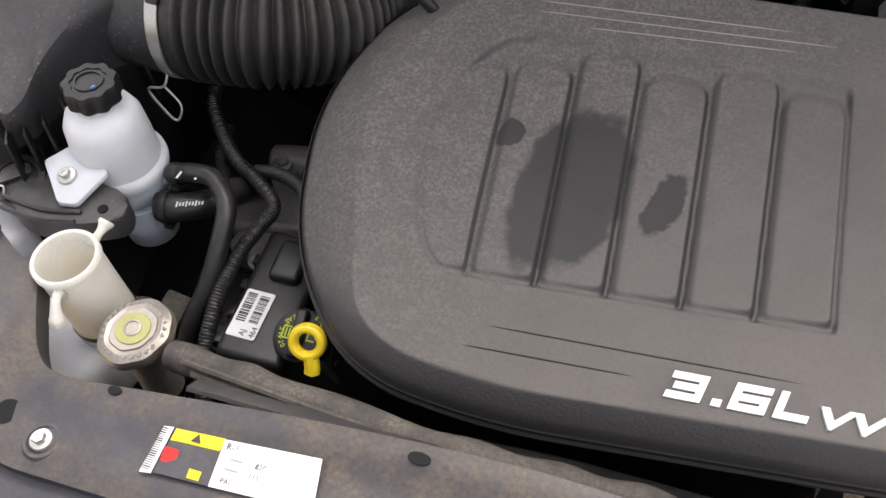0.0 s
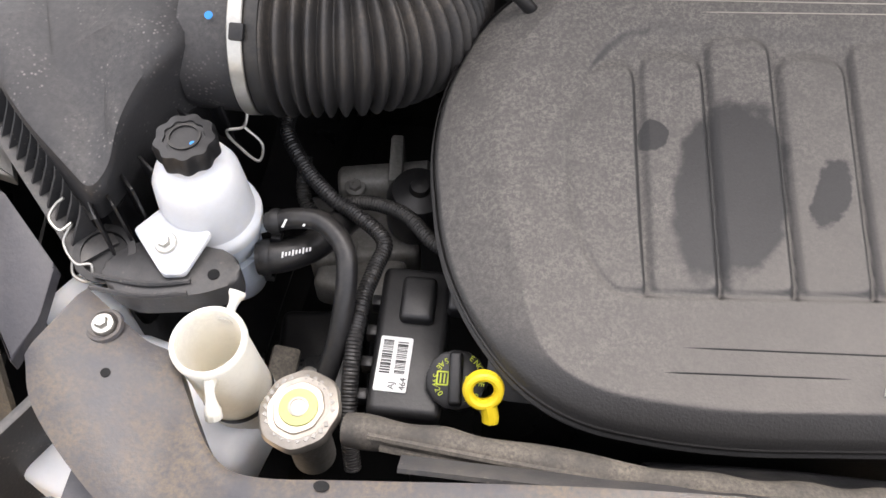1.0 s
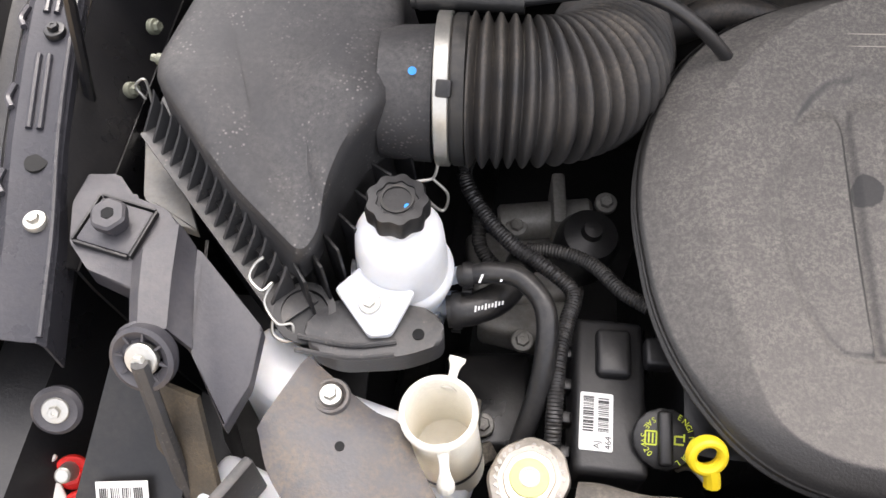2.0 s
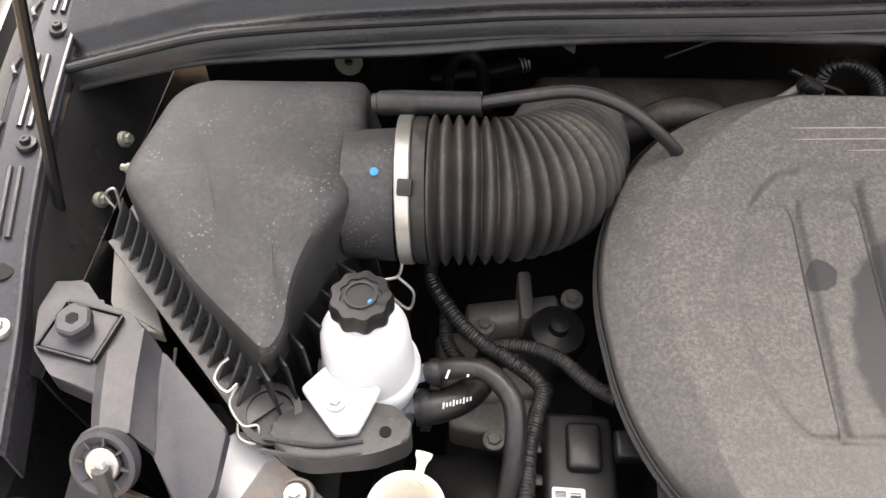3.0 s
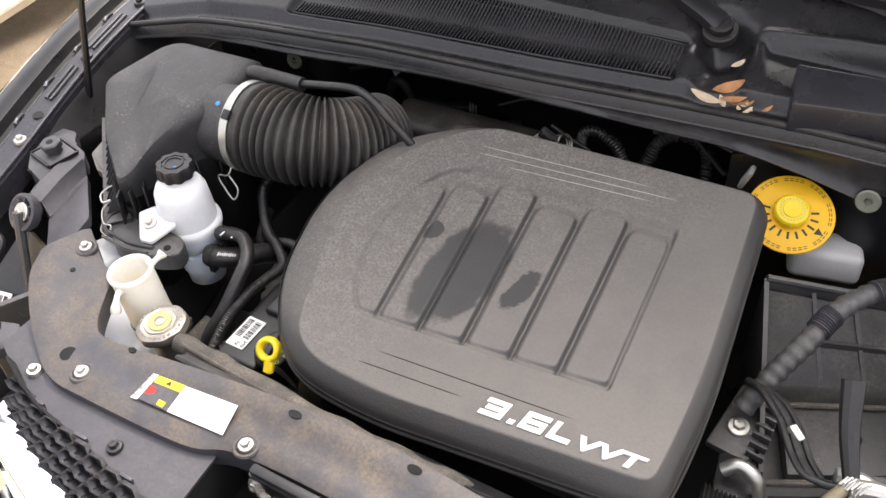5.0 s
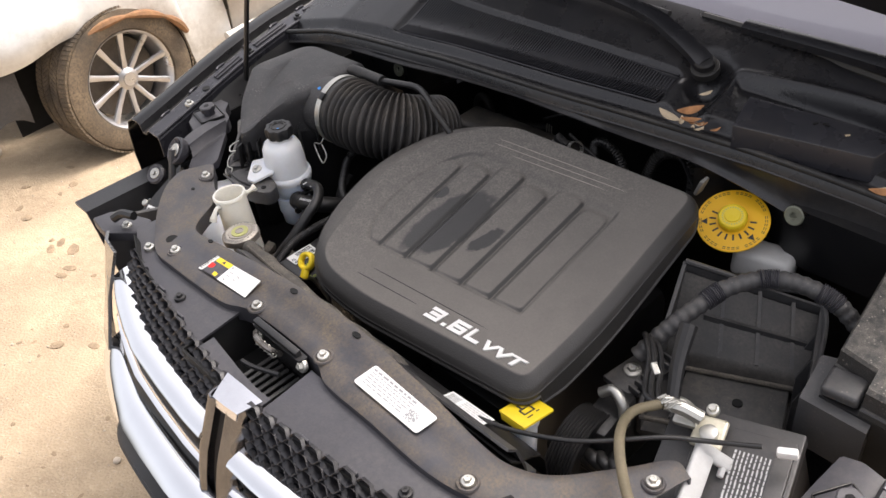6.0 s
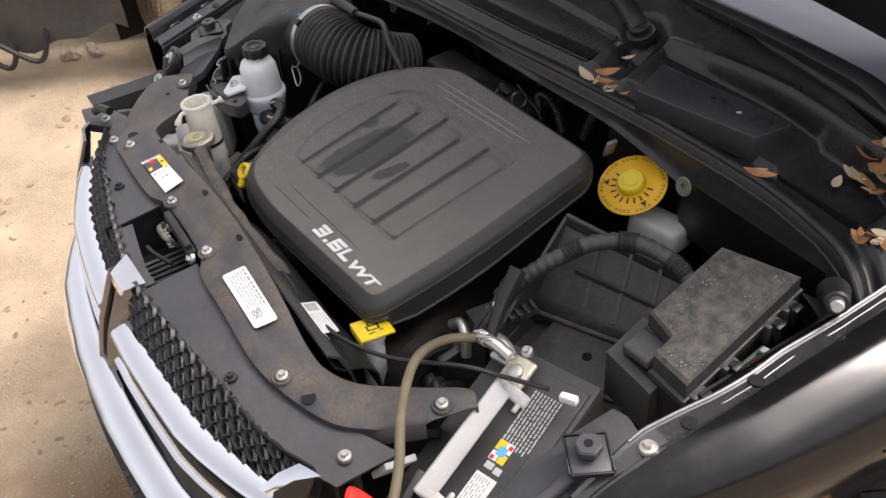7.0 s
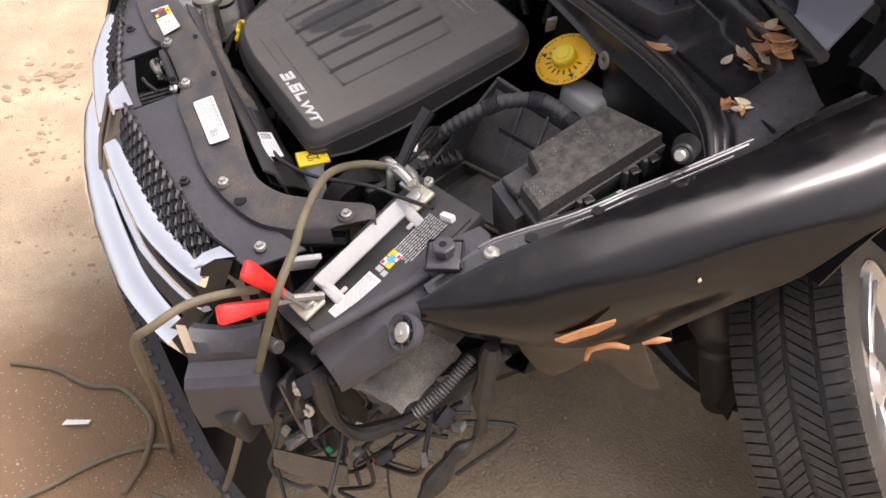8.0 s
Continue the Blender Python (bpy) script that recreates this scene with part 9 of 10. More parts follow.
# ---- headlamp carriers ----
def build_carrier(s):
    """Plastic headlamp carrier: arm with a nut on a square pad and a round socket; s = -1 or 1 for the two sides of the car."""
    nut = Vector((-0.790, 0.331, 0.950)) if s < 0 else Vector((0.724, 0.272, 0.993))
    scr = Vector((-0.730, 0.204, 0.926)) if s < 0 else Vector((0.788, 0.172, 0.924))
    root = thing("headlamp_carrier", nut, "grey-black plastic headlamp carrier with a large threaded nut", "headlamp carrier", group="headlamp carriers")
    bm = B()
    if s < 0:
        # a bolted pad, a folded beam down to the socket, and a flat wing beside it
        pad_out = [(-0.838, 0.391), (-0.807, 0.393), (-0.784, 0.368), (-0.751, 0.358), (-0.730, 0.340), (-0.752, 0.300), (-0.754, 0.268), (-0.804, 0.286), (-0.829, 0.312), (-0.841, 0.355)]
        a_slab(bm, rounded(pad_out, 0.004, 3), 0.9290, 0.026, 0.0025)
        wing = [(-0.716, 0.324), (-0.708, 0.320), (-0.636, 0.252), (-0.640, 0.205), (-0.657, 0.167), (-0.694, 0.222), (-0.700, 0.262)]
        a_slab(bm, rounded(wing, 0.003, 3), lambda x, y: 0.920 - 0.42 * max(0.0, 0.245 - y) - 0.10 * max(0.0, x + 0.70), 0.016, 0.0025)
        a_sheet(bm, [[(-0.760, 0.292, 0.900), (-0.755, 0.255, 0.896), (-0.748, 0.228, 0.892)],
                     [(-0.764, 0.296, 0.930), (-0.754, 0.256, 0.931), (-0.747, 0.226, 0.924)],
                     [(-0.756, 0.310, 0.937), (-0.745, 0.262, 0.939), (-0.738, 0.228, 0.933)],
                     [(-0.730, 0.338, 0.937), (-0.722, 0.285, 0.937), (-0.714, 0.234, 0.931)],
                     [(-0.727, 0.337, 0.930), (-0.717, 0.285, 0.928), (-0.708, 0.232, 0.922)],
                     [(-0.714, 0.324, 0.921), (-0.704, 0.282, 0.918), (-0.694, 0.226, 0.912)],
                     [(-0.712, 0.322, 0.905), (-0.702, 0.280, 0.902), (-0.692, 0.224, 0.896)]], 0.004)
    else:
        a_sheet(bm, [[tuple(q) for q in row] for row in CARRIER_ROWS], 0.006)
        bmesh.ops.bevel(bm, geom=[e for e in bm.edges if len(e.link_faces) == 2 and e.calc_face_angle(0) > 0.3], offset=0.0025, segments=2, affect="EDGES")
    part("arm", bm, M_GREYP, root, "", 30)
    bm = B()
    if s < 0:
        a_tube(bm, [nut.lerp(scr, 0.74) + Vector((0.002, 0, -0.018)), nut.lerp(scr, 0.85) + Vector((0.002, 0, -0.016)), scr + Vector((-0.002, 0.012, -0.012))], 0.020, 16, 10)
    else:
        a_tube(bm, [nut + Vector((0.004, -0.03, -0.034)), (0.727, 0.205, 0.945), (0.724, 0.130, 0.922), (0.722, 0.055, 0.902)], 0.009, 12, 16)
    part("rib_tube", bm, M_GREYP, root)
    bm = B()
    turn = -12 if s < 0 else -29
    a_box(bm, nut + Vector((0, 0, -0.020)), (0.056, 0.050, 0.010), (0, 0, turn), 0.003)
    pad = part("square_pad", bm, M_GREYP, root)
    for dx, dy, sx, sy in ((0.030, 0, 0.004, 0.056), (-0.030, 0, 0.004, 0.056), (0, 0.027, 0.060, 0.004), (0, -0.027, 0.060, 0.004)):
        bm = B()
        a_box(bm, nut + Matrix.Rotation(radians(turn), 3, "Z") @ Vector((dx, dy, -0.017)), (min(sx, 0.056) if sx > 0.01 else 0.0025, min(sy, 0.052) if sy > 0.01 else 0.0025, 0.006), (0, 0, turn), 0.0005)
        part("pad_edge", bm, M_BLACK, pad, "dark groove round the pad")
    bm = B()
    a_lathe(bm, [(0.013, -0.018), (0.013, -0.006), (0.0165, -0.005), (0.0165, 0.004), (0.014, 0.006), (0.006, 0.006), (0.0055, -0.004), (0, -0.004)], nut, (0, -0.1, 1), 24, wave=lambda a: 1 + 0.05 * math.cos(6 * a))
    part("nut", bm, M_GREYP, root, "large hexagonal nut", 30)
    # near-black plug paints the shade inside the nut
    bm = B()
    a_lathe(bm, [(0.0055, 0.0), (0.0055, 0.0062), (0, 0.0062)], nut, (0, -0.1, 1), 14)
    part("nut_hole", bm, M_HOLE, root)
    ax = Vector((0.1 * s, -0.75, 0.66))
    bm = B()
    a_lathe(bm, [(0.026, -0.02), (0.030, -0.012), (0.030, -0.002), (0.026, 0.0), (0.018, -0.006), (0.017, -0.012)], scr, ax, 32, cap=False)
    part("socket", bm, M_GREYP, root, "", 30)
    fr = frame_of(ax)
    for k in range(8):
        a = 2 * math.pi * k / 8
        bm = B()
        a_box(bm, scr + fr @ Vector((0.022 * math.cos(a), 0.022 * math.sin(a), -0.005)), (0.010, 0.0022, 0.008), m=fr @ Matrix.Rotation(a, 3, "Z"))
        part("socket_rib", bm, M_GREYP, root)
    part("screw", hex_bolt(scr + ax.normalized() * -0.002, ax, 0.0065, 0.0155), M_STEEL, root, "zinc flange screw")
    return root


# the far carrier's faceted shell, row by row from its inner edge outwards
CARRIER_ROWS = [
    [(0.672, 0.350, 0.925), (0.664, 0.285, 0.912), (0.655, 0.215, 0.890), (0.650, 0.150, 0.868), (0.655, 0.095, 0.850), (0.672, 0.050, 0.815)],
    [(0.680, 0.350, 0.966), (0.672, 0.285, 0.950), (0.664, 0.200, 0.917), (0.680, 0.150, 0.905), (0.688, 0.105, 0.888), (0.700, 0.055, 0.845)],
    [(0.705, 0.352, 0.972), (0.705, 0.285, 0.966), (0.706, 0.200, 0.930), (0.718, 0.160, 0.922), (0.722, 0.105, 0.893), (0.722, 0.058, 0.852)],
    [(0.740, 0.345, 0.972), (0.745, 0.285, 0.965), (0.750, 0.205, 0.930), (0.755, 0.160, 0.920), (0.752, 0.110, 0.885), (0.748, 0.064, 0.845)],
    [(0.762, 0.335, 0.965), (0.772, 0.285, 0.950), (0.785, 0.215, 0.918), (0.800, 0.170, 0.900), (0.775, 0.118, 0.850), (0.760, 0.072, 0.815)],
    [(0.762, 0.330, 0.945), (0.772, 0.285, 0.930), (0.784, 0.215, 0.895), (0.798, 0.170, 0.880), (0.772, 0.118, 0.830), (0.752, 0.072, 0.795)],
]
build_carrier(-1)
build_carrier(1)


# ---- loose wreckage in the empty headlamp bays ----
def build_wreck():
    r = thing("air_duct_box", (0.57, -0.05, 0.6), "dark grey plastic duct box hanging in the headlamp opening", "duct")
    q0, q1 = Vector((0.505, -0.105, 0.792)), Vector((0.552, 0.010, 0.790))
    bm = B()
    prof = [(0.0, 0.0), (0.018, 0.010), (0.036, 0.004), (0.046, -0.016), (0.050, -0.034), (0.080, -0.042), (0.090, -0.052), (0.094, -0.100), (0.088, -0.16)]
    rows = []
    for d, h in prof:
        rows.append([q0.lerp(q1, v) + Vector((0.86 * d, -0.50 * d, h - 0.012 * math.sin(math.pi * v) * (d < 0.04))) for v in [i / 10 for i in range(11)]])
    a_sheet(bm, rows, 0.006)
    part("body", bm, M_GREYP, r, "", 28)
    bm = B()
    for k, v in enumerate((0.02, 0.98)):
        c = q0.lerp(q1, v)
        bm2 = [bm.verts.new(c + Vector((0.86 * d, -0.50 * d, h))) for d, h in prof] + [bm.verts.new(c + Vector((0.01, 0.0, -0.16)))]
        bm.faces.new(bm2)
    part("end_wall", bm, M_GREYP, r)
    bm = B()
    a_box(bm, (0.560, -0.085, 0.640), (0.11, 0.10, 0.09), (12, 0, 36), 0.010, 3)
    part("lower_body", bm, M_BLACK, r)
    bm = B()
    a_cyl(bm, (0.585, 0.000, 0.775), (0.612, 0.012, 0.786), 0.012, seg=14, bev=0.002)
    part("threaded_stud", bm, M_DULL, r)
    bm = B()
    a_cyl(bm, (0.580, -0.003, 0.773), (0.590, 0.002, 0.777), 0.007, seg=14, bev=0.001)
    part("stud_tip", bm, M_STEEL, r)
    bm = B()
    a_sheet(bm, [[(0.510, -0.130, 0.812), (0.519, -0.116, 0.812)], [(0.530, -0.130, 0.803), (0.540, -0.115, 0.803)], [(0.552, -0.128, 0.786), (0.561, -0.114, 0.786)]], 0.003)
    part("tan_tab", bm, M_TAN, r, "tan torn plastic tab")
    f = thing("sound_deadening_pad", (0.70, 0.17, 0.65), "gritty grey felt pad torn loose below the carrier", "felt pad")
    bm = B()
    ca, cb, cc, cd = Vector((0.735, 0.215, 0.862)), Vector((0.770, 0.262, 0.822)), Vector((0.812, 0.148, 0.782)), Vector((0.740, 0.082, 0.802))
    rows = []
    for i in range(17):
        u = i / 16
        rows.append([ca.lerp(cb, v).lerp(cd.lerp(cc, v), u) + Vector((0, 0, 0.006 * noise.noise(Vector((u * 6, v * 6, 0))) - 0.010 * abs(2 * v - 1) ** 3)) for v in [j / 16 for j in range(17)]])
    a_sheet(bm, rows, 0.010)
    part("pad", bm, M_FOAM, f)

    def cable(name, label, pts, r0, mat, n=40, cat="cable", seg=10):
        h = thing(name, pts[0], label, cat)
        bm = B()
        a_tube(bm, pts, r0, seg, n)
        part("jacket", bm, mat, h)

    cable("torn_harness", "torn taped wiring harness hanging low in the opening", [(0.715, 0.050, 0.80), (0.716, 0.056, 0.70), (0.718, 0.090, 0.632), (0.72, 0.168, 0.620), (0.72, 0.262, 0.640), (0.74, 0.36, 0.72)], lambda s, d: 0.013 + 0.003 * math.sin(17 * s), M_RUBBER, 50)
    cable("corrugated_tube", "grey corrugated tube end beside the felt pad", [(0.822, 0.165, 0.772), (0.820, 0.20, 0.790), (0.815, 0.235, 0.812), (0.808, 0.27, 0.835)], ribbed(0.008, 0.003, 0.006), M_DULL, 140)
    rng = random.Random(8)
    for k in range(9):
        x, y, z = 0.60 + 0.015 * rng.random() * k, 0.0 + 0.02 * k, 0.62 - 0.03 * rng.random() * k
        cable("loose_wire", "thin loose black wire in the wreckage", [(x, y, z), (x + rng.uniform(-0.04, 0.05), y + rng.uniform(-0.05, 0.04), z - 0.06), (x + rng.uniform(-0.06, 0.06), y + rng.uniform(-0.08, 0.05), z - 0.15), (x + rng.uniform(-0.08, 0.08), y + rng.uniform(-0.1, 0.05), z - rng.uniform(0.16, 0.28))], rng.uniform(0.002, 0.005), M_BLACK, 24, "wire", 6)
    cable("braided_sleeve", "looped grey braided sleeve hanging from the opening", [(0.60, -0.02, 0.60), (0.585, -0.05, 0.50), (0.56, -0.07, 0.42), (0.56, -0.06, 0.36), (0.60, -0.02, 0.36), (0.63, 0.02, 0.42)], ribbed(0.0038, 0.0006, 0.003), M_DULL, 160)
    for p, s, rot, mat, label in (((0.640, 0.040, 0.505), (0.012, 0.010, 0.006), (10, 20, 30), M_GREEN, "small green plastic connector lock"), ((0.684, 0.125, 0.49), (0.010, 0.034, 0.022), (15, 30, 10), M_RED, "small red connector lock"),
                                  ((0.692, 0.128, 0.495), (0.024, 0.036, 0.026), (15, 30, 10), M_BLACK, "black multi-pin connector hanging loose"), ((0.652, 0.105, 0.545), (0.026, 0.022, 0.016), (30, 10, 50), M_LABEL, "small white connector shell"),
                                  ((0.625, 0.03, 0.42), (0.035, 0.03, 0.05), (5, 10, 20), M_GREYP, "dark grey lamp socket hanging loose"), ((0.61, -0.005, 0.66), (0.03, 0.05, 0.04), (30, 10, 20), M_BODY, "bent black steel tab"),
                                  ((0.635, 0.05, 0.70), (0.04, 0.06, 0.03), (10, 40, 10), M_BODY, "bent black steel tab"), ((0.56, 0.10, 0.83), (0.012, 0.07, 0.05), (20, 10, 30), M_GREYP, "broken grey plastic shard"), ((0.530, 0.095, 0.87), (0.010, 0.05, 0.05), (-20, 30, -10), M_GREYPL, "broken grey plastic shard")):
        bm = B()
        a_box(bm, p, s, rot, min(s) * 0.2)
        solo("connector" if "connector" in label or "socket" in label else "broken_piece", bm, mat, label, "connector" if "connector" in label or "socket" in label else "debris")
    cr = thing("crash_rail", (0.58, 0.05, 0.45), "black crash rail end with bolts behind the bumper", "rail")
    bm = B()
    a_box(bm, (0.575, 0.070, 0.60), (0.085, 0.11, 0.26), (0, 0, 25), 0.012)
    part("rail_end", bm, M_BODY, cr)
    bm = B()
    a_box(bm, (0.618, 0.028, 0.655), (0.010, 0.075, 0.13), (0, -12, 35), 0.003)
    part("mounting_plate", bm, M_GLOSSB, cr)
    for p in ((0.628, 0.020, 0.69), (0.632, 0.022, 0.63)):
        part("bolt", hex_bolt(p, (0.8, -0.5, 0.3), 0.008, 0.015), M_STEEL, cr)
    bm = B()
    a_sheet(bm, [[(0.600, -0.05, 0.52), (0.66, 0.02, 0.52), (0.70, 0.06, 0.53)], [(0.600, -0.06, 0.47), (0.67, 0.00, 0.46), (0.71, 0.05, 0.48)]], 0.004)
    part("bent_bracket", bm, M_GLOSSB, cr)
    # torn undertray, grit and debris below the opening
    for pts, mat, label in (([(0.52, -0.06), (0.62, -0.12), (0.70, -0.02), (0.60, 0.06)], M_FOAM, "torn grey undertray felt lying on the dirt"), ([(0.62, 0.04), (0.74, 0.02), (0.78, 0.10), (0.66, 0.12)], M_DULLG, "broken grey plastic plate lying on the dirt"),
                            ([(0.60, -0.10), (0.67, -0.12), (0.69, -0.07), (0.63, -0.05)], M_LABEL, "broken white plastic plate lying on the dirt")):
        bm = B()
        a_slab(bm, pts, lambda x, y: ground_z(x, y) + 0.03 + 0.1 * (x - 0.6), 0.006, 0.001)
        solo("broken_plate", bm, mat, label, "debris")
    for k in range(26):
        x, y = rng.uniform(0.58, 0.80), rng.uniform(-0.05, 0.36)
        z = rng.uniform(0.46, 0.66)
        bm = B()
        a_box(bm, (x, y, z), (rng.uniform(0.008, 0.03), rng.uniform(0.01, 0.04), rng.uniform(0.006, 0.02)), [rng.uniform(0, 90) for _ in "xyz"], 0.0015)
        mat, label = rng.choice(((M_BLACK, "broken black plastic piece in the wreckage"), (M_GLOSSB, "bent glossy black steel piece"), (M_DULLG, "broken grey plastic piece"), (M_GREYP, "dark grey clip in the wreckage")))
        solo("broken_piece", bm, mat, label, "debris")
    for k in range(8):
        x, y, z = rng.uniform(0.60, 0.74), rng.uniform(0.0, 0.30), rng.uniform(0.58, 0.70)
        cable("loose_wire", "thin loose black wire in the wreckage", [(x, y, z), (x + rng.uniform(-0.03, 0.06), y + rng.uniform(-0.06, 0.06), z - 0.05), (x + rng.uniform(-0.05, 0.06), y + rng.uniform(-0.10, 0.10), z - 0.10), (x + rng.uniform(-0.06, 0.08), y + rng.uniform(-0.12, 0.12), z - 0.16)], rng.uniform(0.0025, 0.006), M_HOSE, 24, "wire", 6)
    # other headlamp bay
    bm = B()
    a_slab(bm, [(-0.82, 0.10), (-0.72, 0.08), (-0.70, 0.20), (-0.79, 0.23)], lambda x, y: 0.76 + 0.7 * (y - 0.1), 0.01)
    solo("splash_shield", bm, M_BLACK, "dark plastic splash shield in the empty headlamp bay", "shield")
    bm = B()
    a_sheet(bm, [[(x, y, 0.60 + 0.20 * (x < -0.85) + 0.05 * (y > 0.3)) for x in (-0.93, -0.87, -0.78, -0.68, -0.58)] for y in (0.02, 0.14, 0.28, 0.42)], 0.006)
    solo("splash_shield", bm, M_BODY, "black splash shield closing the bottom of the empty headlamp bay", "shield")
    bm = B()
    a_box(bm, (-0.665, 0.10, 0.78), (0.012, 0.12, 0.16), (0, 0, -30), 0.004)
    solo("splash_shield", bm, M_DULL, "dusty plastic splash shield in the empty headlamp bay", "shield")
    bm = B()
    a_tube(bm, [(-0.728, 0.20, 0.93), (-0.716, 0.158, 0.82), (-0.700, 0.11, 0.70)], 0.008, 8, 12)
    solo("adjuster_rod", bm, M_DULL, "dusty black headlamp adjuster rod", "rod")
    bm = B()
    a_sheet(bm, [[(-0.742, 0.215, 0.87), (-0.690, 0.200, 0.87)], [(-0.735, 0.150, 0.77), (-0.665, 0.120, 0.77)]], 0.006)
    solo("splash_shield", bm, M_LINER, "dusty brown splash shield in the empty headlamp bay", "shield")
    lx, ly = Vector((0.97, 0.10, 0.12)), Vector((-0.15, 0.80, 0.58))
    lc = Vector((-0.765, 0.122, 0.785))
    bm = B()
    patch(bm, lc, lx, ly, 0.052, 0.034, 0.0012)
    lab = solo("headlamp_label", bm, M_LABEL, "white barcode label in the headlamp bay", "label")
    bm = B()
    for k in range(24):
        if k % 6 != 5:
            patch(bm, lc + lx.normalized() * (0.0019 * k - 0.022) + lx.cross(ly).normalized() * 0.0012, lx, ly, rng.choice((0.0006, 0.0012)), 0.022, 0.0006)
    part("barcode_bars", bm, M_INK, lab)
    for p, mat, label in (((-0.838, 0.150, 0.75), M_RED, "red and silver bulb socket in the bay"), ((-0.825, 0.120, 0.735), M_RED, "red bulb socket in the bay")):
        sk = solo("bulb_socket", hex_bolt(p, (0.2, -0.6, 0.7), 0.012, 0.018), mat, label, "socket")
        bm = B()
        a_cyl(bm, Vector(p) + Vector((0, 0.0, 0.006)), Vector(p) + Vector((0.004, -0.012, 0.028)), 0.010, 0.008, 14, 0.002)
        part("bulb_base", bm, M_STEEL, sk)
    for p, sz, rot in (((-0.855, 0.125, 0.745), (0.030, 0.022, 0.016), (20, 10, 40)), ((-0.845, 0.095, 0.735), (0.036, 0.018, 0.014), (0, 20, -20)), ((-0.865, 0.155, 0.76), (0.022, 0.020, 0.016), (10, 0, 70))):
        bm = B()
        a_box(bm, p, sz, rot, 0.003)
        solo("connector", bm, M_CREAM, "cream wiring connector lying in the headlamp bay", "connector")
    bm = B()
    a_lathe(bm, [(0.022, -0.01), (0.024, 0.0), (0.020, 0.004), (0.014, 0.002)], (-0.835, 0.185, 0.83), (0.2, -0.6, 0.7), 24)
    sk = solo("mounting_boss", bm, M_GREYP, "round grey plastic mounting boss with a screw", "boss")
    part("screw", hex_bolt((-0.835, 0.184, 0.832), (0.2, -0.6, 0.7), 0.006, 0.013), M_STEEL, sk)
    # front end bracket where the outer end of the grille panel broke off
    bm = B()
    a_slab(bm, rounded([(-0.655, 0.02), (-0.565, 0.055), (-0.54, 0.02), (-0.60, -0.03), (-0.67, -0.025)], 0.01, 3), lambda x, y: 0.905, 0.02, 0.003)
    e = solo("corner_bracket", bm, M_GREYP, "black plastic corner bracket with a clip", "bracket")
    part("push_clip", hex_bolt((-0.585, 0.01, 0.907), r=0.006, washer=0.010), M_STEEL, e)


build_wreck()


def leaf(p, length, width, yaw, pitch, roll, curl, mat, label):
    bm = B()
    turn = Euler((radians(pitch), radians(roll), radians(yaw))).to_matrix()
    rows = []
    for i in range(9):
        t = i / 8
        w = width * 0.5 * math.sin(math.pi * min(1, t * 0.97 + 0.02)) ** 0.8
        rows.append([Vector(p) + turn @ Vector((s * w, (t - 0.5) * length, curl * (2 * t - 1) ** 2 * length + 0.25 * curl * abs(s) * width)) for s in (-1, -0.5, 0, 0.5, 1)])
    a_sheet(bm, rows, 0.0006)
    return solo("fallen_leaf", bm, mat, label, "leaf", group="fallen leaves")


def build_leaves():
    rng = random.Random(4)
    pal = "pale tan dry leaf lying on the cowl"
    brn = "curled orange-brown dry leaf on the cowl"
    leaf((0.155, 0.722, 1.083), 0.046, 0.019, 84, 8, 0, 0.08, M_LEAFP, pal)
    leaf((0.178, 0.752, 1.088), 0.045, 0.020, -50, 12, 10, 0.12, M_LEAF, brn)
    leaf((0.190, 0.735, 1.082), 0.035, 0.012, -70, 5, 10, 0.1, M_LEAF, brn)
    leaf((0.178, 0.726, 1.080), 0.026, 0.009, 30, 5, -10, 0.1, M_LEAFP, pal)
    leaf((0.175, 0.80, 1.098), 0.024, 0.010, -35, 10, 0, 0.1, M_LEAFP, pal)
    for k in range(8):
        leaf((0.19 + rng.random() * 0.05, 0.722 + rng.random() * 0.02, 1.077), rng.uniform(0.010, 0.020), 0.006, rng.uniform(0, 180), rng.uniform(-15, 15), 0, 0.15, M_LEAF if k % 2 else M_LEAFP, "crumbled leaf litter on the cowl")
    leaf((0.515, 0.768, cowl_z(0.515, 0.768) + 0.008), 0.05, 0.014, -60, 0, 20, 0.1, M_LEAF, brn)
    leaf((0.505, 0.774, cowl_z(0.505, 0.774) + 0.006), 0.03, 0.010, -40, 0, 0, 0.1, M_LEAFP, pal)
    leaf((0.590, 0.850, cowl_z(0.590, 0.850) + 0.005), 0.034, 0.014, 20, 0, 10, 0.1, M_LEAFP, pal)
    bm = B()
    a_slab(bm, [(0.015, -0.50), (0.028, -0.512), (0.052, -0.452), (0.040, -0.445)], lambda x, y: ground_z(x, y) + 0.012, 0.002)
    solo("paper_scrap", bm, M_LABEL, "small white paper scrap lying on the dirt", "litter")


build_leaves()


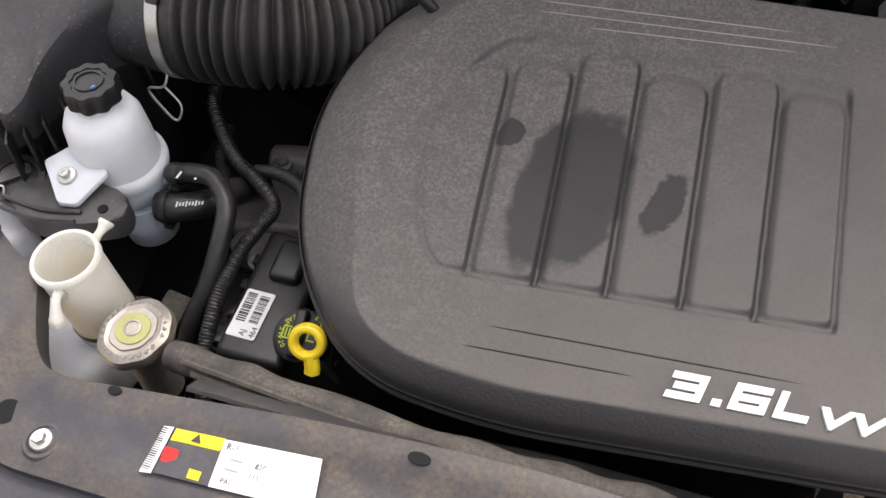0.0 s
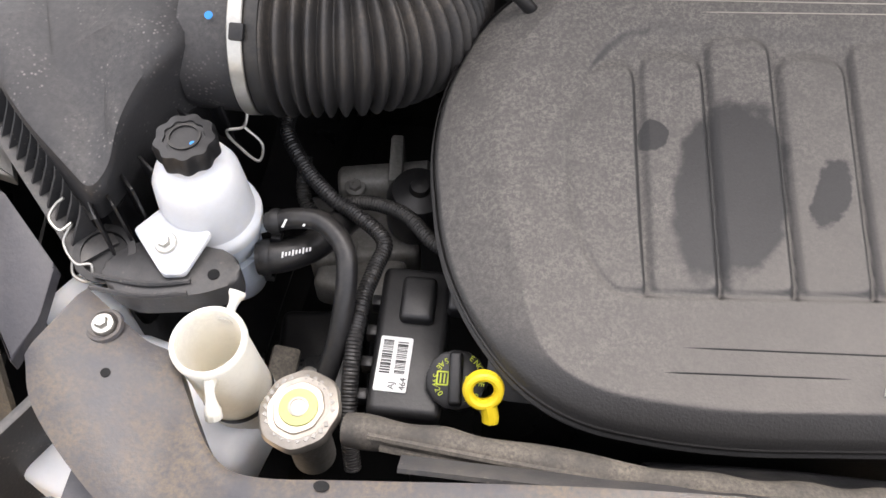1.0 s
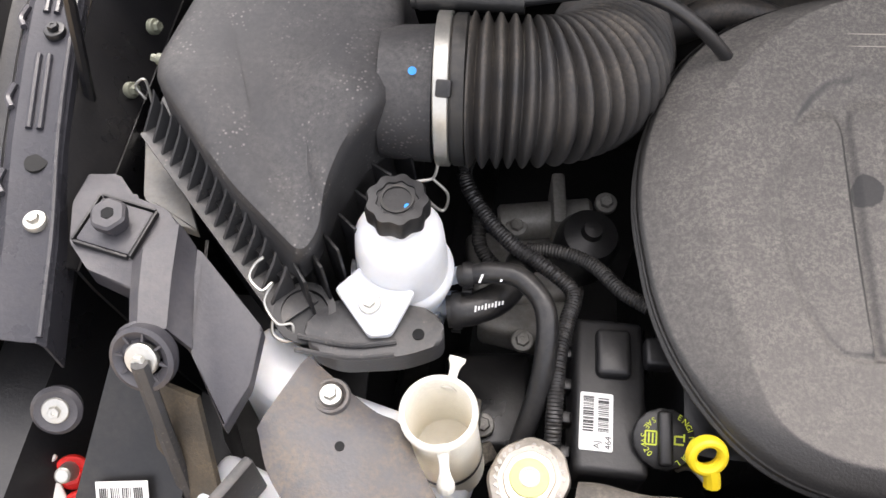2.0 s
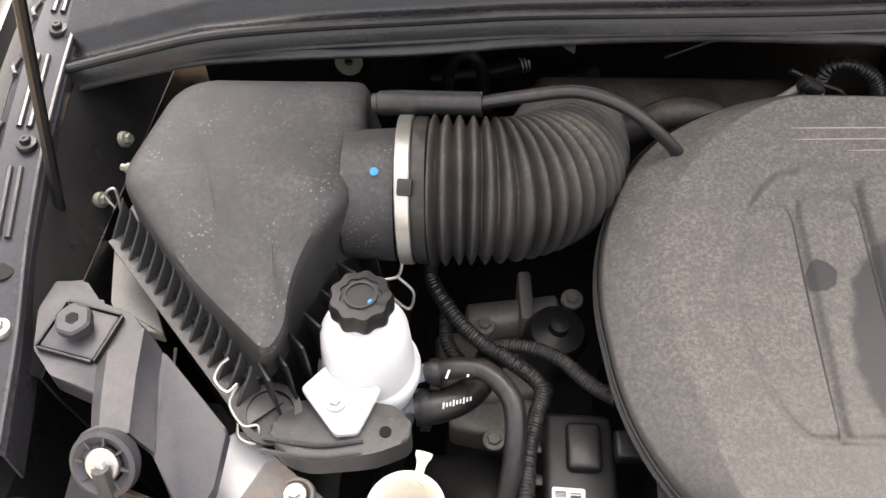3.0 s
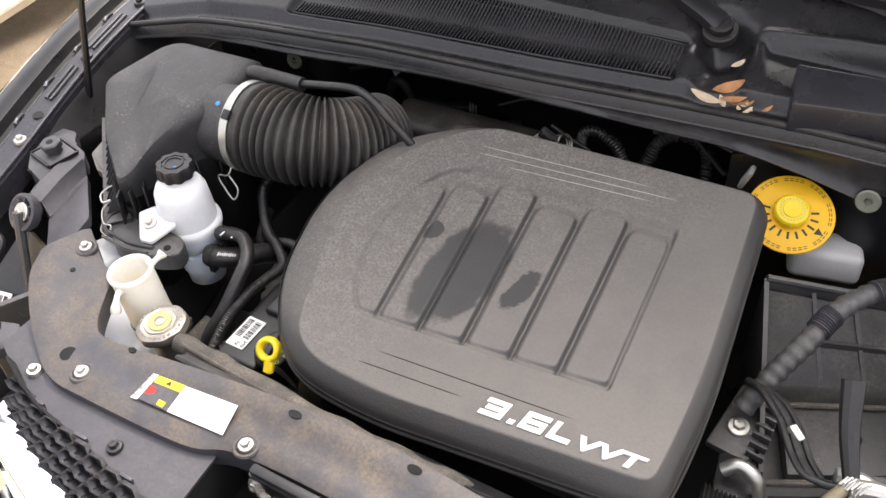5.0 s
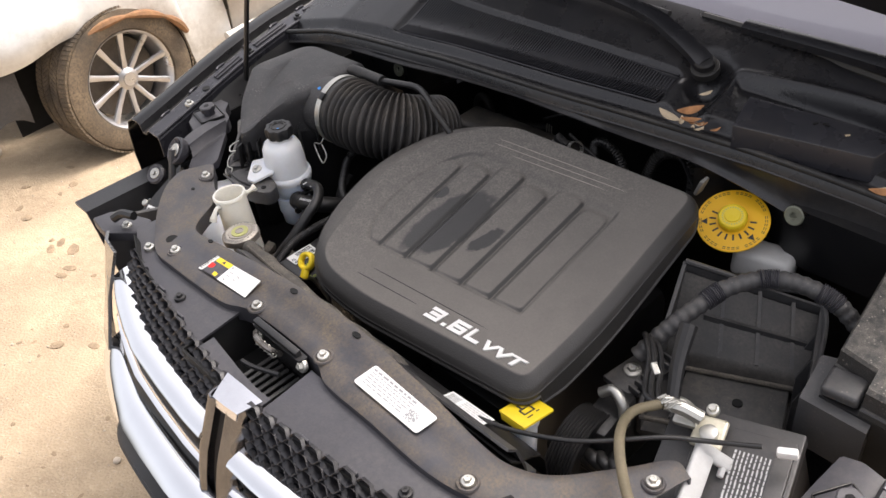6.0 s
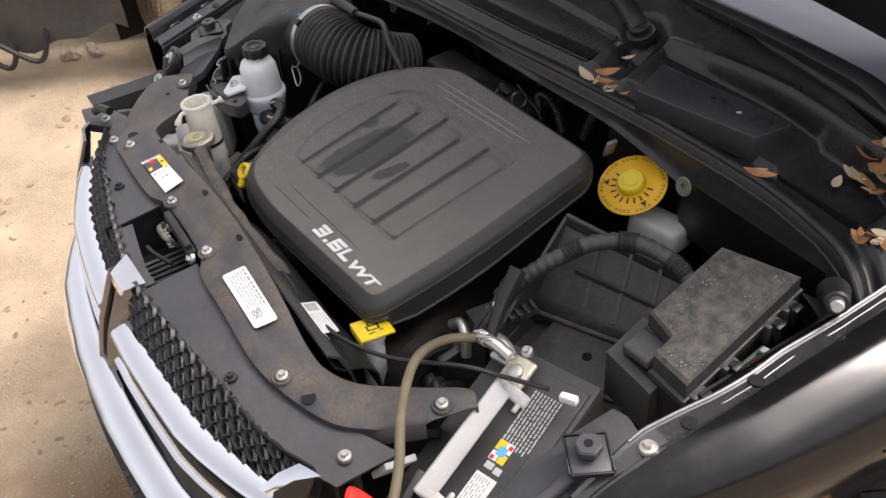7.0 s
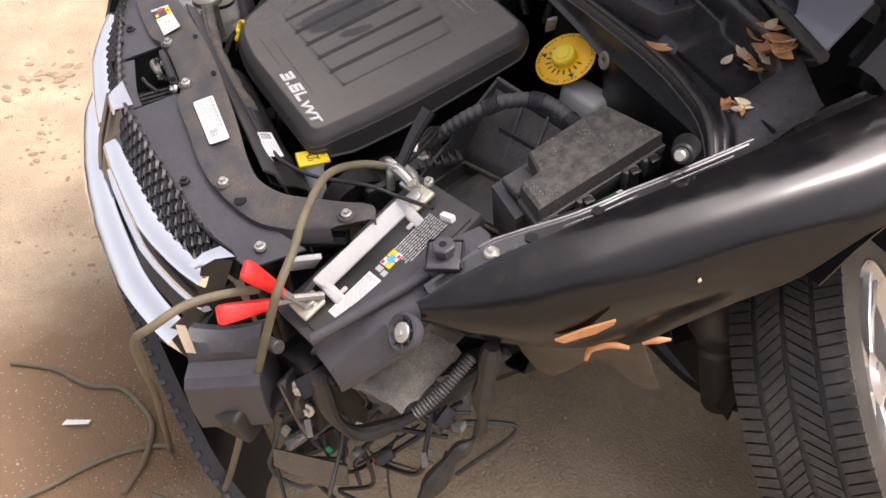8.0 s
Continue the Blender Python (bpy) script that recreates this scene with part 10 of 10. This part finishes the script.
# ---- shroud between the radiator support and the engine, with its label ----
def build_shroud():
    root = thing("fan_shroud", (0.15, 0.13, 0.8), "smooth black fan shroud behind the radiator support", "shroud")
    xs = [-0.10 + 0.46 * i / 30 for i in range(31)]
    prof = [(0.090, 0.922), (0.098, 0.914), (0.103, 0.9085), (0.112, 0.905), (0.130, 0.897), (0.146, 0.884), (0.156, 0.866), (0.160, 0.82)]
    bm = B()
    a_sheet(bm, [[(x, y + 0.02 * max(0.0, x - 0.22) ** 0.5, z - 0.10 * max(0.0, abs(x - 0.12) - 0.16) - 0.10 * max(0.0, 0.02 - x)) for x in xs] for y, z in prof], 0.003)
    part("panel", bm, M_BLACK, root, "", 50)
    for k, y in enumerate((0.107, 0.124)):
        bm = B()
        a_tube(bm, [(x, y, np.interp(y, [p[0] for p in prof], [p[1] for p in prof]) - 0.001 - 0.10 * max(0.0, 0.02 - x)) for x in (-0.06, 0.0, 0.06, 0.12, 0.17)], lambda q, d: 0.0035 * min(1.0, 5 * (1 - q) + 0.2), 6, 24)
        part("moulded_rib", bm, M_BLACK, root)
    lx, ly = Vector((0.97, 0.01, 0.02)), Vector((0.0, 0.92, -0.38))
    mid = Vector((0.243, 0.1250, 0.9075))
    bm = B()
    patch(bm, mid, lx, ly, 0.084, 0.030, 0.0012)
    lb = part("label", bm, M_LABEL, root, "white printed label")
    rng = random.Random(31)
    bm = B()
    up = lx.cross(ly).normalized() * 0.0012
    for k in range(13):
        patch(bm, mid + up + lx.normalized() * (-0.037 + 0.0016 * k), lx, ly, rng.choice((0.0005, 0.0009)), 0.020, 0.0004)
    for r in range(5):
        a = -0.010
        while a < 0.036:
            w = rng.uniform(0.003, 0.009)
            patch(bm, mid + up + lx.normalized() * (a + w / 2) + ly.normalized() * (0.010 - 0.005 * r), lx, ly, w, 0.0012, 0.0004)
            a += w + 0.002
    part("printed_lines", bm, M_GREYINK, lb)


build_shroud()


# ---- more fallen leaves in the cowl's outer corner, flecks on its lid ----
def build_litter():
    rng = random.Random(77)
    for k in range(34):
        heap = k < 22
        d, a = rng.uniform(0, 1) ** 0.7, rng.uniform(0, 6.28)
        cx, cy, rx, ry = (0.640, 0.884, 0.050, 0.020) if heap else (0.707, 0.779, 0.030, 0.010)
        x, y = cx + rx * d * math.cos(a), cy + ry * d * math.sin(a)
        size = rng.uniform(0.034, 0.058) if heap else rng.uniform(0.014, 0.034)
        p = (x, y, cowl_z(x, y) + (0.010 if heap else 0.005) + (0.024 * (1 - d) * rng.random() if heap else 0.004 * rng.random()))
        pale = rng.random() < (0.22 if heap else 0.4)
        leaf(p, size, size * rng.uniform(0.30, 0.52), rng.uniform(0, 360), rng.uniform(-18, 18), rng.uniform(-30, 30), rng.uniform(0.02, 0.16), M_LEAFP if pale else M_LEAF, "pale dry leaf fallen on the cowl" if pale else "curled brown dry leaf fallen on the cowl")
    for x, y in ((0.372, 0.806), (0.384, 0.812), (0.389, 0.811), (0.470, 0.826), (0.476, 0.822), (0.425, 0.808)):
        bm = B()
        a_box(bm, (x, y, 1.099 + 0.235 * (y - 0.742) - 0.075 * (x - 0.263) + 0.0015), (rng.uniform(0.004, 0.009), 0.003, 0.0025), (0, 0, rng.uniform(0, 90)), 0.0006)
        solo("leaf_fragment", bm, M_LEAFP if x > 0.42 and x < 0.43 else M_HOLE, "tiny leaf fragment lying on the cowl lid", "debris")


build_litter()


# ---- crumbled clods and twigs trodden into the yard beside the car's nose ----
def build_clods():
    rng = random.Random(58)
    bm = B()
    for cx, cy, spread, count, small, large in ((-1.95, -0.42, 0.16, 26, 0.006, 0.022), (-1.55, -0.50, 0.12, 12, 0.005, 0.016), (-2.05, 0.02, 0.30, 14, 0.006, 0.020), (-1.20, -0.55, 0.35, 46, 0.004, 0.010), (-0.70, -0.42, 0.20, 26, 0.003, 0.009), (-2.50, 0.30, 0.25, 18, 0.008, 0.026)):
        for k in range(count):
            x, y, r = rng.gauss(cx, spread), rng.gauss(cy, spread * 0.6), rng.uniform(small, large)
            ball = bmesh.ops.create_icosphere(bm, subdivisions=1, radius=1.0)["verts"]
            yaw, long = rng.uniform(0, 3.14), rng.uniform(1.0, 2.2)
            for v in ball:
                q = v.co * (1 + 0.35 * noise.noise(v.co * 1.7 + Vector((k, cx, cy))))
                q = Vector((q.x * r * long, q.y * r, q.z * r * 0.30))
                q.rotate(Euler((0, 0, yaw)))
                v.co = q + Vector((x, y, ground_z(x, y) + 0.1 * r))
    solo("dirt_clods", bm, M_CLOD, "crumbled brown dirt clods scattered on the sandy yard", "dirt", kind="stuff")


build_clods()
